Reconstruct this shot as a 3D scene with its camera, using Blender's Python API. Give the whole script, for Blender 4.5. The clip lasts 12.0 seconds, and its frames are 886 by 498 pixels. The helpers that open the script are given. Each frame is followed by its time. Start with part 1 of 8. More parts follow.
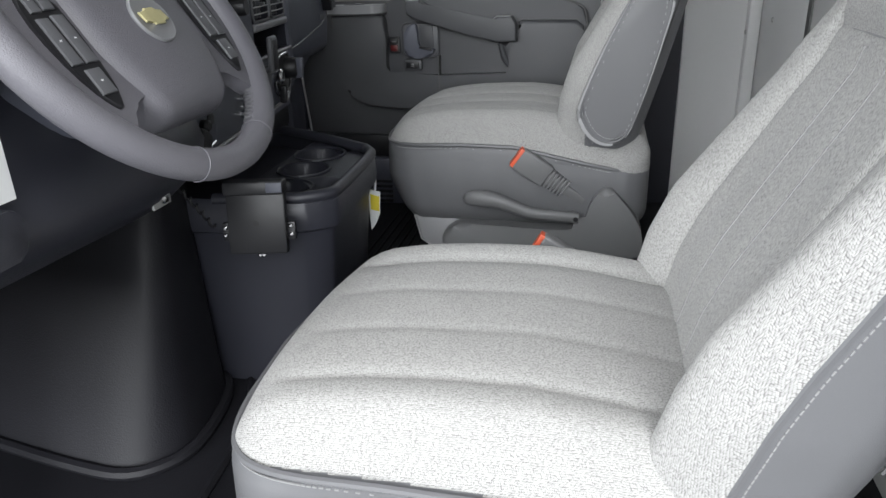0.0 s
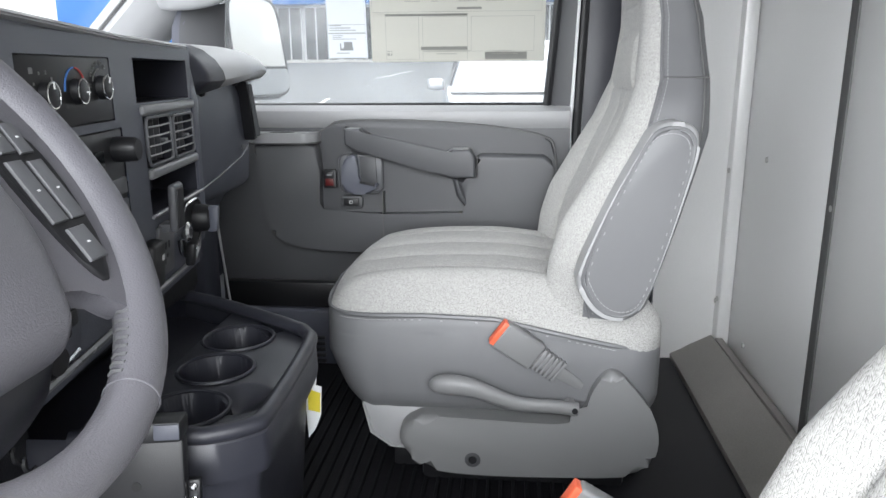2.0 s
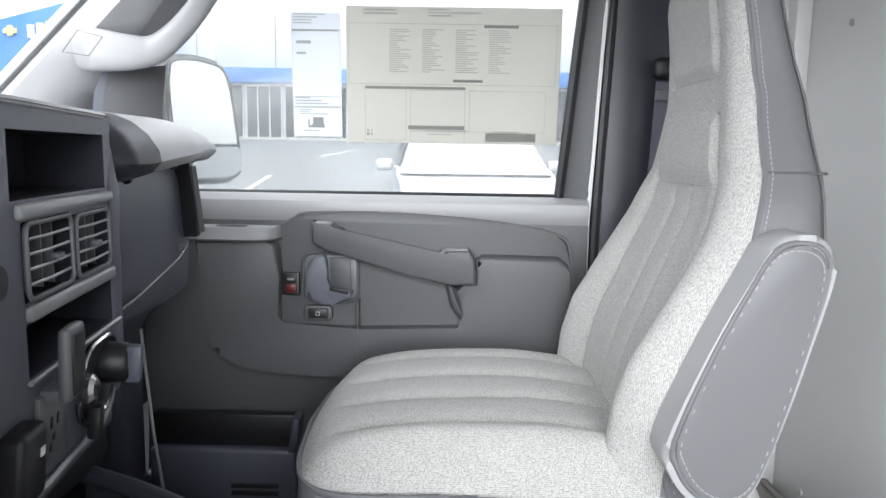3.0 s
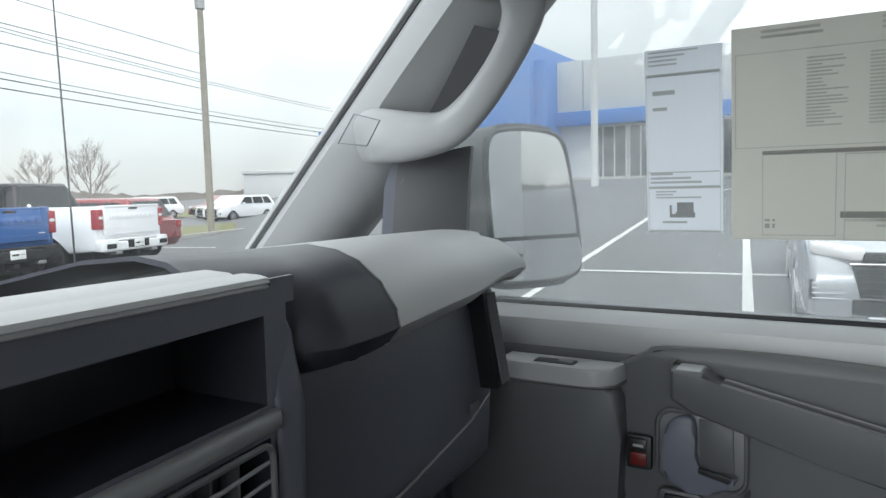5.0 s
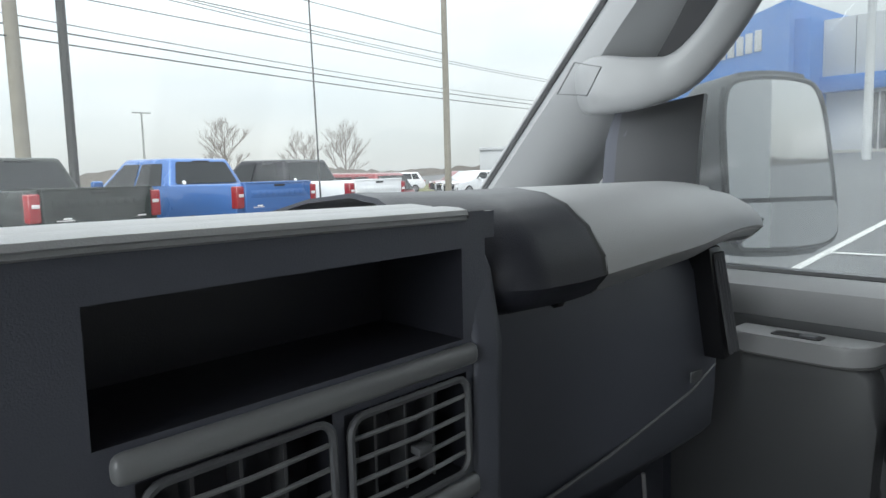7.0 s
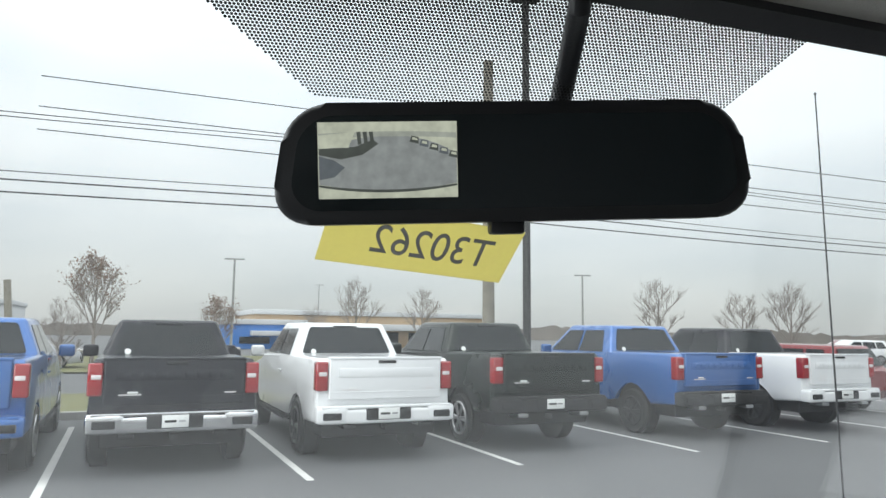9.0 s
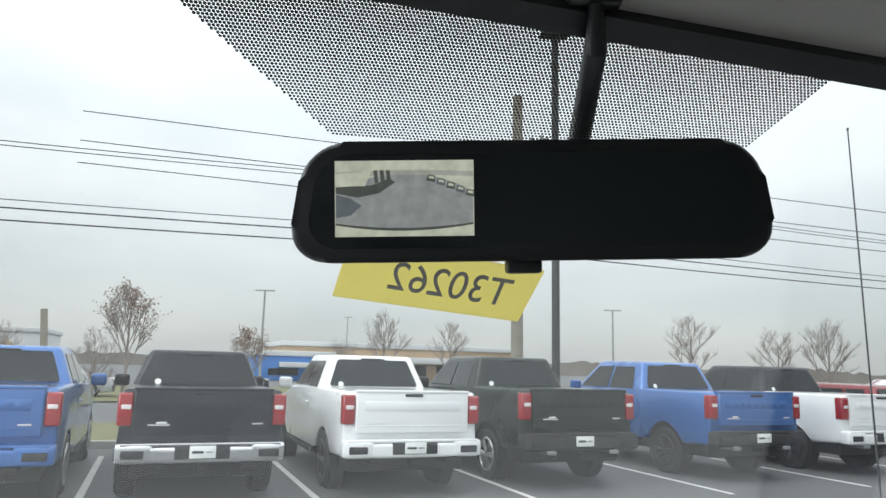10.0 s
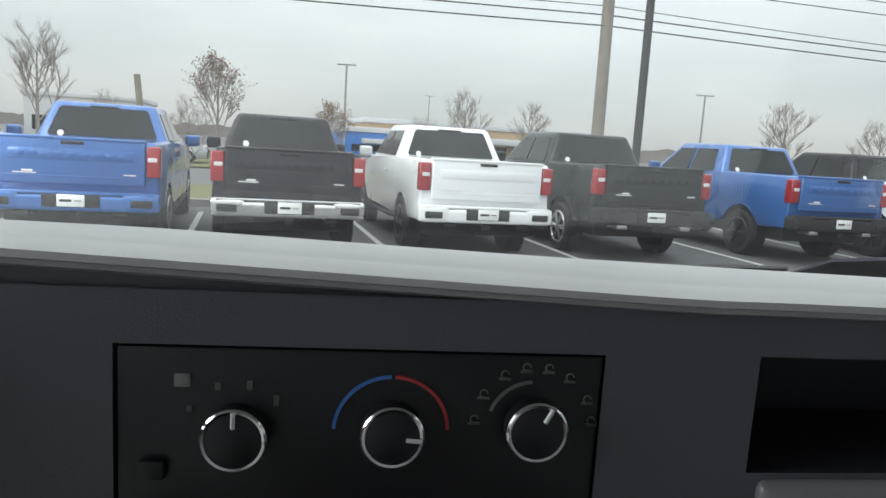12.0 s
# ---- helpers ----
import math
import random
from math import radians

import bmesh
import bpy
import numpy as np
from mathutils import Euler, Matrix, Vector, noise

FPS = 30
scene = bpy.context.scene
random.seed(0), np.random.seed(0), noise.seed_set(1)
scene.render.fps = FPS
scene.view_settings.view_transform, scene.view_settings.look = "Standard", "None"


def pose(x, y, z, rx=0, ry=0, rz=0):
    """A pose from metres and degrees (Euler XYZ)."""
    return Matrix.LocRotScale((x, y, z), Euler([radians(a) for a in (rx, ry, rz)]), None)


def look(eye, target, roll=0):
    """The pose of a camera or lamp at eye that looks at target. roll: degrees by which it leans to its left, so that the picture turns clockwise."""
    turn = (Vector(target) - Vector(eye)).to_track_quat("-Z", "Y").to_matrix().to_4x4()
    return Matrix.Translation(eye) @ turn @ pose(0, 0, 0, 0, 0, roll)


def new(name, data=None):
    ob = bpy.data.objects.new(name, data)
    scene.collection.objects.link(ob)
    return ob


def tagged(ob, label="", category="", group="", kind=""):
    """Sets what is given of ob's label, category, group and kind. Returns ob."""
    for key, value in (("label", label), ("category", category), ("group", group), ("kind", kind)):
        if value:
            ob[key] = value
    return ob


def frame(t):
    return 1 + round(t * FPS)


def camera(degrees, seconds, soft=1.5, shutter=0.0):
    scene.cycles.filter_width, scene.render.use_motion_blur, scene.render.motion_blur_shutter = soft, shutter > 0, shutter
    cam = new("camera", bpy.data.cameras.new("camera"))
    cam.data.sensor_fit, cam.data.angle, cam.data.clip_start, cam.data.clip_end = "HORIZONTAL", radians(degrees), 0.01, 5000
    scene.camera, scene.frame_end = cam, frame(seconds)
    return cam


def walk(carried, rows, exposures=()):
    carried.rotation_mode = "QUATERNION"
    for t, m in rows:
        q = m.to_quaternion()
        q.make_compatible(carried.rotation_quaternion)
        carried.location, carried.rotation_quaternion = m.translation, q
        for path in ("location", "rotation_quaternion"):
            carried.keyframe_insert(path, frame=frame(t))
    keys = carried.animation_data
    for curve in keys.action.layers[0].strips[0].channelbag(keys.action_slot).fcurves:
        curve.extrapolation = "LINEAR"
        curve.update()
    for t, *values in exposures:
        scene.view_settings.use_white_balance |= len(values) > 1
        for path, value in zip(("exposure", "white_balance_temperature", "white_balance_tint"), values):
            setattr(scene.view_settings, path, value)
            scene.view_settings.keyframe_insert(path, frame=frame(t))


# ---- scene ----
cam = camera(64.0, 12.0)
PATH = [
    (0, (-1.361, 0.423, 0.727), (0.441, 0.835, -0.037), -2.0),
    (0.5, (-1.296, 0.402, 0.71), (0.507, 0.856, -0.027), -2.4),
    (1, (-1.19, 0.409, 0.694), (0.641, 0.842, 0.015), -2.0),
    (1.5, (-1.072, 0.528, 0.722), (0.813, 0.852, 0.136), -1.2),
    (2, (-0.989, 0.581, 0.746), (0.942, 0.767, 0.261), -0.3),
    (2.5, (-0.838, 0.646, 0.745), (1.126, 0.709, 0.371), 0.6),
    (3, (-0.64, 0.721, 0.753), (1.341, 0.738, 0.483), 1.0),
    (3.3, (-0.512, 0.796, 0.786), (1.483, 0.809, 0.639), 1.3),
    (3.5, (-0.429, 0.81, 0.836), (1.565, 0.888, 0.701), 1.5),
    (3.7, (-0.376, 0.844, 0.854), (1.614, 1.023, 0.766), 1.8),
    (5.3, (-0.14, 0.778, 0.835), (1.509, 1.892, 0.638), -2.1),
    (5.5, (-0.131, 0.782, 0.826), (1.499, 1.922, 0.62), -2.3),
    (6, (-0.113, 0.753, 0.84), (1.466, 1.96, 0.623), -2.5),
    (6.5, (-0.115, 0.771, 0.812), (1.37, 2.092, 0.591), -2.0),
    (7, (-0.135, 0.781, 0.815), (1.157, 2.292, 0.598), -1.4),
    (7.3, (-0.169, 0.794, 0.82), (0.957, 2.434, 0.615), -1.1),
    (7.6, (-0.197, 0.804, 0.818), (0.722, 2.571, 0.638), -0.6),
    (7.7, (-0.218, 0.792, 0.828), (0.628, 2.597, 0.671), -1.1),
    (9.3, (-0.302, 0.82, 1.03), (-0.107, 2.788, 1.333), 1.3),
    (9.5, (-0.302, 0.818, 1.03), (-0.123, 2.783, 1.359), 1.3),
    (10, (-0.294, 0.819, 1.022), (-0.134, 2.786, 1.346), 1.5),
    (10.5, (-0.268, 0.828, 0.987), (-0.123, 2.809, 1.217), 1.8),
    (11, (-0.243, 0.812, 0.950), (-0.137, 2.808, 1.033), 2.4),
    (11.5, (-0.236, 0.728, 0.890), (-0.192, 2.725, 0.793), 3.1),
    (12, (-0.215, 0.748, 0.857), (-0.251, 2.727, 0.565), 3.6),
]
EXPOSURES = [(0, 0.05, 6500, 10), (1.0, 0.5, 6500, 10), (1.5, 0.85, 6500, 10), (2.5, 1.1, 6500, 10), (3.2, 1.15, 6500, 10), (3.7, 1.05, 6500, 9), (5.3, 0.12, 6400, 5), (7.7, 0.1, 6400, 5), (9.3, -0.28, 6450, 5), (11, -0.25, 6450, 5), (12, -0.22, 6450, 5)]
walk(cam, [(t, look(eye, target, roll)) for t, eye, target, roll in PATH], EXPOSURES)
# ---- world and light ----
world = bpy.data.worlds.new("overcast_sky")
scene.world = world
world.use_nodes = True
wn, wl = world.node_tree.nodes, world.node_tree.links
sky = wn.new("ShaderNodeTexSky")
sky.sky_type, sky.sun_disc = "NISHITA", False
sky.sun_elevation, sky.sun_rotation = radians(38), radians(200)
tc = wn.new("ShaderNodeTexCoord")
mp = wn.new("ShaderNodeMapping")
mp.inputs["Scale"].default_value = (1.2, 1.2, 5.0)
cloud = wn.new("ShaderNodeTexNoise")
cloud.inputs["Scale"].default_value, cloud.inputs["Detail"].default_value = 2.2, 7.0
ramp = wn.new("ShaderNodeValToRGB")
ramp.color_ramp.elements[0].position, ramp.color_ramp.elements[0].color = 0.30, (0.78, 0.82, 0.85, 1)
ramp.color_ramp.elements[1].position, ramp.color_ramp.elements[1].color = 0.62, (0.93, 0.95, 0.96, 1)
scale_sky = wn.new("ShaderNodeVectorMath")
scale_sky.operation = "SCALE"
scale_sky.inputs["Scale"].default_value = 0.10
mix = wn.new("ShaderNodeMix")
mix.data_type = "RGBA"
mix.inputs["Factor"].default_value = 0.86
wl.new(tc.outputs["Generated"], mp.inputs["Vector"])
wl.new(mp.outputs["Vector"], cloud.inputs["Vector"])
wl.new(cloud.outputs["Fac"], ramp.inputs["Fac"])
wl.new(sky.outputs["Color"], scale_sky.inputs[0])
wl.new(scale_sky.outputs[0], mix.inputs["A"])
wl.new(ramp.outputs["Color"], mix.inputs["B"])
# an overcast sky is about three times as bright overhead as at the horizon
sep = wn.new("ShaderNodeSeparateXYZ")
wl.new(tc.outputs["Generated"], sep.inputs[0])
lift = wn.new("ShaderNodeMath")
lift.operation, lift.use_clamp = "MAXIMUM", False
wl.new(sep.outputs["Z"], lift.inputs[0])
lift.inputs[1].default_value = 0.0
gain = wn.new("ShaderNodeMath")
gain.operation = "MULTIPLY_ADD"
wl.new(lift.outputs[0], gain.inputs[0])
gain.inputs[1].default_value, gain.inputs[2].default_value = 2.7, 0.85
bright = wn.new("ShaderNodeVectorMath")
bright.operation = "SCALE"
wl.new(mix.outputs["Result"], bright.inputs[0])
wl.new(gain.outputs[0], bright.inputs["Scale"])
wl.new(bright.outputs[0], wn["Background"].inputs["Color"])
wn["Background"].inputs["Strength"].default_value = 0.95

sun_data = bpy.data.lights.new("sun", "SUN")
sun_data.energy, sun_data.angle, sun_data.color = 0.9, radians(25), (1.0, 0.97, 0.93)
sun = new("sun", sun_data)
sun.matrix_world = look((0, 0, 30), (16.0, 12.0, 0))

# added area lamp brightening the cab, for open sky beyond the driver's open door
door_data = bpy.data.lights.new("door_fill_light", "AREA")
door_data.shape, door_data.size, door_data.size_y = "RECTANGLE", 12.0, 5.0
door_data.energy, door_data.color = 1450.0, (0.94, 0.97, 1.0)
door_light = new("door_fill_light", door_data)
door_light.matrix_world = look((-8.8, 2.1, 3.1), (0.1, 0.65, 0.6))


# ---- materials ----
def material(name, color, rough=0.5, metal=0.0, spread=0.15, scale=40.0, bump=0.1, grain=300.0, color2=None, spec=0.5, coat=0.0):
    """Colour that varies at two scales, with fine relief."""
    m = bpy.data.materials.new(name)
    m.use_nodes = True
    n, l = m.node_tree.nodes, m.node_tree.links
    b = n["Principled BSDF"]
    b.inputs["Roughness"].default_value, b.inputs["Metallic"].default_value = rough, metal
    b.inputs["Specular IOR Level"].default_value = spec
    b.inputs["Coat Weight"].default_value = coat
    t = n.new("ShaderNodeTexCoord")
    big = n.new("ShaderNodeTexNoise")
    big.inputs["Scale"].default_value, big.inputs["Detail"].default_value = scale / 10, 5
    fine = n.new("ShaderNodeTexNoise")
    fine.inputs["Scale"].default_value, fine.inputs["Detail"].default_value = grain, 2
    l.new(t.outputs["Object"], big.inputs["Vector"])
    l.new(t.outputs["Object"], fine.inputs["Vector"])
    mx = n.new("ShaderNodeMix")
    mx.data_type = "RGBA"
    c2 = color2 or [min(1, c * (1 + spread)) for c in color]
    mx.inputs["A"].default_value = (*[c * (1 - spread) for c in color], 1)
    mx.inputs["B"].default_value = (*c2, 1)
    add = n.new("ShaderNodeMath")
    add.operation = "MULTIPLY_ADD"
    l.new(fine.outputs["Fac"], add.inputs[0])
    add.inputs[1].default_value = 0.35
    l.new(big.outputs["Fac"], add.inputs[2])
    sub = n.new("ShaderNodeMath")
    sub.operation, sub.use_clamp = "SUBTRACT", True
    l.new(add.outputs[0], sub.inputs[0])
    sub.inputs[1].default_value = 0.18
    l.new(sub.outputs[0], mx.inputs["Factor"])
    l.new(mx.outputs["Result"], b.inputs["Base Color"])
    rr = n.new("ShaderNodeMath")
    rr.operation, rr.use_clamp = "MULTIPLY_ADD", True
    l.new(big.outputs["Fac"], rr.inputs[0])
    rr.inputs[1].default_value, rr.inputs[2].default_value = 0.16, rough - 0.08
    l.new(rr.outputs[0], b.inputs["Roughness"])
    if bump:
        bp = n.new("ShaderNodeBump")
        bp.inputs["Strength"].default_value, bp.inputs["Distance"].default_value = bump, 0.002
        l.new(fine.outputs["Fac"], bp.inputs["Height"])
        l.new(bp.outputs["Normal"], b.inputs["Normal"])
    return m


def woven(name, light, dark, size, upright=False):
    """Herringbone tweed: slanted stitches in columns that turn about, laid along a cushion's top or up a backrest."""
    m = bpy.data.materials.new(name)
    m.use_nodes = True
    n, l = m.node_tree.nodes, m.node_tree.links
    b = n["Principled BSDF"]
    b.inputs["Roughness"].default_value = 0.95
    b.inputs["Sheen Weight"].default_value = 0.1
    t = n.new("ShaderNodeTexCoord")
    wob = n.new("ShaderNodeTexNoise")
    wob.inputs["Scale"].default_value, wob.inputs["Detail"].default_value = 60, 2
    l.new(t.outputs["Object"], wob.inputs["Vector"])
    off = n.new("ShaderNodeVectorMath")
    off.operation = "MULTIPLY_ADD"
    l.new(wob.outputs["Color"], off.inputs[0])
    off.inputs[1].default_value = (0.003,) * 3
    l.new(t.outputs["Object"], off.inputs[2])
    # unrolled, so that the weave also runs over rounded sides
    unroll = n.new("ShaderNodeCombineXYZ")
    for slot, row in (("X", (1, 0.8, 0) if upright else (1, 0, 0.8)), ("Y", (0, 0.5, 1) if upright else (0, 1, 0.6))):
        dot = n.new("ShaderNodeVectorMath")
        dot.operation = "DOT_PRODUCT"
        l.new(off.outputs[0], dot.inputs[0])
        dot.inputs[1].default_value = row
        l.new(dot.outputs["Value"], unroll.inputs[slot])
    axes = n.new("ShaderNodeSeparateXYZ")
    l.new(unroll.outputs[0], axes.inputs[0])
    zig = n.new("ShaderNodeMath")
    zig.operation = "PINGPONG"
    l.new(axes.outputs["X"], zig.inputs[0])
    zig.inputs[1].default_value = size * 4.5
    along = n.new("ShaderNodeMath")
    along.operation = "MULTIPLY_ADD"
    l.new(zig.outputs[0], along.inputs[0])
    along.inputs[1].default_value = 0.75
    l.new(axes.outputs["Y"], along.inputs[2])
    flat = n.new("ShaderNodeCombineXYZ")
    l.new(axes.outputs["X"], flat.inputs["X"])
    l.new(along.outputs[0], flat.inputs["Y"])
    st = n.new("ShaderNodeMapping")
    st.inputs["Scale"].default_value = (0.72, 1.0, 1.0)
    l.new(flat.outputs[0], st.inputs["Vector"])
    vor = n.new("ShaderNodeTexVoronoi")
    vor.voronoi_dimensions = "2D"
    vor.inputs["Scale"].default_value, vor.inputs["Randomness"].default_value = 1 / size, 0.45
    l.new(st.outputs["Vector"], vor.inputs["Vector"])
    rp = n.new("ShaderNodeValToRGB")
    rp.color_ramp.elements[0].position, rp.color_ramp.elements[0].color = 0.36, (*light, 1)
    rp.color_ramp.elements[1].position, rp.color_ramp.elements[1].color = 0.66, (*dark, 1)
    l.new(vor.outputs["Distance"], rp.inputs["Fac"])
    # single stitches differ a little, as spun yarn does
    hs = n.new("ShaderNodeMix")
    hs.data_type, hs.blend_type = "RGBA", "MULTIPLY"
    hs.inputs["Factor"].default_value = 0.22
    l.new(rp.outputs["Color"], hs.inputs["A"])
    sep = n.new("ShaderNodeSeparateColor")
    l.new(vor.outputs["Color"], sep.inputs[0])
    l.new(sep.outputs["Red"], hs.inputs["B"])
    big = n.new("ShaderNodeTexNoise")
    big.inputs["Scale"].default_value, big.inputs["Detail"].default_value = 9, 4
    l.new(t.outputs["Object"], big.inputs["Vector"])
    h2 = n.new("ShaderNodeMix")
    h2.data_type, h2.blend_type = "RGBA", "MULTIPLY"
    h2.inputs["Factor"].default_value = 0.12
    l.new(hs.outputs["Result"], h2.inputs["A"])
    l.new(big.outputs["Fac"], h2.inputs["B"])
    l.new(h2.outputs["Result"], b.inputs["Base Color"])
    bp = n.new("ShaderNodeBump")
    bp.inputs["Strength"].default_value, bp.inputs["Distance"].default_value, bp.invert = 0.3, 0.001, True
    l.new(vor.outputs["Distance"], bp.inputs["Height"])
    l.new(bp.outputs["Normal"], b.inputs["Normal"])
    return m


def pane(name, tint=(1, 1, 1), gloss=1.0, dust=0.0, spots=0.0):
    """Clear glass with real reflection, an uneven film of dust and small dried drops."""
    m = bpy.data.materials.new(name)
    m.use_nodes = True
    n, l = m.node_tree.nodes, m.node_tree.links
    n.remove(n["Principled BSDF"])
    a, g, x = n.new("ShaderNodeBsdfTransparent"), n.new("ShaderNodeBsdfGlossy"), n.new("ShaderNodeMixShader")
    a.inputs["Color"].default_value, g.inputs["Roughness"].default_value = (*tint, 1), 0.02
    lw, pw, fm = n.new("ShaderNodeLayerWeight"), n.new("ShaderNodeMath"), n.new("ShaderNodeMath")
    lw.inputs["Blend"].default_value = 0.5
    pw.operation, pw.inputs[1].default_value = "POWER", 4.5
    fm.operation, fm.inputs[1].default_value, fm.inputs[2].default_value = "MULTIPLY_ADD", 0.7 * gloss, 0.035 * gloss
    l.new(lw.outputs["Facing"], pw.inputs[0])
    l.new(pw.outputs[0], fm.inputs[0])
    l.new(fm.outputs[0], x.inputs["Fac"])
    l.new(a.outputs[0], x.inputs[1])
    l.new(g.outputs[0], x.inputs[2])
    d, y = n.new("ShaderNodeBsdfTranslucent"), n.new("ShaderNodeMixShader")
    d.inputs["Color"].default_value = (0.86, 0.88, 0.90, 1)
    t, q, k = n.new("ShaderNodeTexCoord"), n.new("ShaderNodeTexNoise"), n.new("ShaderNodeMath")
    q.inputs["Scale"].default_value, q.inputs["Detail"].default_value = 7.0, 6.0
    k.operation, k.inputs[1].default_value = "MULTIPLY", dust * 2
    l.new(t.outputs["Object"], q.inputs["Vector"])
    l.new(q.outputs["Fac"], k.inputs[0])
    v, r, w = n.new("ShaderNodeTexVoronoi"), n.new("ShaderNodeValToRGB"), n.new("ShaderNodeMath")
    v.inputs["Scale"].default_value = 70.0
    r.color_ramp.elements[0].position, r.color_ramp.elements[0].color = 0.10, (1, 1, 1, 1)
    r.color_ramp.elements[1].position, r.color_ramp.elements[1].color = 0.17, (0, 0, 0, 1)
    w.operation, w.inputs[1].default_value = "MULTIPLY_ADD", spots
    l.new(t.outputs["Object"], v.inputs["Vector"])
    l.new(v.outputs["Distance"], r.inputs["Fac"])
    l.new(r.outputs["Color"], w.inputs[0])
    l.new(k.outputs[0], w.inputs[2])
    l.new(w.outputs[0], y.inputs["Fac"])
    l.new(x.outputs[0], y.inputs[1])
    l.new(d.outputs[0], y.inputs[2])
    l.new(y.outputs[0], n["Material Output"].inputs["Surface"])
    return m


FABRIC = woven("seat_tweed", (0.49, 0.484, 0.468), (0.22, 0.216, 0.21), 0.0019)
FABRIC_BACK = woven("backrest_tweed", (0.49, 0.484, 0.468), (0.22, 0.216, 0.21), 0.0019, True)
VINYL = material("grey_vinyl", (0.140, 0.141, 0.147), 0.44, spread=0.1, bump=0.18, grain=900)
VINYL_LIGHT = material("light_grey_vinyl", (0.33, 0.33, 0.335), 0.45, spread=0.08, bump=0.18, grain=900)
SKIRT = material("grey_seat_plastic", (0.18, 0.18, 0.183), 0.42, spread=0.1, bump=0.12, grain=1100)
THREAD = material("grey_thread", (0.30, 0.30, 0.30), 0.8, spread=0.2)
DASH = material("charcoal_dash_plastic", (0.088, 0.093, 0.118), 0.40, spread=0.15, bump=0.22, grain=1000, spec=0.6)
# Dash plastic made paler: the sky's sheen through the windshield is in this colour
DASH_TOP = material("skylit_dash_plastic", (0.40, 0.402, 0.41), 0.32, spread=0.1, bump=0.2, grain=1000, spec=0.8)
BEZEL = material("grey_bezel_plastic", (0.11, 0.112, 0.12), 0.38, spread=0.1, bump=0.05, grain=900)
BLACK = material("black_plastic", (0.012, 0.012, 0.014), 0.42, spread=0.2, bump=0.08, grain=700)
CONSOLE = material("charcoal_console_plastic", (0.029, 0.030, 0.039), 0.38, spread=0.15, bump=0.15, grain=900)
RUBBER = material("black_rubber_mat", (0.012, 0.012, 0.015), 0.50, spread=0.5, scale=60, bump=0.25, grain=350, spec=0.28)
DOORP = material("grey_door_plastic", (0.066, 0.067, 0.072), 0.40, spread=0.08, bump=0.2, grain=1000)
# Paler copy of the door plastic, for faces turned up to the light
DOORP_LIT = material("lit_door_plastic", (0.30, 0.30, 0.305), 0.40, spread=0.08, bump=0.15, grain=1000)
PILLAR = material("light_grey_pillar_trim", (0.24, 0.243, 0.25), 0.44, spread=0.06, bump=0.12, grain=1000)
TRIM_BAR = material("satin_grey_trim", (0.22, 0.222, 0.23), 0.28, spread=0.08, bump=0.03, grain=900)
LINER = material("grey_headliner_cloth", (0.40, 0.385, 0.36), 0.95, spread=0.12, bump=0.3, grain=700)
LEATHER = material("charcoal_leather", (0.135, 0.132, 0.148), 0.40, spread=0.12, bump=0.3, grain=650)
CHROME = material("chrome", (0.75, 0.75, 0.76), 0.16, 1.0, spread=0.05, bump=0)
GOLD = material("gold_emblem", (0.60, 0.55, 0.30), 0.35, 0.3, spread=0.1, bump=0)
STEEL = material("bare_steel", (0.44, 0.44, 0.43), 0.42, 0.35, spread=0.2, bump=0.1)
SILL = material("worn_dull_metal", (0.27, 0.255, 0.24), 0.5, 0.3, spread=0.45, scale=30, bump=0.15)
ORANGE = material("orange_red_plastic", (0.75, 0.13, 0.06), 0.4, spread=0.1, bump=0)
RED = material("dark_red_switch", (0.10, 0.008, 0.008), 0.4, spread=0.1, bump=0)
WHITE = material("white_print", (0.75, 0.76, 0.76), 0.6, spread=0.05, bump=0)
BLUEP = material("blue_print", (0.05, 0.16, 0.45), 0.6, spread=0.1, bump=0)
REDP = material("red_print", (0.45, 0.05, 0.05), 0.6, spread=0.1, bump=0)
PANEL = material("grey_composite_panel", (0.74, 0.74, 0.737), 0.35, 0.1, spread=0.05, scale=8, bump=0.03, grain=200)
SEAM = material("dark_sealant", (0.09, 0.09, 0.09), 0.6, spread=0.2)
WOOD = material("raw_plywood_edge", (0.24, 0.17, 0.10), 0.8, spread=0.5, scale=200, grain=500)
PAPER = material("cream_paper", (0.68, 0.67, 0.63), 0.75, spread=0.04, scale=20, bump=0.02)
PAPER_W = material("bluish_white_paper", (0.80, 0.815, 0.84), 0.75, spread=0.04, scale=20, bump=0.02)
PRINT = material("grey_print", (0.24, 0.24, 0.24), 0.8, spread=0.2, bump=0)
PALE_PRINT = material("faded_grey_print", (0.50, 0.50, 0.48), 0.8, spread=0.2, bump=0)
MID_PRINT = material("mid_grey_print", (0.36, 0.36, 0.35), 0.8, spread=0.2, bump=0)
YELLOW = material("translucent_yellow_film", (0.72, 0.67, 0.34), 0.6, spread=0.08, bump=0)
YTAG = material("yellow_print", (0.75, 0.62, 0.05), 0.6, spread=0.1, bump=0)
MIRROR = material("mirror_glass", (0.70, 0.72, 0.74), 0.03, 1.0, spread=0.02, bump=0)
DARK_MIRROR = material("dark_mirror_glass", (0.015, 0.020, 0.022), 0.06, spread=0.1, bump=0, spec=0.35)
MIRROR_SHELL = material("grained_mirror_shell", (0.055, 0.058, 0.062), 0.6, spread=0.3, scale=300, bump=0.3, grain=500)
FRIT = material("black_glass_frit", (0.004, 0.004, 0.004), 0.5, spread=0.2, bump=0)
GLASS = pane("clear_glass", dust=0.007, spots=0.03)
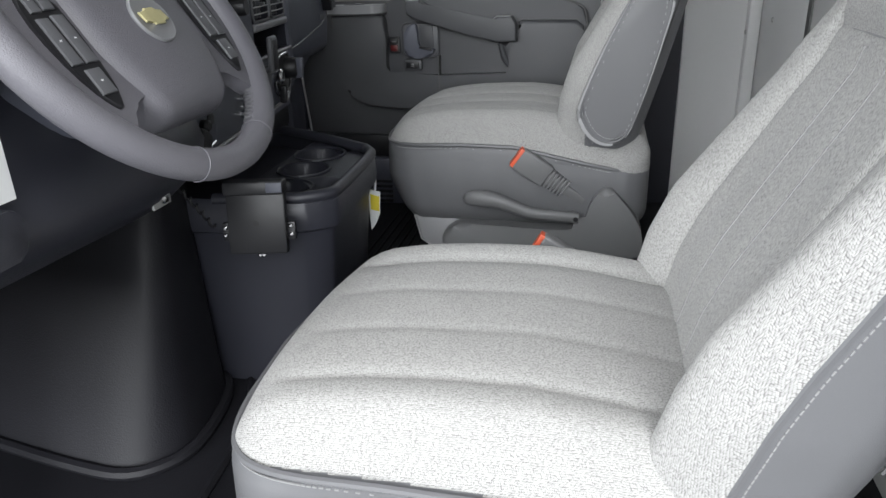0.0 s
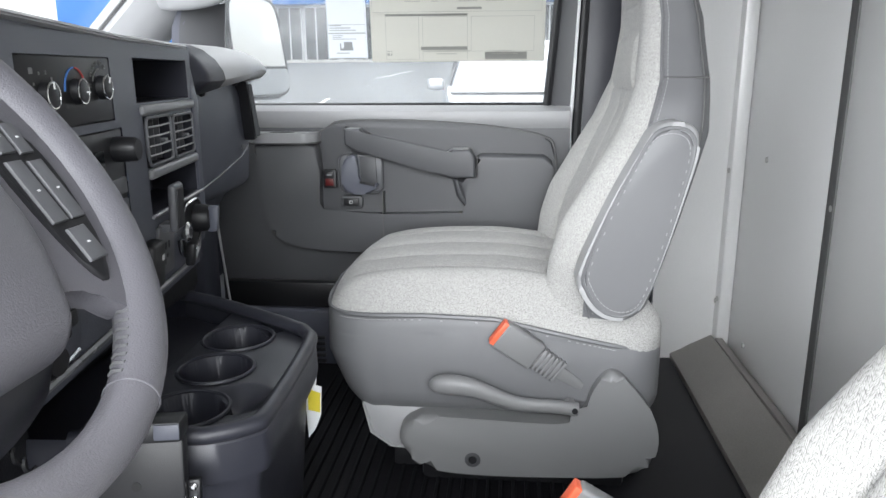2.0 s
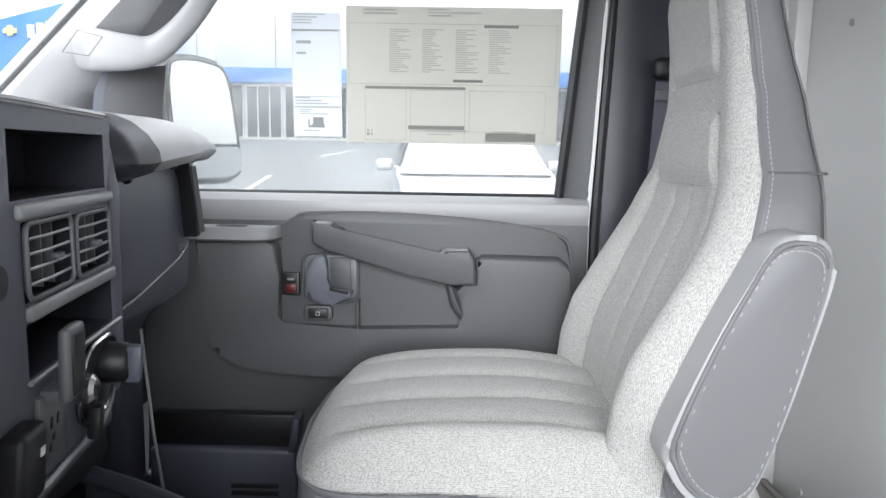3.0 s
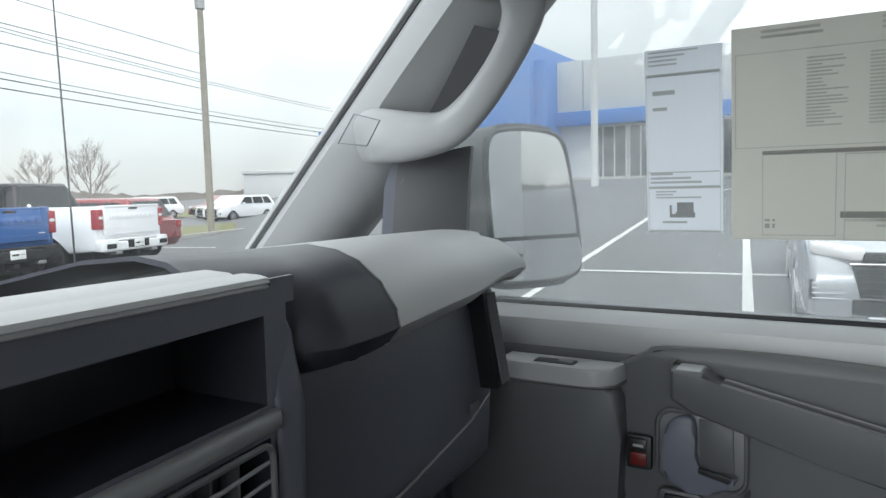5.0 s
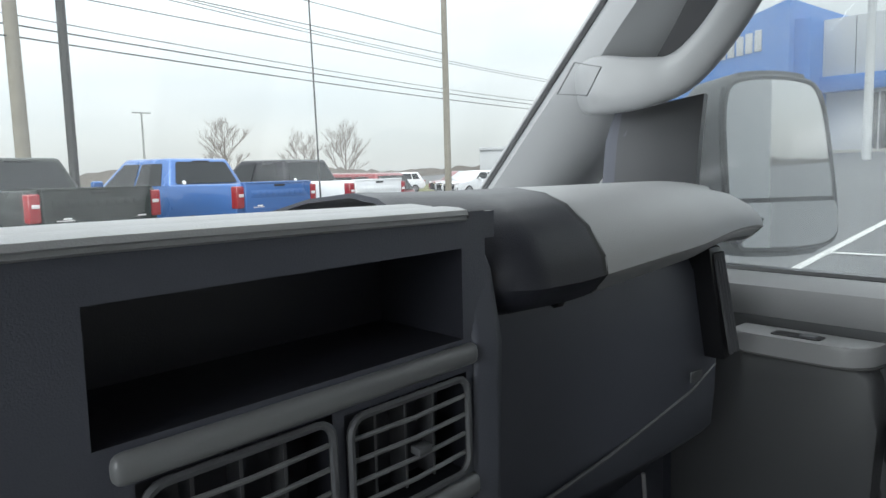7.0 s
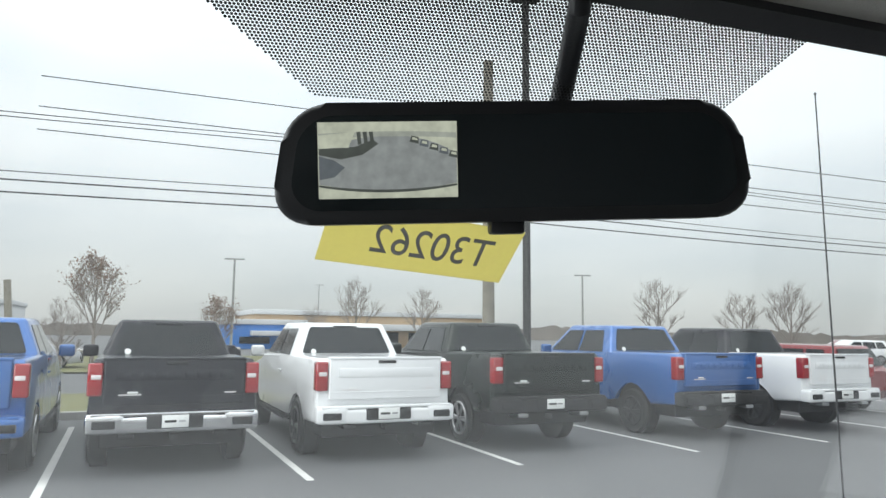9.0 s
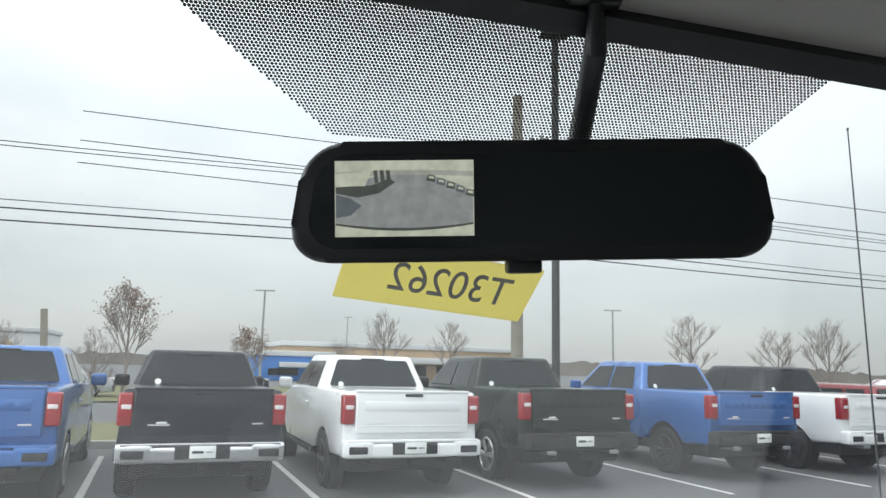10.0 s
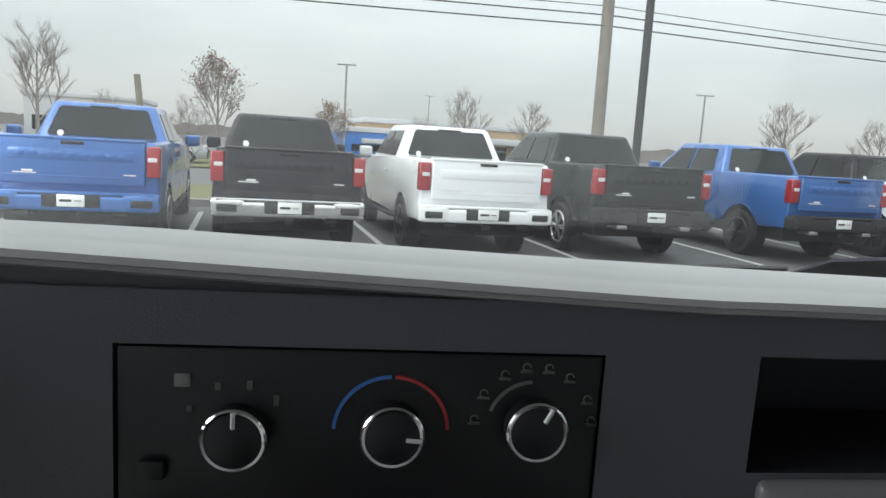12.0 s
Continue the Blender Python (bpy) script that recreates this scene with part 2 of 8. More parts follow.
SIDE_GLASS = pane("dusty_side_glass", tint=(0.86, 0.87, 0.87), dust=0.11, spots=0.05)


def let_through(m, share):
    """Lets part of the light pass, as thin paper and film do."""
    n, l = m.node_tree.nodes, m.node_tree.links
    b, t, x = n["Principled BSDF"], n.new("ShaderNodeBsdfTranslucent"), n.new("ShaderNodeMixShader")
    src = b.inputs["Base Color"].links[0].from_socket
    l.new(src, t.inputs["Color"])
    x.inputs["Fac"].default_value = share
    l.new(b.outputs[0], x.inputs[1])
    l.new(t.outputs[0], x.inputs[2])
    l.new(x.outputs[0], n["Material Output"].inputs["Surface"])


for thin in (PAPER, PAPER_W, YELLOW, PALE_PRINT, MID_PRINT):
    let_through(thin, 0.76)
VAN_BODY = material("white_van_paint", (0.70, 0.71, 0.72), 0.3, spread=0.03, bump=0, coat=0.5)


# ---- building tools ----
WORLD = {}


def base(name, at, label, category, group="", kind="", turn=0.0):
    """An Empty that parents the parts of one thing."""
    e = new(name)
    e.empty_display_size = 0.05
    e.matrix_basis = pose(*at, 0, 0, turn)
    WORLD[e] = e.matrix_basis.copy()
    return tagged(e, label, category, group, kind)


def part(name, bm, mat, parent=None, label="", flat=False, angle=38):
    """One mesh object, given in world coordinates, under a thing or a part."""
    me = bpy.data.meshes.new(name)
    bmesh.ops.recalc_face_normals(bm, faces=bm.faces)
    bm.to_mesh(me)
    bm.free()
    me.materials.append(mat)
    if not flat:
        me.polygons.foreach_set("use_smooth", [True] * len(me.polygons))
        me.set_sharp_from_angle(angle=radians(angle))
    ob = new(name, me)
    WORLD[ob] = Matrix.Identity(4)
    if parent is not None:
        ob.parent = parent
        ob.matrix_parent_inverse = WORLD[parent].inverted()
    if label:
        ob["label"] = label
    return ob


def box(x0, x1, y0, y1, z0, z1, r=0.004, seg=2, bm=None, warp=None):
    """A box with bevelled edges."""
    b = bmesh.new()
    bmesh.ops.create_cube(b, size=1)
    for v in b.verts:
        v.co = (x0 + (v.co.x + 0.5) * (x1 - x0), y0 + (v.co.y + 0.5) * (y1 - y0), z0 + (v.co.z + 0.5) * (z1 - z0))
    if r:
        bmesh.ops.bevel(b, geom=b.edges[:], offset=min(r, 0.45 * min(x1 - x0, y1 - y0, z1 - z0)), segments=seg, affect="EDGES", profile=0.5)
    return put(b, bm, warp)


def put(b, bm=None, warp=None):
    """Moves the vertices by warp, and adds b to bm where one is given."""
    if warp:
        for v in b.verts:
            v.co = warp(v.co)
    if bm is None:
        return b
    me = bpy.data.meshes.new("tmp")
    b.to_mesh(me)
    b.free()
    bm.from_mesh(me)
    bpy.data.meshes.remove(me)
    return bm


def pillow(hx, hy, hz, r, n=12, warp=None, bm=None):
    """A rounded block about the origin with many vertices, for soft shapes."""
    b = bmesh.new()
    bmesh.ops.create_cube(b, size=2)
    bmesh.ops.subdivide_edges(b, edges=b.edges[:], cuts=n, use_grid_fill=True)
    h = Vector((hx, hy, hz))
    for v in b.verts:
        p = Vector((v.co.x * hx, v.co.y * hy, v.co.z * hz))
        q = Vector([max(-(a - r), min(a - r, c)) for a, c in zip(h, p)])
        d = p - q
        v.co = q + d.normalized() * r if d.length > 1e-9 else p
    return put(b, bm, warp)


def tube(points, r, seg=8, closed=False, bm=None, ends=True):
    """A round bar along points; r may be a list."""
    b = bmesh.new()
    pts = [Vector(p) for p in points]
    k = len(pts)
    rings, side = [], None
    for i, p in enumerate(pts):
        a = pts[(i - 1) % k] if closed or i else p
        c = pts[(i + 1) % k] if closed or i < k - 1 else p
        d = (c - a).normalized()
        if side is None:
            side = d.orthogonal().normalized()
        side = (side - d * side.dot(d)).normalized()
        up = d.cross(side)
        rad = r[i] if isinstance(r, (list, tuple)) else r
        rings.append([b.verts.new(p + rad * (math.cos(t) * side + math.sin(t) * up)) for t in [2 * math.pi * j / seg for j in range(seg)]])
    for i in range(k if closed else k - 1):
        a, c = rings[i], rings[(i + 1) % k]
        for j in range(seg):
            b.faces.new((a[j], a[(j + 1) % seg], c[(j + 1) % seg], c[j]))
    if ends and not closed:
        b.faces.new(rings[0][::-1])
        b.faces.new(rings[-1])
    return put(b, bm)


def prism(outline, axis, lo, hi, r=0.0, seg=2, bm=None, warp=None):
    """A flat outline (pairs in the two other axes, in order) given thickness along an axis."""
    b = bmesh.new()
    o = {"x": (1, 2, 0), "y": (0, 2, 1), "z": (0, 1, 2)}[axis]
    def at(p, w):
        c = [0, 0, 0]
        c[o[0]], c[o[1]], c[o[2]] = p[0], p[1], w
        return c
    low, top = [b.verts.new(at(p, lo)) for p in outline], [b.verts.new(at(p, hi)) for p in outline]
    f0, f1 = b.faces.new(low[::-1]), b.faces.new(top)
    n = len(outline)
    for i in range(n):
        b.faces.new((low[i], low[(i + 1) % n], top[(i + 1) % n], top[i]))
    if r:
        bmesh.ops.bevel(b, geom=list({e for f in (f0, f1) for e in f.edges}), offset=r, segments=seg, affect="EDGES", profile=0.5)
    return put(b, bm, warp)


def rounded(x0, x1, y0, y1, r, n=5):
    """The outline of a rectangle with round corners."""
    out = []
    for cx, cy, a in ((x1 - r, y1 - r, 0), (x0 + r, y1 - r, 90), (x0 + r, y0 + r, 180), (x1 - r, y0 + r, 270)):
        out += [(cx + r * math.cos(radians(a + 90 * i / n)), cy + r * math.sin(radians(a + 90 * i / n))) for i in range(n + 1)]
    return out


def smooth_path(points, n=6, closed=False):
    """More points between the given ones, on a smooth curve."""
    p = [Vector(q) for q in points]
    k, out = len(p), []
    for i in range(k if closed else k - 1):
        a, b, c, d = (p[(i + j) % k] if closed else p[max(0, min(k - 1, i + j))] for j in (-1, 0, 1, 2))
        for j in range(n):
            t = j / n
            out.append(0.5 * ((2 * b) + (c - a) * t + (2 * a - 5 * b + 4 * c - d) * t * t + (3 * b - a - 3 * c + d) * t ** 3))
    return out if closed else out + [p[-1]]


def lathe(profile, centre, axis, seg=24, bm=None):
    """A turned shape: pairs of radius and distance along the axis."""
    b = bmesh.new()
    m = Vector(axis).normalized().to_track_quat("Z", "Y").to_matrix()
    rings = []
    for r, h in profile:
        rings.append([b.verts.new(Vector(centre) + m @ Vector((r * math.cos(2 * math.pi * j / seg), r * math.sin(2 * math.pi * j / seg), h))) for j in range(seg)])
    for a, c in zip(rings, rings[1:]):
        for j in range(seg):
            b.faces.new((a[j], a[(j + 1) % seg], c[(j + 1) % seg], c[j]))
    b.faces.new(rings[0][::-1])
    b.faces.new(rings[-1])
    return put(b, bm)


def sheet(grid, bm=None, thick=0.0, normal=None):
    """A surface through rows of points, with a second skin where thick is given."""
    b = bmesh.new()
    vs = [[b.verts.new(p) for p in row] for row in grid]
    for a, c in zip(vs, vs[1:]):
        for i in range(len(a) - 1):
            b.faces.new((a[i], a[i + 1], c[i + 1], c[i]))
    if thick:
        back = [[b.verts.new(Vector(p) + Vector(normal) * thick) for p in row] for row in grid]
        for a, c in zip(back, back[1:]):
            for i in range(len(a) - 1):
                b.faces.new((a[i], c[i], c[i + 1], a[i + 1]))
        rim = [(r, 0) for r in range(len(vs))] + [(len(vs) - 1, c) for c in range(1, len(vs[0]))]
        rim += [(r, len(vs[0]) - 1) for r in range(len(vs) - 2, -1, -1)] + [(0, c) for c in range(len(vs[0]) - 2, 0, -1)]
        for (r0, c0), (r1, c1) in zip(rim, rim[1:] + rim[:1]):
            b.faces.new((vs[r0][c0], vs[r1][c1], back[r1][c1], back[r0][c0]))
    return put(b, bm)


def curve_at(table, t):
    """A value from pairs, with straight lines between them."""
    return float(np.interp(t, [p[0] for p in table], [p[1] for p in table]))


def text_mesh(words, size, m, depth=0.0004, shear=0.0, bm=None):
    """Letters of the built-in font as mesh, laid by the matrix m."""
    c = bpy.data.curves.new("letters", "FONT")
    c.body, c.size, c.extrude, c.align_x, c.align_y, c.shear = words, size, depth, "CENTER", "CENTER", shear
    ob = new("letters", c)
    me = bpy.data.meshes.new_from_object(ob)
    bpy.data.objects.remove(ob)
    bpy.data.curves.remove(c)
    b = bmesh.new()
    b.from_mesh(me)
    bpy.data.meshes.remove(me)
    bmesh.ops.transform(b, matrix=m, verts=b.verts[:])
    return put(b, bm)


# ---- the van's shell ----
def floor_and_walls():
    f = base("floor", (0, 0.8, -0.02), "black ribbed rubber floor mat", "floor", kind="structure")
    part("floor_pan", box(-0.98, 0.95, -0.1, 1.9, -0.06, -0.015, 0), RUBBER, f)
    bm = bmesh.new()
    for i in range(26):
        y = 0.42 + i * 0.024
        tube([(0.02, y, -0.014), (0.78, y, -0.014)], 0.005, 6, bm=bm)
    part("ribs", bm, RUBBER, f)
    bm = bmesh.new()
    tube(smooth_path([(-0.95, 0.96, -0.012), (-0.62, 0.975, -0.012), (-0.42, 1.0, -0.012), (-0.31, 1.05, -0.012)], 5), 0.008, 6, bm=bm)
    part("mat_fold", bm, RUBBER, f)
    b = base("wall_north", (0.2, -0.03, 0.6), "pale grey composite bulkhead panel with screws", "wall", kind="structure")
    for n, (x0, x1) in enumerate(((-1.0, 0.335), (0.365, 1.06))):
        part("panel", box(x0, x1, -0.045, -0.004, -0.12, 1.45, 0.002), PANEL, b)
    part("seam_strip", box(0.335, 0.365, -0.05, -0.001, -0.12, 1.45, 0.002), SEAM, b)
    part("corner_post", box(0.845, 0.905, -0.004, 0.03, -0.12, 1.4, 0.006), PANEL, b)
    for x, z in ((0.70, 0.546), (0.73, 0.08), (0.795, 0.02), (0.66, -0.02), (0.345, 0.50), (0.70, 1.0), (0.86, 0.16), (0.875, 0.15), (0.86, 0.50), (0.345, 0.95), (0.50, 0.0)):
        y = 0.031 if x > 0.84 else -0.003
        part("screw", lathe([(0.001, -0.003), (0.007, -0.002), (0.0065, 0.002), (0.003, 0.003)], (x, y, z), (0, 1, 0), 10), STEEL, b)
    s = base("trim", (0.6, 0.05, -0.02), "worn bare metal sill with a raw plywood edge", "trim", kind="structure")
    part("sill", box(-0.3, 0.93, 0.03, 0.14, -0.02, 0.0, 0.004, warp=lambda c: Vector((c.x, c.y, c.z + (0.05 if c.y < 0.1 else 0)))), SILL, s)
    part("upstand", box(-0.3, 0.93, 0.012, 0.03, -0.02, 0.055, 0.003), SILL, s)
    part("plywood_edge", box(-0.3, 0.90, -0.003, 0.011, -0.05, 0.028, 0.001), WOOD, s)


def cab_roof():
    def lay(x, y, z):
        k = max(0.0, min(1.0, (y - 0.6) / 0.5))
        return (x, y + (0.07 * (x + 0.1) - 0.10 * (x + 0.1) ** 2) * k, z - 0.05 * (x + 0.1) ** 2 - 0.078 * (x + 0.1) * k)
    rows = []
    for y, z in ((-0.1, 1.36), (0.3, 1.36), (0.7, 1.33), (0.95, 1.275), (1.07, 1.241), (1.13, 1.210), (1.156, 1.1957)):
        rows.append([lay(x, y, z) for x in np.linspace(-0.95, 0.66, 22)])
    c = tagged(part("ceiling", sheet(rows, thick=0.03, normal=(0, 0, 1)), LINER), "grey cloth headliner over the cab", "ceiling", kind="structure")
    rows2 = [[lay(x, y, z) for x in np.linspace(-0.95, 0.66, 22)] for y, z in ((1.1525, 1.1967), (1.164, 1.1892))]
    tagged(part("trim", sheet(rows2, thick=0.006, normal=(0, -0.3, -1)), BLACK), "black edge trim along the windshield header", "trim", kind="structure")
    r = base("roof", (0, 0.4, 1.42), "white van roof and outer skin", "roof", kind="structure")
    part("roof_skin", box(-1.02, 1.02, -0.2, 1.12, 1.42, 1.45, 0.01), VAN_BODY, r)
    part("rear_quarter", box(-1.02, -0.96, -0.2, 0.12, -0.3, 1.45, 0.01), VAN_BODY, r)
    part("roof_rail", box(0.66, 0.98, 0.0, 1.1, 1.26, 1.43, 0.03, 3), PILLAR, r)
    part("roof_rail", box(-1.0, -0.90, 0.0, 1.1, 1.24, 1.43, 0.03, 3), PILLAR, r)


def shield(x, z):
    """A place on the windshield's inner face."""
    return Vector((x, 1.623 - 1.16 * (z - 0.8) - 0.11 * (x + 0.05) ** 2, z))


def windshield():
    w = base("window_1", (0, 1.4, 0.95), "raked clear windshield with a dotted black shade band", "windshield", kind="structure")
    zs, xs = np.linspace(0.62, 1.24, 9), np.linspace(-0.92, 0.74, 22)
    g = part("pane", sheet([[shield(x, z) for x in xs] for z in zs], thick=0.005, normal=(0, 0.65, 0.75)), GLASS, w)
    g.visible_shadow = False
    # shade band: rows of dots that shrink downwards inside a trapezoid
    bm = bmesh.new()
    step = 0.0021
    z, row = 1.222, 0
    while z > 1.150:
        t = (1.205 - z) / 0.055
        x0, x1 = -0.415 + 0.088 * t, -0.03 - 0.058 * t
        r = step * (0.52 - 0.15 * max(0.0, t))
        x = x0 + (step / 2 if row % 2 else 0)
        while x < x1:
            if z > 1.1952 - 0.078 * (x + 0.1) - 0.05 * (x + 0.1) ** 2:
                x += step
                continue
            c = shield(x, z) + Vector((0, -0.0006, -0.0006))
            vs = [bm.verts.new(c + Vector((r * math.cos(a), -0.757 * r * math.sin(a), 0.653 * r * math.sin(a)))) for a in [math.pi / 3 * k for k in range(6)]]
            bm.faces.new(vs)
            x += step
        z -= step * 0.56
        row += 1
    d = part("shade_dots", bm, FRIT, w, flat=True)
    d["kind"] = "stuff"
    bm = bmesh.new()
    sheet([[shield(x, 1.1952 - 0.078 * (x + 0.1) - 0.05 * (x + 0.1) ** 2 + k) + Vector((0, -0.001, -0.001)) for x in xs] for k in (-0.003, 0.03)], bm=bm)
    part("frit_border", bm, FRIT, w)


def interior_mirror():
    m = base("rear_view_mirror", (-0.2, 1.22, 1.1), "black rear-view mirror with a lit camera screen", "mirror")
    a = Vector((-0.211, 1.208, 1.117))
    right = Vector((0.266, -0.018, 0.011)).normalized()
    back = Vector((0.05, 0.99, 0.13)).normalized()
    up = right.cross(back) * -1
    if up.z < 0:
        up = -up
    def lay(c):
        return a + right * c.x + back * c.y + up * c.z
    def bend(c):
        return lay(Vector((c.x * (1 - 0.045 * (c.z / 0.036)), c.y, c.z * (1 - 0.05 * abs(c.x) / 0.136))))
    part("housing", prism(rounded(-0.136, 0.136, -0.0365, 0.0355, 0.023, 8), "y", 0.0, 0.030, 0.004, 3, warp=bend), BLACK, m)
    part("glass", prism(rounded(-0.1265, 0.1275, -0.0285, 0.0275, 0.019, 7), "y", -0.0015, 0.002, warp=bend), DARK_MIRROR, m, "dark tinted mirror glass")
    s = part("screen", box(-0.113, -0.0345, -0.0028, -0.001, -0.0205, 0.0225, 0, warp=lay), SCREEN, m, "small lit display with a fisheye view of a car park")
    # the picture on the display: plain areas
    def flat_patch(pts, mat, name, y=-0.0030):
        bm = bmesh.new()
        bm.faces.new([bm.verts.new(lay(Vector((p[0], y, p[1])))) for p in pts])
        part(name, bm, mat, s, flat=True)
    def curve_band(top, low, mat, name, y):
        lo, hi = -0.1125, -0.0350
        us = np.linspace(0, 1, 15)
        flat_patch([(lo + (hi - lo) * u, low(u)) for u in us] + [(lo + (hi - lo) * u, top(u)) for u in us[::-1]], mat, name, y)
    bow = lambda u: 1 - (2 * u - 1) ** 2
    curve_band(lambda u: 0.0035 + 0.0115 * bow(u) ** 0.8, lambda u: -0.0125 - 0.0035 * bow(u), SCREEN_ROAD, "road_area", -0.0030)
    curve_band(lambda u: -0.0128 - 0.0030 * bow(u), lambda u: -0.0140 - 0.0034 * bow(u), SCREEN_DARK, "bumper_edge", -0.0034)
    curve_band(lambda u: 0.0160 + 0.0010 * bow(u), lambda u: 0.0130 + 0.0012 * bow(u), SCREEN_FAR, "far_trees", -0.0031)
    flat_patch([(-0.1125, -0.010), (-0.104, -0.0085), (-0.098, -0.003), (-0.104, 0.001), (-0.1125, 0.0035)], SCREEN_CARS, "verge_area", -0.0032)
    flat_patch([(-0.1125, 0.004), (-0.100, 0.0015), (-0.088, 0.004), (-0.079, 0.0100), (-0.082, 0.0125), (-0.092, 0.0085), (-0.1125, 0.0075)], SCREEN_DARK, "shrub_area", -0.0033)
    flat_patch([(-0.1125, 0.0080), (-0.096, 0.0080), (-0.092, 0.0170), (-0.1125, 0.0150)], SCREEN, "wall_area", -0.00335)
    for k in range(3):
        flat_patch([(-0.0905 + 0.0035 * k, 0.0095 + 0.001 * k), (-0.0885 + 0.0035 * k, 0.0100 + 0.001 * k), (-0.0890 + 0.0035 * k, 0.0170), (-0.0912 + 0.0035 * k, 0.0168)], SCREEN_DARK, "window_area", -0.0034)
    for k in range(5):
        x, z = -0.0615 + 0.0055 * k, 0.0110 - 0.0021 * k
        flat_patch([(x, z), (x + 0.0052, z - 0.0012), (x + 0.0052, z + 0.0026), (x + 0.0012, z + 0.0034)], SCREEN_CARS if k % 2 else SCREEN_DARK, "car_area", -0.0033)
        flat_patch([(x + 0.0014, z + 0.0012), (x + 0.0046, z + 0.0006), (x + 0.0044, z + 0.0020), (x + 0.0018, z + 0.0026)], SCREEN, "car_roof", -0.0035)
    part("button", box(-0.015, 0.005, 0.004, 0.022, -0.0425, -0.033, 0.002, warp=lay), BLACK, m)
    foot = shield(-0.195, 1.205)
    joint = lay(Vector((0.032, 0.026, 0.02)))
    part("stalk", tube([joint, joint + Vector((0.0, 0.0, 0.018)), foot + Vector((0.002, -0.004, -0.024)), foot + Vector((0, -0.012, -0.006)), foot], [0.0058, 0.0068, 0.0060, 0.0036, 0.0036], 12), BLACK, m)
    part("foot", box(foot.x - 0.014, foot.x + 0.014, foot.y - 0.014, foot.y - 0.002, foot.z - 0.004, foot.z + 0.008, 0.003), BLACK, m)


def emitter(name, color, power):
    mt = bpy.data.materials.new(name)
    mt.use_nodes = True
    n, l = mt.node_tree.nodes, mt.node_tree.links
    b = n["Principled BSDF"]
    b.inputs["Base Color"].default_value = (0.02, 0.02, 0.02, 1)
    t, q, r = n.new("ShaderNodeTexCoord"), n.new("ShaderNodeTexNoise"), n.new("ShaderNodeValToRGB")
    q.inputs["Scale"].default_value = 160
    r.color_ramp.elements[0].position, r.color_ramp.elements[1].position = 0.3, 0.7
    r.color_ramp.elements[0].color = (*[c * 0.75 for c in color], 1)
    r.color_ramp.elements[1].color = (*color, 1)
    l.new(t.outputs["Object"], q.inputs["Vector"])
    l.new(q.outputs["Fac"], r.inputs["Fac"])
    l.new(r.outputs["Color"], b.inputs["Emission Color"])
    b.inputs["Emission Strength"].default_value = power
    return mt


SCREEN = emitter("display_sky", (0.72, 0.74, 0.60), 0.8)
SCREEN_ROAD = emitter("display_road", (0.38, 0.40, 0.40), 0.8)
SCREEN_FAR = emitter("display_far_trees", (0.50, 0.52, 0.46), 0.8)
SCREEN_DARK = emitter("display_verge", (0.10, 0.11, 0.10), 0.8)
SCREEN_CARS = emitter("display_cars", (0.16, 0.18, 0.20), 0.8)


def shield_tag():
    t = base("windshield_tag", (-0.24, 1.3, 1.06), "translucent yellow stock tag stuck inside the windshield", "label")
    nrm = Vector((0, -0.65, -0.75)) * 0.0015
    c = [shield(-0.317, 1.101), shield(-0.187, 1.088), shield(-0.198, 1.056), shield(-0.329, 1.068)]
    bm = bmesh.new()
    lo, hi = [bm.verts.new(p + nrm) for p in c], [bm.verts.new(p + nrm * 1.5) for p in c]
    bm.faces.new(lo)
    bm.faces.new(hi[::-1])
    for i in range(4):
        bm.faces.new((lo[i], lo[(i + 1) % 4], hi[(i + 1) % 4], hi[i]))
    part("film", bm, YELLOW, t, flat=True)
    # the writing is seen from behind, mirrored
    xa = (c[1] - c[0]).normalized()
    za = (c[0] - c[3]).normalized()
    za = (za - xa * za.dot(xa)).normalized()
    na = xa.cross(za)
    o = (c[0] + c[1] + c[2] + c[3]) / 4 + xa * 0.008
    m = Matrix(((-xa.x, za.x, na.x, o.x), (-xa.y, za.y, na.y, o.y), (-xa.z, za.z, na.z, o.z), (0, 0, 0, 1)))
    m = m @ Matrix.Diagonal((1, 1, -1, 1))
    m.translation = o + nrm * 2
    m = m @ Matrix.Diagonal((0.76, 1, 1, 1))
    part("letters", text_mesh("T30262", 0.036, m, 0.0002), PRINT, t, flat=True)
    part("corner_mark", box(-0.312, -0.302, 1.285, 1.287, 1.0935, 1.097, 0, warp=lambda q: shield(q.x, q.z) + nrm * 2), PRINT, t)


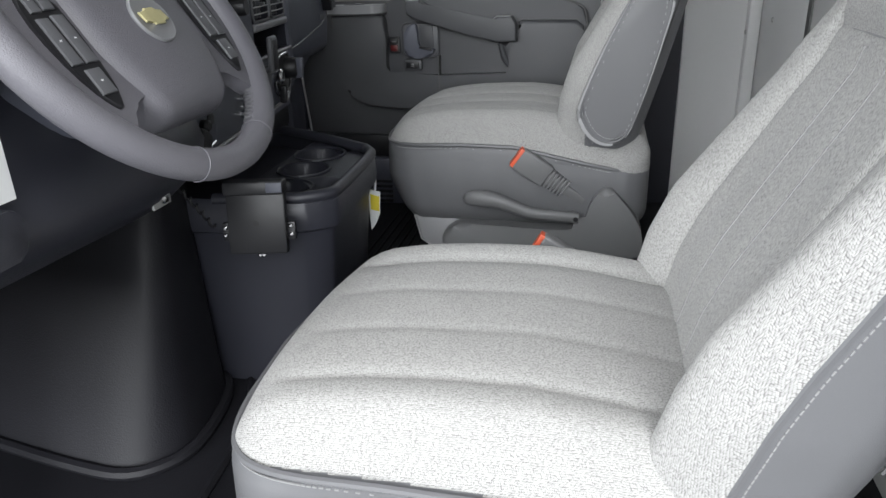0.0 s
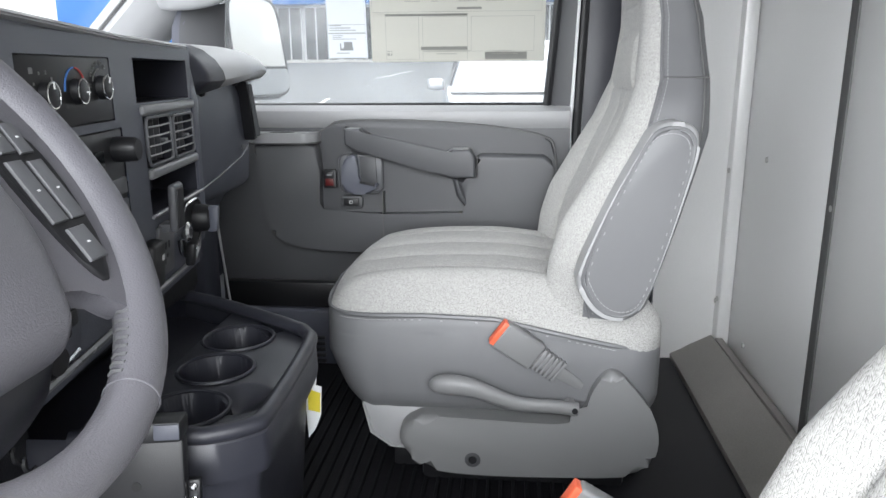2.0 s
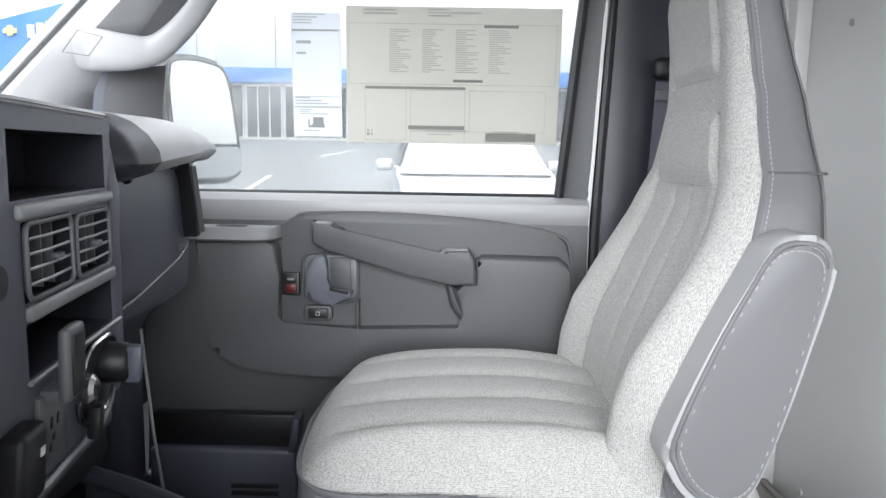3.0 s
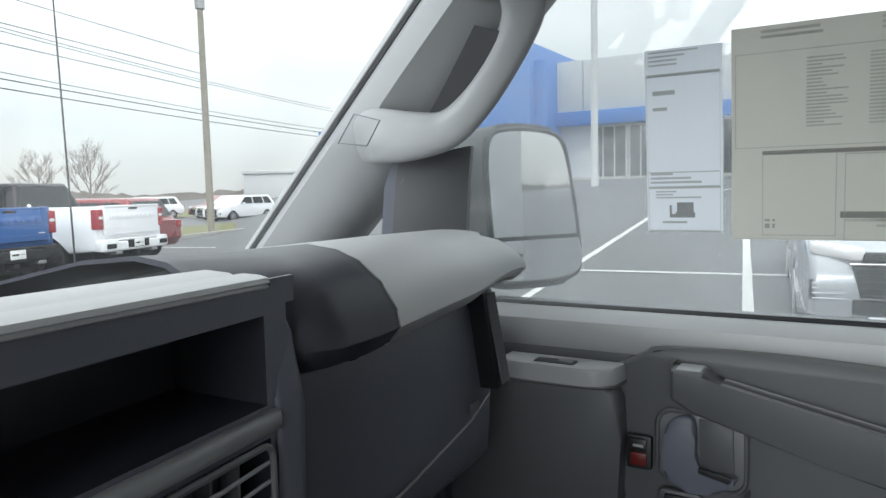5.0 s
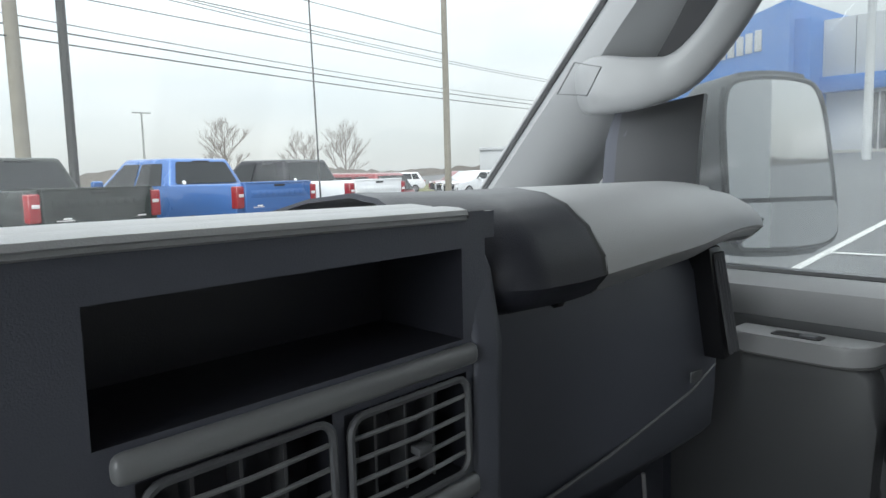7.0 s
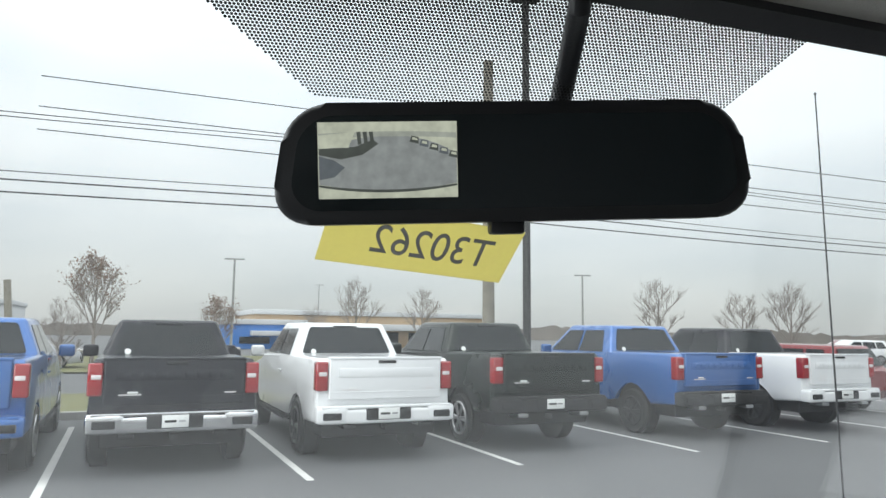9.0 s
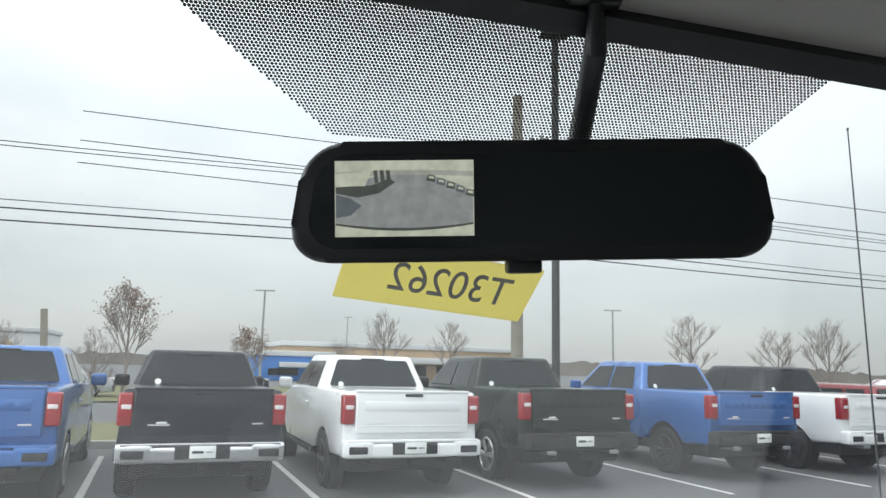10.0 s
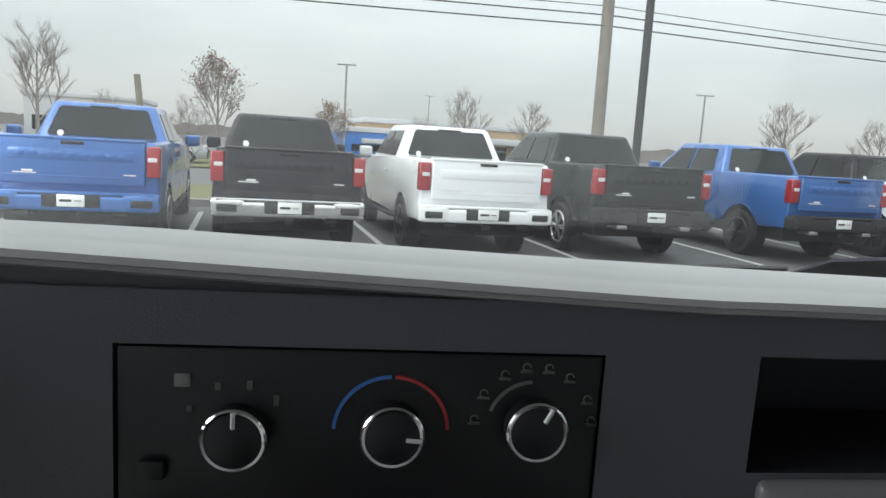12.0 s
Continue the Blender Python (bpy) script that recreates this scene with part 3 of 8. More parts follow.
def outside_front():
    """Wipers, cowl, hood and aerial beyond the windshield."""
    v = base("van_hood", (0, 2.1, 0.4), "white van hood and black cowl below the windshield", "hood")
    part("cowl", sheet([[(x, 1.80 - 0.12 * x * x, 0.60 - 0.03 * x * x) for x in np.linspace(-0.92, 0.84, 12)], [(x, 1.98 - 0.16 * x * x, 0.565 - 0.03 * x * x) for x in np.linspace(-0.92, 0.84, 12)]], thick=0.02, normal=(0, 0, -1)), BLACK, v)
    part("hood", sheet([[(x, 1.99 + t * 0.75 - (0.16 + 0.1 * t) * x * x, 0.56 - 0.16 * t - 0.2 * t * t - 0.04 * x * x) for x in np.linspace(-0.88, 0.86, 14)] for t in np.linspace(0, 1, 6)], thick=0.02, normal=(0, 0, -1)), VAN_BODY, v)
    part("front_end", box(-0.95, 0.95, 1.9, 2.75, -0.45, 0.2, 0.05, 3), VAN_BODY, v)
    for x0, x1, z0, z1 in ((-0.80, -0.25, 0.640, 0.668), (0.0, 0.47, 0.668, 0.698)):
        w = base("wiper", (x0, 1.8, z0), "black windshield wiper lying along the glass", "wiper", group="wipers")
        def on(x, z, lift):
            return shield(x, z) + Vector((0, 0.65, 0.75)) * lift
        mid = (x0 + x1) / 2
        part("blade", tube([on(x0, z0, 0.012), on(mid, (z0 + z1) / 2 + 0.006, 0.012), on(x1, z1 - 0.01, 0.012)], 0.0045, 6), BLACK, w)
        part("arm", tube([on(x0 + 0.02, z0 - 0.012, 0.02), on(mid - 0.08, z0 + 0.018, 0.026), on(mid + 0.02, (z0 + z1) / 2 + 0.012, 0.024)], [0.008, 0.006, 0.004], 6), BLACK, w)
        bm = bmesh.new()
        for k in (-0.16, 0.0, 0.15):
            tube([on(mid + k - 0.07, (z0 + z1) / 2 + 0.004, 0.013), on(mid + k, (z0 + z1) / 2 + 0.010, 0.016), on(mid + k + 0.07, (z0 + z1) / 2 + 0.004, 0.013)], 0.0035, 6, bm=bm)
        part("bridge", bm, BLACK, w)
    a = base("radio_aerial", (0.79, 2.317, 0.42), "thin black whip aerial on the fender", "aerial")
    part("mast", tube([(0.79, 2.317, 0.40), (0.772, 2.327, 1.59)], [0.0026, 0.0016], 8), BLACK, a)
    part("ferrule", lathe([(0.011, -0.03), (0.011, 0.01), (0.005, 0.04)], (0.79, 2.317, 0.40), (0, 0, 1), 12), BLACK, a)
    part("tip", lathe([(0.001, -0.004), (0.0035, 0), (0.001, 0.004)], (0.772, 2.327, 1.592), (0, 0, 1), 8), BLACK, a)


# ---- seats ----
def seat(name, x0, x1, lift, back_y, lean, label, inboard, soft=1.0):
    """A bucket seat in tweed and vinyl; inboard: +1 where the van's middle lies towards +x; soft: depth of the middle channels."""
    cx, hw = (x0 + x1) / 2, (x1 - x0) / 2
    s = base(name, (cx, 0.55, 0.0), label, "seat", group="cab seats")
    dy, db, sl = back_y, lean[0], lean[1]
    def groove(a, width):
        return math.exp(-(a / width) ** 2)
    # cushion: one soft block whose cover and sides are cut apart at the seam
    def cushion(c):
        u, v = c.x / hw, c.y / 0.285
        z = c.z
        if z > 0.0:
            crown = 0.036 * (1 - abs(u) ** 5) - 0.034 * max(0, v) ** 3 - 0.050 * max(0, -v) ** 1.4
            crown += 0.006 * groove(abs(u) - 0.80, 0.12) - 0.004 * groove(u, 0.5)
            z += (z / 0.12) * crown
            if c.z > 0.05:
                fade = max(0.0, min(1.0, (0.93 - v) / 0.15))
                for g in (-0.62, 0.62):
                    k = 1.0 if g * inboard > 0 else min(1.0, 0.3 + soft * 0.6)
                    z -= k * (0.007 * groove(u - g, 0.028) + 0.004 * groove(u - g, 0.08)) * fade
                z += 0.007 * groove(u - inboard * 0.82, 0.14) * fade
                for g in (-0.21, 0.21):
                    z -= soft * (0.0065 * groove(u - g, 0.030) + 0.004 * groove(u - g, 0.09)) * fade
                z += 0.0012 * noise.noise(Vector((c.x * 14, c.y * 14, 3.1 + cx)))
        side = 1 + 0.03 * math.sin(math.pi * max(0, min(1, (c.z + 0.12) / 0.2)))
        nose = 0.030 * max(0, v) * (1 - u * u) - 0.045 * max(0, v) ** 2 * max(0, -c.z / 0.12)
        x = cx + c.x * side
        if c.z < 0.05 and abs(u) > 0.8:
            x += math.copysign(0.0014, u) * noise.noise(Vector((c.y * 26, c.z * 9 + c.y * 12, cx)))
        return Vector((x, dy + 0.605 + c.y + nose, lift + 0.245 + z))
    bm = pillow(hw, 0.298, 0.12, 0.058, 84, cushion)
    def seam_z(p):
        return lift + 0.322 + 0.008 * groove(p.y - dy - 0.72, 0.16) - 0.05 * max(0.0, min(1.0, (0.60 - (p.y - dy)) / 0.26))
    fab, viny = bmesh.new(), bmesh.new()
    for f in bm.faces:
        m = f.calc_center_median()
        tgt = fab if m.z > seam_z(m) else viny
        tgt.faces.new([tgt.verts.new(v.co) for v in f.verts])
    bm.free()
    for b in (fab, viny):
        bmesh.ops.remove_doubles(b, verts=b.verts[:], dist=1e-5)
    part("seat_cover", fab, FABRIC, s, "pale grey tweed seat cover with sewn channels", angle=60)
    part("cushion_side", viny, VINYL, s, "smooth grey vinyl cushion side")
    ring = [Vector((cx + (hw * 1.022 + 0.001) * math.copysign(abs(math.cos(a)) ** 0.25, math.cos(a)), dy + 0.605 + 0.2985 * math.copysign(abs(math.sin(a)) ** 0.30, math.sin(a)), 0)) for a in [2 * math.pi * k / 120 for k in range(120)]]
    ring = [Vector((p.x, p.y + (0.030 * max(0, (p.y - dy - 0.605) / 0.285) * (1 - min(1.0, ((p.x - cx) / hw) ** 2))), seam_z(p))) for p in ring]
    part("piping", tube(ring, 0.0042, 6, closed=True), VINYL, s)
    bm = bmesh.new()
    for i in range(0, 120):
        for h in (0.25, 0.75):
            p = ring[i].lerp(ring[(i + 1) % 120], h)
            out = Vector((p.x - cx, (p.y - dy - 0.605) * 0.8, 0)).normalized() * 0.001
            d = (ring[(i + 1) % 120] - ring[i]).normalized() * 0.0022
            tube([p + out + d - Vector((0, 0, 0.008)), p + out - d - Vector((0, 0, 0.008))], 0.0010, 4, bm=bm)
    part("stitching", bm, THREAD, s)["kind"] = "stuff"
    # backrest
    front = [(0.26, 0.47), (0.30, 0.488), (0.36, 0.496), (0.43, 0.488), (0.486, 0.472), (0.563, 0.440), (0.66, 0.400), (0.731, 0.372), (0.83, 0.362), (0.914, 0.366), (0.98, 0.375), (1.16, 0.36)]
    rear = [(0.26, 0.36), (0.30, 0.345), (0.385, 0.320), (0.49, 0.290), (0.647, 0.250), (0.732, 0.248), (0.834, 0.258), (0.926, 0.285), (1.0, 0.30), (1.16, 0.29)]
    width = [(0.26, 0.225), (0.34, 0.243), (0.42, 0.250), (0.56, 0.252), (0.64, 0.246), (0.70, 0.225), (0.75, 0.196), (0.80, 0.172), (0.86, 0.152), (1.0, 0.138), (1.15, 0.125)]
    def backrest(c):
        z = 0.70 + c.z
        yf, yr, w = curve_at(front, z), curve_at(rear, z), curve_at(width, z)
        u, v = c.x / 0.25, c.y / 0.07
        thick = 1 - 0.06 * u * u
        y = (yf + yr) / 2 + v * (yf - yr) / 2 * thick
        if v > 0.25:
            low = max(0.0, min(1.0, (0.74 - z) / 0.06))
            y -= low * (0.022 * (1 - u * u) - 0.034 * groove(abs(u) - 0.84, 0.20) * max(0.25, min(1.0, (0.70 - z) / 0.2)))
            y -= low * (0.011 * groove(abs(u) - 0.62, 0.028) + 0.005 * groove(abs(u) - 0.62, 0.06))
            for g in (-0.16, 0.16):
                y -= min(soft, 1.0) * low * (0.0032 * groove(u - g, 0.022) + 0.0012 * groove(u - g, 0.07))
            # sewn head panels: a low one and one that runs on over the top
            if abs(u) < 0.66:
                y -= 0.007 * groove(z - 0.712 - 0.05 * max(0, abs(u) - 0.5), 0.007) + 0.006 * groove(z - 0.812 + 0.05 * max(0, abs(u) - 0.5), 0.007) + 0.007 * groove(z - 0.862 - 0.05 * max(0, abs(u) - 0.5), 0.007)
            if 0.712 < z < 0.812 or z > 0.862:
                y -= 0.006 * groove(abs(u) - 0.64, 0.030) - 0.004 * (abs(u) < 0.58)
            y += 0.0012 * noise.noise(Vector((c.x * 14, c.z * 14, 7.7 + cx)))
        return Vector((cx + u * w, db - sl * (z - 0.34) + y, lift + z))
    bm = pillow(0.25, 0.07, 0.435, 0.052, 92, backrest)
    fab, side, viny = bmesh.new(), (bmesh.new(), bmesh.new()), bmesh.new()
    for f in bm.faces:
        m = f.calc_center_median()
        z = m.z - lift
        yf, yr, w = curve_at(front, z), curve_at(rear, z), curve_at(width, z)
        k = ((m.y - db + sl * (z - 0.34)) - yr) / max(0.01, yf - yr)
        e = abs(m.x - cx) / w
        tgt = viny if (k < 0.70 or z < 0.275) else (side[m.x > cx] if e > 0.62 and z < 0.74 else fab)
        tgt.faces.new([tgt.verts.new(v.co) for v in f.verts])
    bm.free()
    for b in (fab, *side, viny):
        bmesh.ops.remove_doubles(b, verts=b.verts[:], dist=1e-5)
    part("backrest_cover", fab, FABRIC_BACK, s, "pale grey tweed backrest cover with sewn channels", angle=60)
    for bolster in side:
        part("backrest_bolster", bolster, FABRIC_BACK, s, "tweed backrest side bolster", angle=60)
    part("backrest_shell", viny, VINYL, s, "smooth grey vinyl back and sides")
    def edge(z, k, sx, out=0.0):
        w = curve_at(width, z)
        return Vector((cx + sx * (w * 0.995 + out), db - sl * (z - 0.34) + curve_at(rear, z) + (curve_at(front, z) - curve_at(rear, z)) * k, lift + z))
    for sx in (-1, 1):
        pts = [edge(0.29, 0.1, sx), edge(0.288, 0.3, sx), edge(0.294, 0.5, sx), edge(0.31, 0.63, sx)] + [edge(z, 0.715, sx) for z in np.linspace(0.35, 1.10, 60)]
        part("backrest_piping", tube(pts, 0.0036, 6), VINYL, s)
        bm = bmesh.new()
        for a, b in zip(pts, pts[1:]):
            for h in (0.2, 0.7):
                p, d = a.lerp(b, h) + Vector((sx * 0.0015, -0.009, 0)), (b - a).normalized() * 0.0024
                tube([p + d, p - d], 0.0010, 4, bm=bm)
        part("backrest_stitching", bm, THREAD, s)["kind"] = "stuff"
        part("channel_seam", tube([backrest(Vector((0.25 * sx * 0.16, 0.07, z - 0.70))) for z in np.linspace(0.36, 0.70, 30)], 0.0012, 4), THREAD, s)
        part("side_seam", tube([edge(0.735, k, sx, 0.0005) for k in np.linspace(0.70, 0.10, 10)], 0.0018, 5), SEAM, s)
        part("rear_seam", tube([edge(z, 0.16, sx, -0.001) for z in np.linspace(0.40, 1.08, 30)], 0.0018, 5), SEAM, s)
    # sewn edges of the two head panels
    for z0, z1 in ((0.712, 0.812), (0.862, 1.06)):
        loop = [(u, z) for u, z in rounded(-0.63, 0.63, z0, z1, 0.03, 5)]
        part("panel_seam", tube([backrest(Vector((0.25 * u, 0.07, z - 0.70))) for (u, z), (u1, z1_) in zip(loop, loop[1:] + loop[:1]) for u, z in [(u + (u1 - u) * h / 6, z + (z1_ - z) * h / 6) for h in range(6)]], 0.0013, 4, closed=True), THREAD, s)
    # plastic base skirt
    sx = inboard
    xe = cx + sx * hw
    outline = [(0.316, 0.100), (0.330, 0.066), (0.37, 0.045), (0.55, 0.036), (0.68, 0.038), (0.735, 0.052), (0.772, 0.088), (0.770, 0.120), (0.745, 0.140), (0.70, 0.148), (0.52, 0.143), (0.470, 0.148), (0.446, 0.166), (0.432, 0.208), (0.412, 0.238), (0.392, 0.242), (0.372, 0.226), (0.335, 0.180), (0.318, 0.140)]
    outline = [(p.x, p.y) for p in smooth_path([(y, z, 0) for y, z in outline], 3, True)]
    lo, hi = sorted((xe - sx * 0.03, xe + sx * 0.030))
    sk = part("base_skirt", prism([(dy + y, lift + z - 0.0) for y, z in outline], "x", lo, hi, 0.016, 5), SKIRT, s, "moulded grey plastic seat side")
    part("skirt_screw", lathe([(0.001, -0.002), (0.009, 0), (0.007, 0.003)], (xe + sx * 0.030, dy + 0.640, lift + 0.066), (sx, 0, 0), 12), BLACK, sk)
    part("screw_well", lathe([(0.014, -0.003), (0.0145, 0.0006), (0.0115, 0.0012)], (xe + sx * 0.0298, dy + 0.640, lift + 0.066), (sx, 0, 0), 16), DOORP, sk)
    flap = [(0.73, 0.062), (0.795, 0.066), (0.832, 0.092), (0.846, 0.152), (0.80, 0.158), (0.72, 0.150)]
    fl = [(dy + y, lift + z) for y, z in flap]
    part("front_flap", prism(fl, "x", *sorted((xe - sx * 0.020, xe - sx * 0.012)), 0.003), VINYL_LIGHT, s, "paler grey vinyl flap")
    part("flap_hem", tube([(xe - sx * 0.0105, y, z) for y, z in fl[:4]], 0.0032, 6), VINYL_LIGHT, s)
    part("riser", box(cx - hw + 0.03, cx + hw - 0.03, dy + 0.36, dy + 0.74, -0.015, lift + 0.14, 0.01), BLACK, s)
    for q in (-1, 1):
        part("slide_rail", box(cx + q * (hw - 0.09) - 0.018, cx + q * (hw - 0.09) + 0.018, dy + 0.33, dy + 0.80, -0.012, lift + 0.05, 0.004), BLACK, s)
    # recline lever
    lev = smooth_path([(xe + sx * 0.030, dy + 0.458, lift + 0.174), (xe + sx * 0.036, dy + 0.50, lift + 0.180), (xe + sx * 0.042, dy + 0.566, lift + 0.186), (xe + sx * 0.044, dy + 0.64, lift + 0.212), (xe + sx * 0.042, dy + 0.69, lift + 0.216), (xe + sx * 0.036, dy + 0.715, lift + 0.212)], 5)
    k = len(lev) - 1
    lv = part("recline_lever", put(tube(lev, [0.0125 + 0.0065 * math.exp(-((i / k - 0.72) / 0.2) ** 2) - 0.007 * max(0, (i / k - 0.9) / 0.1) for i in range(k + 1)], 12), None, lambda c: Vector((xe + sx * 0.036 + (c.x - xe - sx * 0.036) * 0.75, c.y, c.z))), SKIRT, s)
    part("lever_hole", lathe([(0.0055, -0.001), (0.0055, 0.001)], (xe + sx * 0.0415, dy + 0.463, lift + 0.175), (sx, 0, 0.0), 10), BLACK, lv)
    part("recline_shaft", tube([(xe - sx * 0.02, dy + 0.47, lift + 0.175), (xe + sx * 0.03, dy + 0.47, lift + 0.175)], 0.010, 8), SKIRT, s)
    return s


def buckle(at, along, label):
    """A belt buckle on a ribbed stalk; at: the slot end, along: towards the anchor."""
    b = base("seat_belt_buckle", at, label, "buckle", group="belt buckles")
    d = Vector(along).normalized()
    side = Vector((1, 0, 0))
    side = (side - d * side.dot(d)).normalized()
    up = d.cross(side)
    o = Vector(at)
    def lay(c):
        return o + d * c.x + up * c.y + side * c.z
    part("body", box(0.004, 0.085, -0.027, 0.027, -0.012, 0.012, 0.006, 3, warp=lay), SKIRT, b)
    part("release_button", box(-0.002, 0.009, -0.024, 0.024, -0.010, 0.010, 0.002, warp=lay), ORANGE, b, "orange-red release button")
    for i in range(6):
        part("rib", box(0.086 + i * 0.0085, 0.0925 + i * 0.0085, -0.022, 0.022, -0.011, 0.011, 0.003, warp=lay), SKIRT, b)
    part("stalk", box(0.08, 0.21, -0.015, 0.015, -0.008, 0.008, 0.004, warp=lambda c: lay(Vector((c.x, c.y * (1 - 0.45 * (c.x > 0.15)), c.z)))), SKIRT, b)


def armrest(s):
    a = part("armrest", tube([(0.15, 0.35, 0.61), (0.20, 0.35, 0.61)], 0.012, 8), SKIRT, s, "folded-up grey vinyl armrest")
    outline = [(0.468, 0.425), (0.462, 0.390), (0.440, 0.360), (0.410, 0.346), (0.378, 0.352), (0.357, 0.384), (0.333, 0.458), (0.308, 0.553), (0.291, 0.630), (0.298, 0.660), (0.325, 0.670), (0.358, 0.660), (0.385, 0.615), (0.425, 0.535)]
    pts = [(p.x, p.y) for p in smooth_path([(y, z, 0) for y, z in outline], 4, True)]
    c = Vector((sum(p[0] for p in pts) / len(pts), sum(p[1] for p in pts) / len(pts), 0))
    part("pad", prism(pts, "x", 0.139, 0.208, 0.014, 5), VINYL_LIGHT, a)
    def inset(k, x):
        return [(x, c.x + (p[0] - c.x) * (1 - k), c.y + (p[1] - c.y) * (1 - k * 0.55)) for p in pts]
    part("side_panel", prism([(p[1], p[2]) for p in inset(0.13, 0)], "x", 0.1355, 0.150, 0.005, 3), VINYL, a, "grey vinyl armrest side")
    part("piping", tube([Vector(p) for p in inset(0.10, 0.1400)], 0.0034, 6, closed=True), VINYL, a)
    bm = bmesh.new()
    loop = [Vector(p) for p in inset(0.19, 0.1352)]
    for p, q in zip(loop, loop[1:] + loop[:1]):
        m, d = p.lerp(q, 0.5), (q - p).normalized() * 0.0026
        tube([m - d, m + d], 0.0010, 4, bm=bm)
    part("stitching", bm, THREAD, a)["kind"] = "stuff"
    part("pivot", tube([(0.18, 0.345, 0.61), (0.24, 0.345, 0.61)], 0.02, 12), SKIRT, a)


# ---- dashboard ----
def D(x, z, d=0.0):
    """A place on the centre stack's face; d: into the dash."""
    return Vector((x, 1.09 + 0.15 * x + d + 0.10 * max(0, 0.55 - z), z))


def stack_box(x0, x1, z0, z1, d0, d1, r=0.002, seg=2, bm=None):
    return box(x0, x1, d0, d1, z0, z1, r, seg, bm=bm, warp=lambda c: D(c.x, c.z, c.y))


def holed_face(xs, zs, holes, lining):
    """The stack's face with openings: cells of a grid, left out where a hole is; or else the walls and back of each hole."""
    bm = bmesh.new()
    def quad(*p):
        bm.faces.new([bm.verts.new(q) for q in p])
    def inside(x, z):
        return any(h[0] < x < h[1] and h[2] < z < h[3] for h in holes)
    X = sorted({*xs, *[h[0] for h in holes], *[h[1] for h in holes]})
    Z = sorted({*zs, *[h[2] for h in holes], *[h[3] for h in holes]})
    for a, b in zip(X, X[1:]) if not lining else ():
        for c, d in zip(Z, Z[1:]):
            if not inside((a + b) / 2, (c + d) / 2):
                quad(D(a, c), D(b, c), D(b, d), D(a, d))
    for x0, x1, z0, z1, dp in holes if lining else ():
        quad(D(x0, z0), D(x1, z0), D(x1, z0, dp), D(x0, z0, dp))
        quad(D(x0, z1), D(x1, z1), D(x1, z1, dp), D(x0, z1, dp))
        quad(D(x0, z0), D(x0, z1), D(x0, z1, dp), D(x0, z0, dp))
        quad(D(x1, z0), D(x1, z1), D(x1, z1, dp), D(x1, z0, dp))
        quad(D(x0, z0, dp), D(x1, z0, dp), D(x1, z1, dp), D(x0, z1, dp))
    bmesh.ops.remove_doubles(bm, verts=bm.verts[:], dist=1e-5)
    return bm


def rim(x0, x1, z0, z1, r, w, mat, parent, name="rim", d=-0.001, corner=0.006):
    return part(name, tube([D(x, z, d) for x, z in rounded(x0, x1, z0, z1, corner, 4)], w, 6, closed=True), mat, parent)


def vent(x0, x1, z0, z1, parent, left):
    """A louvre unit: frame, level slats and upright vanes behind them."""
    v = base("air_vent", D((x0 + x1) / 2, (z0 + z1) / 2), "grey slatted dashboard air vent", "vent", group="dash vents")
    def edge(x, z):
        k = (x - x0) / (x1 - x0)
        return D(x, z + 0.006 * (math.sin(math.pi * k)), -0.004)
    ol = rounded(x0, x1, z0, z1, 0.010, 4)
    part("frame", tube([D(x, z, -0.003) for x, z in ol], 0.0024, 6, closed=True), BEZEL, v)
    for i in range(1, 5):
        z = z0 + (z1 - z0) * i / 5
        part("slat", tube([D(x0 + 0.002, z, -0.0015), D((x0 + x1) / 2, z, -0.004), D(x1 - 0.002, z, -0.0015)], 0.0015, 6), TRIM_BAR, v)
    for i in range(1, 4):
        x = x0 + (x1 - x0) * i / 4
        part("vane", stack_box(x - 0.001, x + 0.001, z0 + 0.003, z1 - 0.003, 0.006, 0.022, 0), BEZEL, v)
    xm = (x0 + x1) / 2 + (0.012 if left else 0.004)
    part("tab", stack_box(xm - 0.006, xm + 0.006, (z0 + z1) / 2 - 0.004, (z0 + z1) / 2 + 0.001, -0.009, 0.0, 0.001), BEZEL, v)


def knob(x, z, r, deep, mat, parent, name="knob", ring=None):
    k = part(name, lathe([(r * 0.98, 0), (r, deep * 0.3), (r * 0.92, deep * 0.9), (r * 0.8, deep)], D(x, z, 0.002), (0.15, -1, 0), 24), mat, parent)
    if ring:
        b = bmesh.new()
        n = Vector((0.15, -1, 0)).normalized()
        s = Vector((1, 0.15, 0)).normalized()
        o = D(x, z, 0.002) + n * deep * 0.92
        tube([o + s * r * 0.93 * math.cos(a) + Vector((0, 0, r * 0.93 * math.sin(a))) for a in [2 * math.pi * i / 32 for i in range(32)]], r * 0.085, 6, closed=True, bm=b)
        part("ring", b, ring, k, "bright chrome ring")
    return k


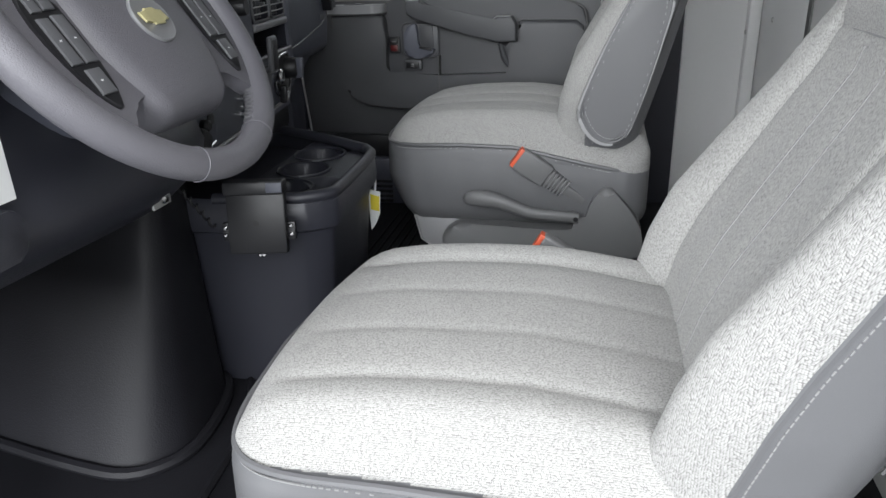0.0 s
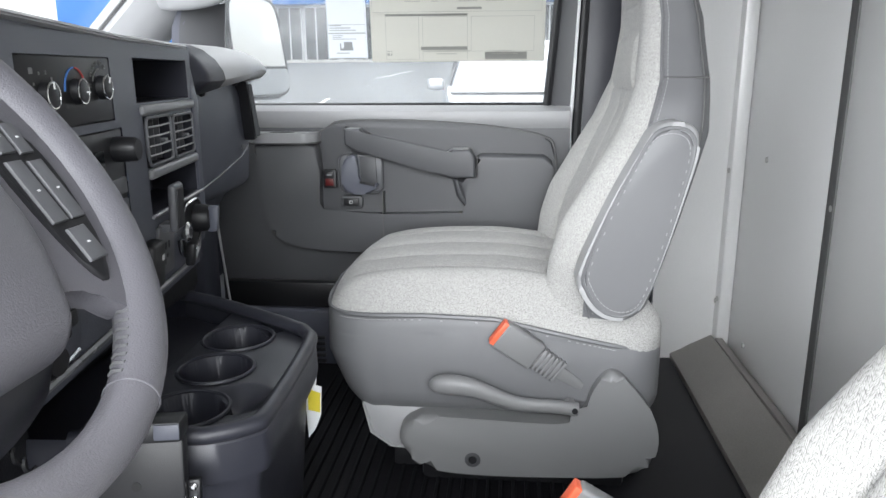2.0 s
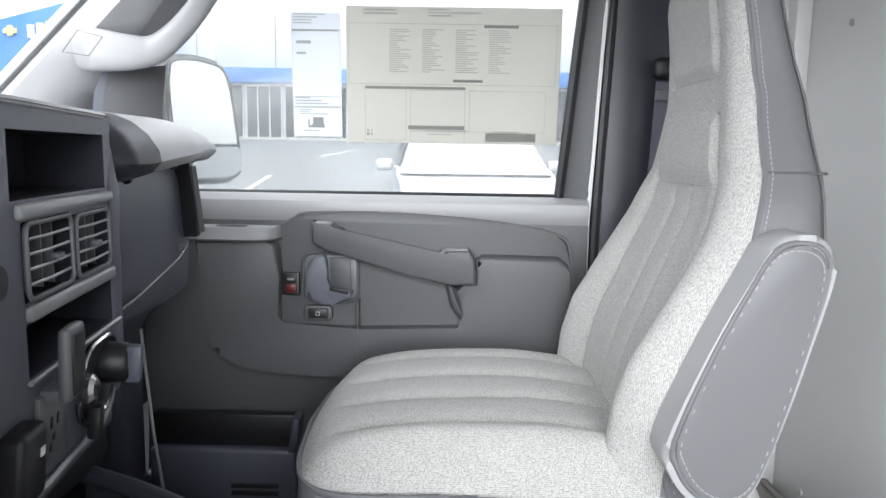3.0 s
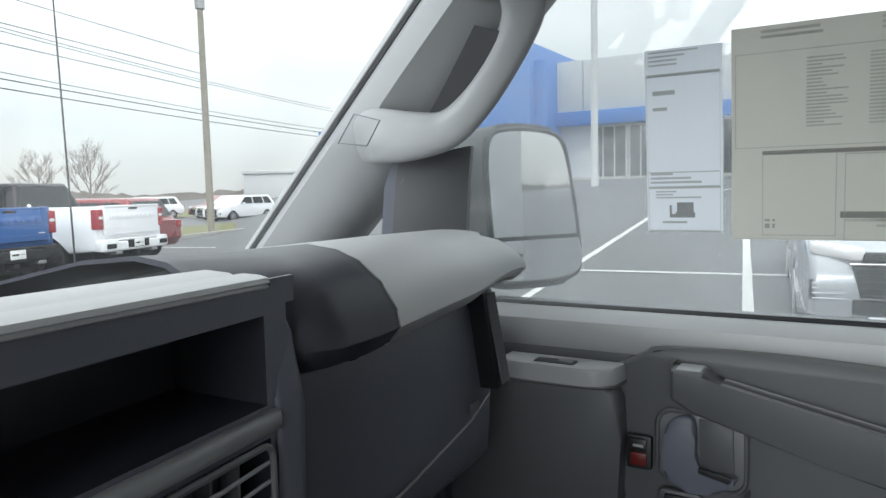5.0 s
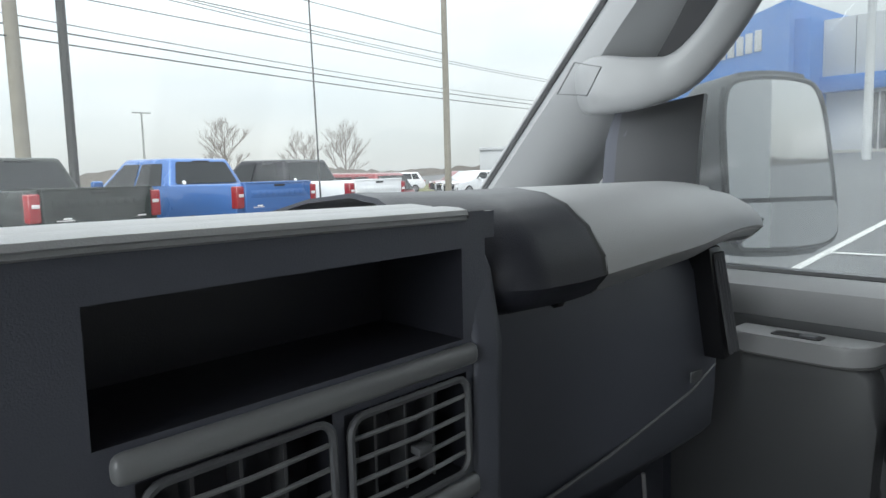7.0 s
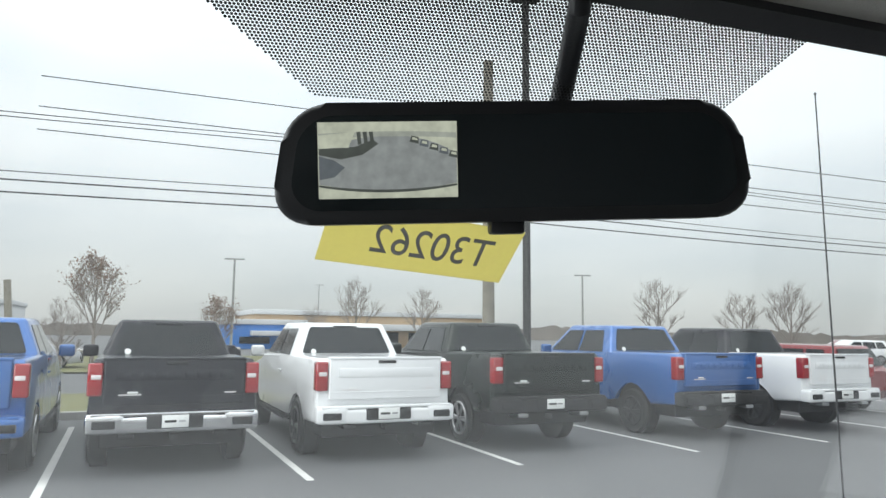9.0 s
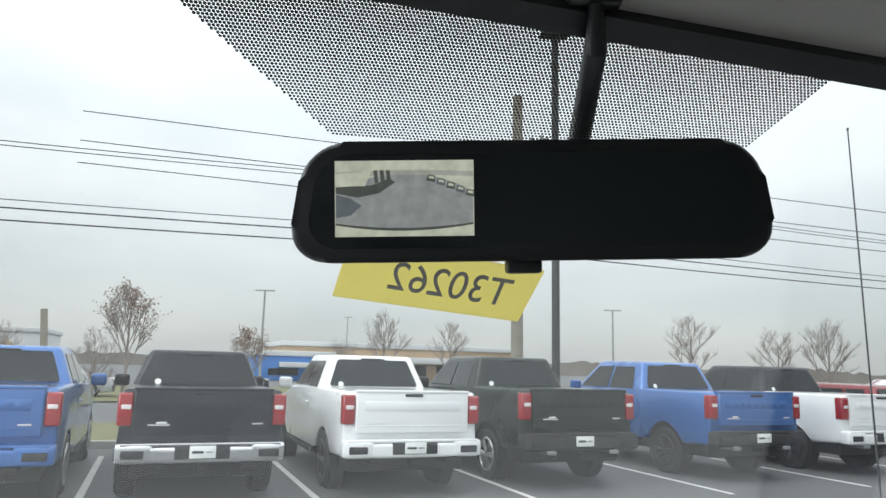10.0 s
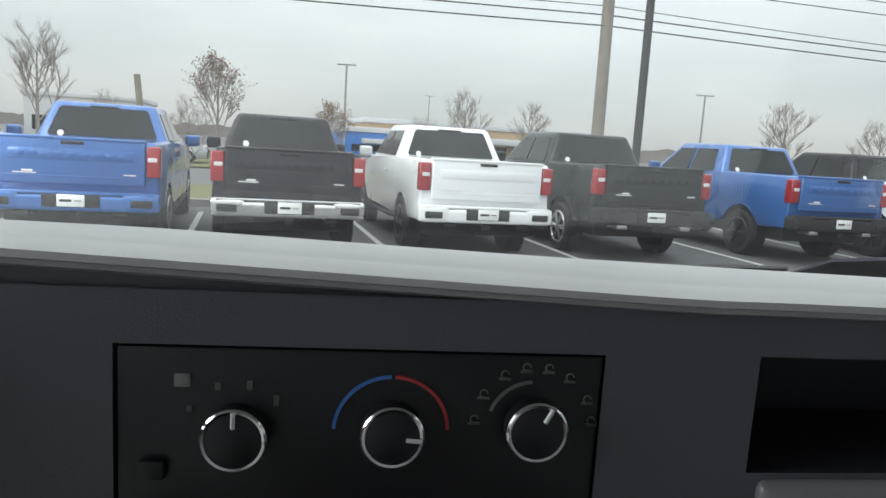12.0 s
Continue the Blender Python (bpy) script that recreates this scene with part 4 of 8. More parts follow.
def dashboard():
    d = base("dashboard", (-0.1, 1.3, 0.5), "charcoal moulded van dashboard with a grey centre stack", "dashboard")
    holes = [(-0.066, 0.166, 0.707, 0.766, 0.09), (-0.05, 0.056, 0.618, 0.688, 0.03), (0.064, 0.168, 0.618, 0.685, 0.03),
             (-0.050, 0.172, 0.552, 0.600, 0.08), (-0.358, -0.142, 0.690, 0.765, 0.006), (-0.375, -0.125, 0.535, 0.680, 0.008)]
    part("stack_face", holed_face([-0.43, -0.3, -0.2, 0.0, 0.1, 0.190], [0.42, 0.45, 0.55, 0.789], holes, False), DASH, d, "smooth charcoal centre stack facing")
    # Hole walls coloured darker than the face, with the shade inside put in
    for hole in holes:
        part("shaded_lining", holed_face([], [], [hole], True), CONSOLE, d)
    # rolled brow over the face, running on as the dash top to the windshield
    rows = []
    for y, z in ((0.002, 0.7905), (-0.004, 0.7930), (-0.002, 0.7960), (0.006, 0.7975), (0.022, 0.7978), (0.032, 0.7963), (0.036, 0.7975), (0.06, 0.7985), (0.16, 0.786), (0.30, 0.765), (0.50, 0.715), (0.60, 0.672)):
        f = max(0.0, 1 - y / 0.4)
        rows.append([(x, 1.09 + 0.15 * x * f + y + 0.0 * x, z - 0.003 + 0.012 * max(0.0, min(1.0, (-0.10 - x) / 0.32)) * f - 0.012 * max(0, x + 0.05) * f) for x in np.linspace(-0.90, 0.170, 34)])
    part("dash_top", sheet(rows, thick=0.003, normal=(0, 0.3, -0.95)), DASH_TOP, d, "grey grained dash top with a lip, paled for sky sheen")
    part("brow_back", sheet([[(x, 1.094 + 0.15 * x, z) for x in np.linspace(-0.425, 0.205, 20)] for z in (0.77, 0.785)] + [[(x, 1.094 + 0.15 * x, 0.788 + 0.012 * max(0.0, min(1.0, (-0.10 - x) / 0.32))) for x in np.linspace(-0.425, 0.205, 20)]], thick=0.004, normal=(0, 1, 0)), DASH, d)
    # passenger side: face, pad and lower closing
    rows = []
    for z, y in ((0.475, 1.235), (0.49, 1.205), (0.505, 1.192), (0.55, 1.188), (0.62, 1.186), (0.70, 1.182), (0.735, 1.19)):
        rows.append([(x, y + 0.012 * max(0, (x - 0.45) / 0.2) ** 2 - 0.030 * max(0, (0.24 - x) / 0.05) ** 2 * (x < 0.24), z) for x in np.linspace(0.192, 0.645, 18)])
    part("airbag_panel", sheet(rows, thick=0.02, normal=(0, 1, 0)), DASH, d, "charcoal grained airbag panel")
    part("airbag_edge", tube([(0.195, 1.155, 0.500), (0.24, 1.184, 0.508), (0.42, 1.186, 0.534), (0.58, 1.192, 0.562), (0.645, 1.20, 0.580)], 0.0024, 6), BEZEL, d)
    mark = box(0.565, 0.588, 1.1835, 1.1855, 0.576, 0.588, 0.001)
    part("embossed_mark", mark, BEZEL, d)
    part("lower_panel", sheet([[(x, 1.235 + 0.0 * x, 0.478 + 0.12 * max(0, x - 0.3)) for x in (0.222, 0.45, 0.655)], [(x, 1.30, 0.36 + 0.15 * max(0, x - 0.3)) for x in (0.222, 0.45, 0.655)], [(x, 1.45, 0.30) for x in (0.222, 0.45, 0.655)]], thick=0.01, normal=(0, 1, -0.3)), DASH, d)
    # the pad: a dark cheek at the stack and a roll to the door, paled for sky sheen
    prof = [(0.055, 0.708), (0.010, 0.712), (-0.016, 0.720), (-0.026, 0.732), (-0.024, 0.746), (-0.010, 0.768), (0.012, 0.786), (0.036, 0.796), (0.070, 0.800), (0.14, 0.794), (0.30, 0.765), (0.48, 0.705)]
    def roll(x, k=1.0):
        rise = 0.0 if x < 0.5 else -0.010 * ((x - 0.5) / 0.13) ** 2
        back = 0.040 * max(0, (0.235 - x) / 0.05) ** 1.5 if x < 0.235 else 0.0
        low = 0.034 * max(0, min(1, (x - 0.28) / 0.33))
        out = []
        for i, (y, z) in enumerate(prof):
            q = max(0, (0.80 - z) / 0.09) if i < 7 else 0
            out.append((x, 1.132 + y + back + 0.030 * max(0, (x - 0.45) / 0.17) * (i < 8), z + rise + low * q))
        return out
    part("pad_cheek", sheet([roll(x) for x in np.linspace(0.176, 0.303, 16)], thick=0.008, normal=(0, 0.5, -0.5)), CONSOLE, d, "dark grained end of the dash pad")
    part("pad_roll", sheet([roll(x) for x in np.linspace(0.307, 0.625, 20)], thick=0.008, normal=(0, 0.5, -0.5)), DASH_TOP, d, "grey grained passenger dash pad, paled for sky sheen")
    part("pad_gap", sheet([roll(x) for x in (0.302, 0.3085)], thick=0.004, normal=(0, 0.6, -0.6)), BLACK, d)
    for x in (0.30, 0.46):
        part("bump_stop", lathe([(0.006, -0.006), (0.007, 0.002), (0.004, 0.006)], (x, 1.150, 0.708 + 0.034 * max(0, min(1, (x - 0.28) / 0.33))), (0, -0.3, -1), 10), BLACK, d)
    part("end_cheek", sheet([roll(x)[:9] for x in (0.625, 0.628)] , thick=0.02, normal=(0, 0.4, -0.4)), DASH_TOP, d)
    part("right_cheek", prism([(1.09 + 0.15 * 0.185 + y, z) for y, z in ((-0.003, 0.49), (0.004, 0.46), (0.05, 0.46), (0.07, 0.70), (0.05, 0.770), (0.012, 0.768), (0.002, 0.75), (-0.004, 0.70))], "x", 0.174, 0.200, 0.006, 3), DASH, d)
    # side vent at the door end
    sv = base("side_air_vent", (0.62, 1.18, 0.66), "tall black slatted air vent at the dash end", "vent")
    part("frame", prism([(0.560, 0.728), (0.592, 0.728), (0.648, 0.612), (0.642, 0.596), (0.612, 0.596)], "y", 1.168, 1.20, 0.003, warp=lambda c: Vector((c.x, c.y + 0.15 * (c.x - 0.6), c.z))), BLACK, sv)
    for i in range(4):
        part("vane", tube([(0.570 + i * 0.0055, 1.162, 0.722), (0.617 + i * 0.0055, 1.166, 0.604)], 0.002, 6), BEZEL, sv)
    # left part: cluster hood and knee panel
    hood = []
    for y, z in ((0.0, 0.765), (-0.03, 0.80), (0.0, 0.835), (0.1, 0.84), (0.3, 0.76), (0.5, 0.69)):
        hood.append([(x, 1.03 + y, z - 0.06 * ((x + 0.73) / 0.17) ** 4) for x in np.linspace(-0.90, -0.54, 16)])
    part("cluster_hood", sheet(hood, thick=0.012, normal=(0, 0.4, -0.8)), DASH, d)
    part("cluster_face", box(-0.88, -0.43, 1.10, 1.13, 0.50, 0.775, 0.01), BLACK, d)
    rows = []
    for y, z in ((1.06, 0.60), (1.0, 0.56), (0.965, 0.52), (0.955, 0.49), (0.965, 0.455), (1.0, 0.425), (1.06, 0.40), (1.2, 0.385)):
        rows.append([(x, y + 0.07 * max(0, (x + 0.62) / 0.25) ** 2, z - 0.035 * (x + 0.6)) for x in np.linspace(-0.92, -0.40, 16)])
    part("knee_panel", sheet(rows, thick=0.012, normal=(0, 0.8, 0.4)), CONSOLE, d, "charcoal knee panel that curves under")
    part("fuse_cover", prism(rounded(-0.905, -0.832, 0.475, 0.525, 0.018, 5), "y", 0.945, 0.96, 0.004), CONSOLE, d)
    part("left_cheek", box(-0.95, -0.90, 0.98, 1.5, 0.3, 0.80, 0.03, 3), CONSOLE, d)
    part("firewall", box(-0.95, 0.88, 1.52, 1.56, -0.05, 0.66, 0.01), BLACK, d)
    part("under_dash", box(-0.42, 0.21, 1.14, 1.5, 0.36, 0.45, 0.02), BLACK, d)
    # trim bars of the stack
    for x0, x1, z0, z1 in ((-0.060, 0.176, 0.690, 0.704), (-0.05, 0.176, 0.601, 0.616)):
        part("trim_bar", stack_box(x0, x1, z0, z1, -0.007, 0.004, 0.005, 3), TRIM_BAR, d)
    part("lower_strip", tube([D(x, 0.549 - 0.0 * x, -0.003) for x in np.linspace(-0.055, 0.190, 8)], 0.0028, 6), TRIM_BAR, d)
    part("bottom_strip", tube([D(x, 0.437, -0.004) for x in np.linspace(-0.40, 0.145, 8)] + [D(0.175, 0.452, -0.002), D(0.188, 0.49, 0.0)], 0.004, 6), TRIM_BAR, d)


def climate_panel():
    h = base("climate_control", D(-0.25, 0.72), "black climate panel with three chrome-ringed knobs", "controls")
    part("plate", stack_box(-0.357, -0.143, 0.691, 0.764, 0.0005, 0.006, 0.002), BLACK, h)
    for x, z in ((-0.307, 0.725), (-0.239, 0.727), (-0.174, 0.730)):
        k = knob(x, z, 0.0142, 0.011, BLACK, h, "knob", CHROME)
        a = {-0.307: 90, -0.239: -5, -0.174: 62}[x]
        n = Vector((0.15, -1, 0)).normalized() * 0.0115
        s = Vector((1, 0.15, 0)).normalized()
        p = [D(x, z, 0.002) + n + s * q * math.cos(radians(a)) + Vector((0, 0, q * math.sin(radians(a)))) for q in (0.006, 0.013)]
        part("pointer", tube(p, 0.0011, 5), WHITE, k)
    def arc(x, z, r, a0, a1, mat, name):
        part(name, tube([D(x + r * math.cos(radians(a)), z + r * math.sin(radians(a)), -0.0002) for a in np.linspace(a0, a1, 14)], 0.0011, 4), mat, h)
    arc(-0.239, 0.727, 0.0255, 178, 92, BLUEP, "cold_arc")
    arc(-0.239, 0.727, 0.0255, 88, 2, REDP, "warm_arc")
    arc(-0.174, 0.730, 0.0215, 160, 95, MID_PRINT, "mode_arc")
    for i, a in enumerate((150, 110, 75, 40)):
        part("dot", stack_box(-0.307 + 0.0225 * math.cos(radians(a)) - 0.0012, -0.307 + 0.0225 * math.cos(radians(a)) + 0.0012, 0.725 + 0.0225 * math.sin(radians(a)) - 0.0014, 0.725 + 0.0225 * math.sin(radians(a)) + 0.0014 + 0.0006 * i, -0.0003, 0.001, 0), MID_PRINT, h)
    for a in (178, 150, 122, 100, 78, 55, 25, 2):
        cx, cz = -0.174 + 0.0275 * math.cos(radians(a)), 0.730 + 0.0265 * math.sin(radians(a))
        bm = bmesh.new()
        stack_box(cx - 0.0028, cx + 0.0028, cz - 0.0006, cz + 0.0006, -0.0003, 0.001, 0, bm=bm)
        tube([D(cx + 0.0018 * math.cos(t), cz + 0.0022 + 0.0018 * math.sin(t), -0.0002) for t in np.linspace(0, 5.3, 8)], 0.0005, 4, bm=bm)
        part("symbol", bm, MID_PRINT, h)
    part("mark", stack_box(-0.333, -0.326, 0.746, 0.752, -0.0003, 0.001, 0.0005), PRINT, h)
    part("switch", stack_box(-0.347, -0.336, 0.704, 0.713, -0.003, 0.002, 0.001), BLACK, h)


def radio():
    r = base("car_radio", D(-0.25, 0.60), "black car radio with silver buttons", "radio")
    part("plate", stack_box(-0.374, -0.126, 0.536, 0.679, 0.0005, 0.008, 0.003), BLACK, r)
    part("display", stack_box(-0.33, -0.19, 0.624, 0.658, -0.002, 0.002, 0.002), DARK_MIRROR, r)
    knob(-0.152, 0.655, 0.016, 0.030, BLACK, r)
    knob(-0.35, 0.655, 0.016, 0.030, BLACK, r)
    for i in range(6):
        part("button", stack_box(-0.345 + i * 0.031, -0.317 + i * 0.031, 0.598, 0.612, -0.004, 0.002, 0.002), BEZEL, r)
    for i in range(3):
        part("button", stack_box(-0.180 + i * 0.0, -0.135, 0.545 + i * 0.027, 0.566 + i * 0.027, -0.004, 0.002, 0.003), BEZEL, r)
    part("slot", stack_box(-0.34, -0.20, 0.572, 0.580, -0.001, 0.002, 0.001), BLACK, r)
    part("lower_bar", stack_box(-0.345, -0.19, 0.542, 0.560, -0.003, 0.002, 0.002), CHROME, r)


def lower_stack():
    o = base("power_outlet", D(0.03, 0.49), "grey three-pin power outlet in the lower dash", "outlet")
    part("plate", stack_box(-0.040, 0.030, 0.452, 0.530, -0.006, 0.002, 0.003), BEZEL, o)
    for x, z, w, h in ((-0.013, 0.498, 0.0018, 0.0055), (0.001, 0.498, 0.0018, 0.0055), (-0.006, 0.482, 0.003, 0.003), (-0.013, 0.474, 0.0018, 0.004)):
        part("pin_hole", stack_box(x - w, x + w, z - h, z + h, -0.007, -0.004, 0), BLACK, o)
    f = base("outlet_flap", D(0.03, 0.55), "open grey flap above the power outlet", "flap")
    part("flap", box(-0.034, 0.008, -0.030, -0.018, 0.522, 0.592, 0.008, 3, warp=lambda c: D(c.x, c.z, c.y + 0.0)), BEZEL, f)
    part("recess", box(-0.027, 0.001, -0.032, -0.029, 0.528, 0.585, 0.002, warp=lambda c: D(c.x, c.z, c.y)), BLACK, f)
    part("hinge", stack_box(-0.030, 0.004, 0.522, 0.534, -0.020, 0.0, 0.002), BEZEL, f)
    s = base("light_switch", D(0.16, 0.50), "round black rotary switch in a chrome-edged recess", "switch")
    part("recess", prism([(p[0], p[1]) for p in rounded(0.062, 0.176, 0.452, 0.542, 0.040, 6)], "y", -0.004, 0.004, 0.002, warp=lambda c: D(c.x, c.z, c.y)), BLACK, s)
    part("edge", tube([D(x, z, -0.005) for x, z in rounded(0.062, 0.176, 0.452, 0.542, 0.040, 6)], 0.0026, 6, closed=True), CHROME, s)
    knob(0.142, 0.508, 0.024, 0.034, BLACK, s)
    part("grip", stack_box(0.134, 0.150, 0.486, 0.530, -0.046, -0.028, 0.004), DASH, s)
    k = base("key_barrel", D(0.11, 0.49), "bright metal lock barrel with a hanging tab", "lock")
    part("barrel", lathe([(0.016, 0), (0.016, 0.014), (0.011, 0.018)], D(0.072, 0.500, 0.0), (0.15, -1, 0), 20), CHROME, k)
    part("slot", stack_box(0.0695, 0.0745, 0.494, 0.506, -0.021, -0.016, 0), BLACK, k)
    part("tab", stack_box(0.080, 0.096, 0.440, 0.478, -0.022, -0.006, 0.005), BLACK, k)
    b = base("brake_switch", D(-0.05, 0.48), "black rocker switch block in the lower dash", "switch")
    part("body", stack_box(-0.106, -0.056, 0.452, 0.520, -0.022, 0.004, 0.007, 3), BLACK, b)
    part("mark", stack_box(-0.074, -0.066, 0.492, 0.500, -0.0228, -0.02, 0), WHITE, b)
    c = base("accessory_socket", D(-0.13, 0.47), "small chrome accessory sockets in the lower dash", "socket")
    for x, z in ((-0.135, 0.475), (-0.150, 0.495), (-0.150, 0.465)):
        part("socket", lathe([(0.007, 0), (0.007, 0.006), (0.004, 0.007)], D(x, z), (0.15, -1, 0), 12), CHROME, c)


def steering_wheel():
    w = base("steering_wheel", (-0.65, 0.92, 0.644), "charcoal leather steering wheel with stitched grips", "steering wheel")
    c, a = Vector((-0.644, 0.930, 0.676)), radians(34.8)
    n = Vector((0, -math.cos(a), math.sin(a)))
    s = Vector((1, 0, 0))
    u = Vector((0, math.sin(a), math.cos(a)))
    def W(x, y, h=0.0):
        return c + s * x + u * y + n * h
    def H(x, y, h=0.0):
        return W(x, y - 0.030, h - 0.018)
    R = 0.1865
    ring = []
    for i in range(72):
        t = 2 * math.pi * i / 72
        ring.append(W(R * math.cos(t), R * math.sin(t)))
    rr = [0.0170 + 0.0025 * abs(math.cos(2 * math.pi * i / 72)) for i in range(72)]
    part("rim", tube(ring, rr, 18, closed=True), LEATHER, w)
    for t in (-112, -68, -20, 200):
        o = W(R * math.cos(radians(t)), R * math.sin(radians(t)))
        d1 = (W(math.cos(radians(t)), math.sin(radians(t))) - c)
        d2 = n
        part("rim_seam", tube([o + (d1 * math.cos(b) + d2 * math.sin(b)) * 0.0184 for b in [2 * math.pi * k / 20 for k in range(20)]], 0.0007, 5, closed=True), LEATHER, w)
    for t0, t1 in ((-64, 24), (156, 244)):
        for t in np.linspace(t0, t1, 34):
            q = R - 0.0165
            bm = tube([W(q * math.cos(radians(t - 0.8)), q * math.sin(radians(t - 0.8)), 0.007), W((q - 0.0025) * math.cos(radians(t)), (q - 0.0025) * math.sin(radians(t)), 0.0), W(q * math.cos(radians(t + 0.8)), q * math.sin(radians(t + 0.8)), -0.007)], 0.0016, 5)
            part("stitch", bm, VINYL, w)
    def hub_shape(p):
        k = 1 - 0.28 * max(0, -p.z / 0.08) ** 1.5
        bulge = 0.012 * (1 - (p.x / 0.11) ** 2) * (1 - (p.z / 0.10) ** 2) if p.y > 0 else 0
        return H(p.x * k, p.z, p.y * 1.0 + bulge + 0.004)
    part("hub", pillow(0.098, 0.026, 0.094, 0.024, 22, hub_shape), LEATHER, w, "charcoal grained airbag cover")
    for sx in (-1, 1):
        plate = smooth_path([(sx * x, y, 0) for x, y in ((0.070, 0.050), (0.125, 0.062), (0.176, 0.060), (0.181, 0.0), (0.166, -0.070), (0.136, -0.124), (0.112, -0.112), (0.094, -0.088), (0.055, -0.086))], 3, True)
        part("spoke", prism([(p.x, p.y) for p in plate], "y", -0.012, 0.007, 0.006, 3, warp=lambda p: W(p.x, p.z, p.y)), LEATHER, w)
        pod = smooth_path([(sx * x, y, 0) for x, y in ((0.108, 0.046), (0.136, 0.044), (0.150, 0.0), (0.142, -0.060), (0.122, -0.096), (0.108, -0.076), (0.101, -0.010))], 3, True)
        o = part("switch_pod", prism([(p.x, p.y) for p in pod], "y", 0.0, 0.0105, 0.003, 3, warp=lambda p: W(p.x, p.z, p.y)), BLACK, w)
        for x0, x1, y0, y1 in ((0.109, 0.124, 0.012, 0.038), (0.127, 0.141, 0.010, 0.036), (0.106, 0.123, -0.046, 0.006), (0.127, 0.143, -0.046, 0.004), (0.113, 0.134, -0.080, -0.052)):
            part("button", prism([(sx * x0, y0), (sx * x1, y0), (sx * (x1 - 0.001), y1), (sx * x0, y1)], "y", 0.009, 0.0135, 0.002, 2, warp=lambda p: W(p.x, p.z, p.y)), BEZEL, o)
            mx, my = (x0 + x1) / 2, (y0 + y1) / 2
            part("button_mark", prism([(sx * (mx - 0.0015), my - 0.0007), (sx * (mx + 0.0015), my - 0.0007), (sx * (mx + 0.0015), my + 0.0007), (sx * (mx - 0.0015), my + 0.0007)], "y", 0.0134, 0.0138, warp=lambda p: W(p.x, p.z, p.y)), WHITE, o)
    top = lambda x, y: 0.031 + 0.012 * (1 - (x / 0.11) ** 2) * (1 - (y / 0.10) ** 2)
    part("badge", lathe([(0.0290, -0.004), (0.030, 0.0), (0.0285, 0.002), (0.026, 0.001), (0.001, 0.0025)], H(0, 0.012, top(0, 0.012)), n, 32), TRIM_BAR, w, "round satin badge")
    cross = [(-0.020, -0.006), (-0.007, -0.006), (-0.007, -0.010), (0.011, -0.010), (0.011, -0.006), (0.021, -0.006), (0.017, 0.006), (0.006, 0.006), (0.006, 0.010), (-0.010, 0.010), (-0.010, 0.006), (-0.023, 0.006)]
    part("emblem", prism([(x, y + 0.012) for x, y in cross], "y", top(0, 0.012) + 0.002, top(0, 0.012) + 0.005, 0.001, warp=lambda p: H(p.x, p.z, p.y)), GOLD, w, "gold cross-shaped emblem")
    part("embossing", prism([(-0.010, -0.048), (0.010, -0.048), (0.010, -0.0445), (-0.010, -0.0445)], "y", 0.035, 0.0385, warp=lambda p: H(p.x, p.z, p.y)), BLACK, w)
    part("column", tube([W(0, 0, -0.01), W(0, -0.005, -0.06), W(0, -0.01, -0.20)], [0.045, 0.055, 0.06], 20), DASH, w)
    part("column_shroud", pillow(0.065, 0.09, 0.05, 0.03, 8, lambda p: W(p.x, p.z - 0.02, p.y - 0.15)), DASH, w)
    k = base("switch_panel", (-0.35, 1.05, 0.48), "charcoal panel with rotary headlamp knobs", "controls")
    def S(x, z, h):
        return Vector((-0.36 + x, 1.055 + 0.12 * x - h, 0.478 + z))
    part("plate", prism(rounded(-0.07, 0.075, -0.035, 0.04, 0.02, 5), "y", 0, 0.02, 0.004, warp=lambda p: S(p.x, p.z, p.y - 0.01)), DASH, k)
    part("edge", tube([S(-0.06, -0.034, 0.012), S(0.0, -0.034, 0.013), S(0.06, -0.026, 0.012)], 0.0025, 6), CHROME, k)
    part("knob", lathe([(0.019, 0), (0.019, 0.02), (0.014, 0.028)], S(-0.022, -0.004, 0.01), (-0.1, -1, 0), 20), BLACK, k)
    part("knob", lathe([(0.010, 0), (0.010, 0.014), (0.006, 0.018)], S(0.016, 0.010, 0.01), (-0.1, -1, 0), 16), BLACK, k)
    part("button", prism(rounded(0.04, 0.062, 0.004, 0.022, 0.004, 3), "y", 0.01, 0.015, 0.001, warp=lambda p: S(p.x, p.z, p.y)), BLACK, k)


def ignition_bits():
    b = base("column_bracket", (-0.56, 1.0, 0.46), "small bare metal bracket with a bolt below the column", "bracket")
    part("plate", box(-0.585, -0.545, 0.985, 0.99, 0.43, 0.47, 0.002), STEEL, b)
    part("bolt", lathe([(0.010, 0), (0.010, 0.006), (0.006, 0.008)], (-0.566, 0.984, 0.445), (0, -1, 0), 6), CHROME, b)
    c = base("coiled_cable", (-0.42, 1.06, 0.38), "thin black coiled cable hanging from the dash", "cable")
    pts = [(-0.455 + 0.055 * t + 0.004 * math.cos(40 * t), 1.035 - 0.02 * t, 0.425 - 0.09 * t + 0.004 * math.sin(40 * t)) for t in np.linspace(0, 1, 60)]
    part("cord", tube(pts, 0.0024, 5), BLACK, c)


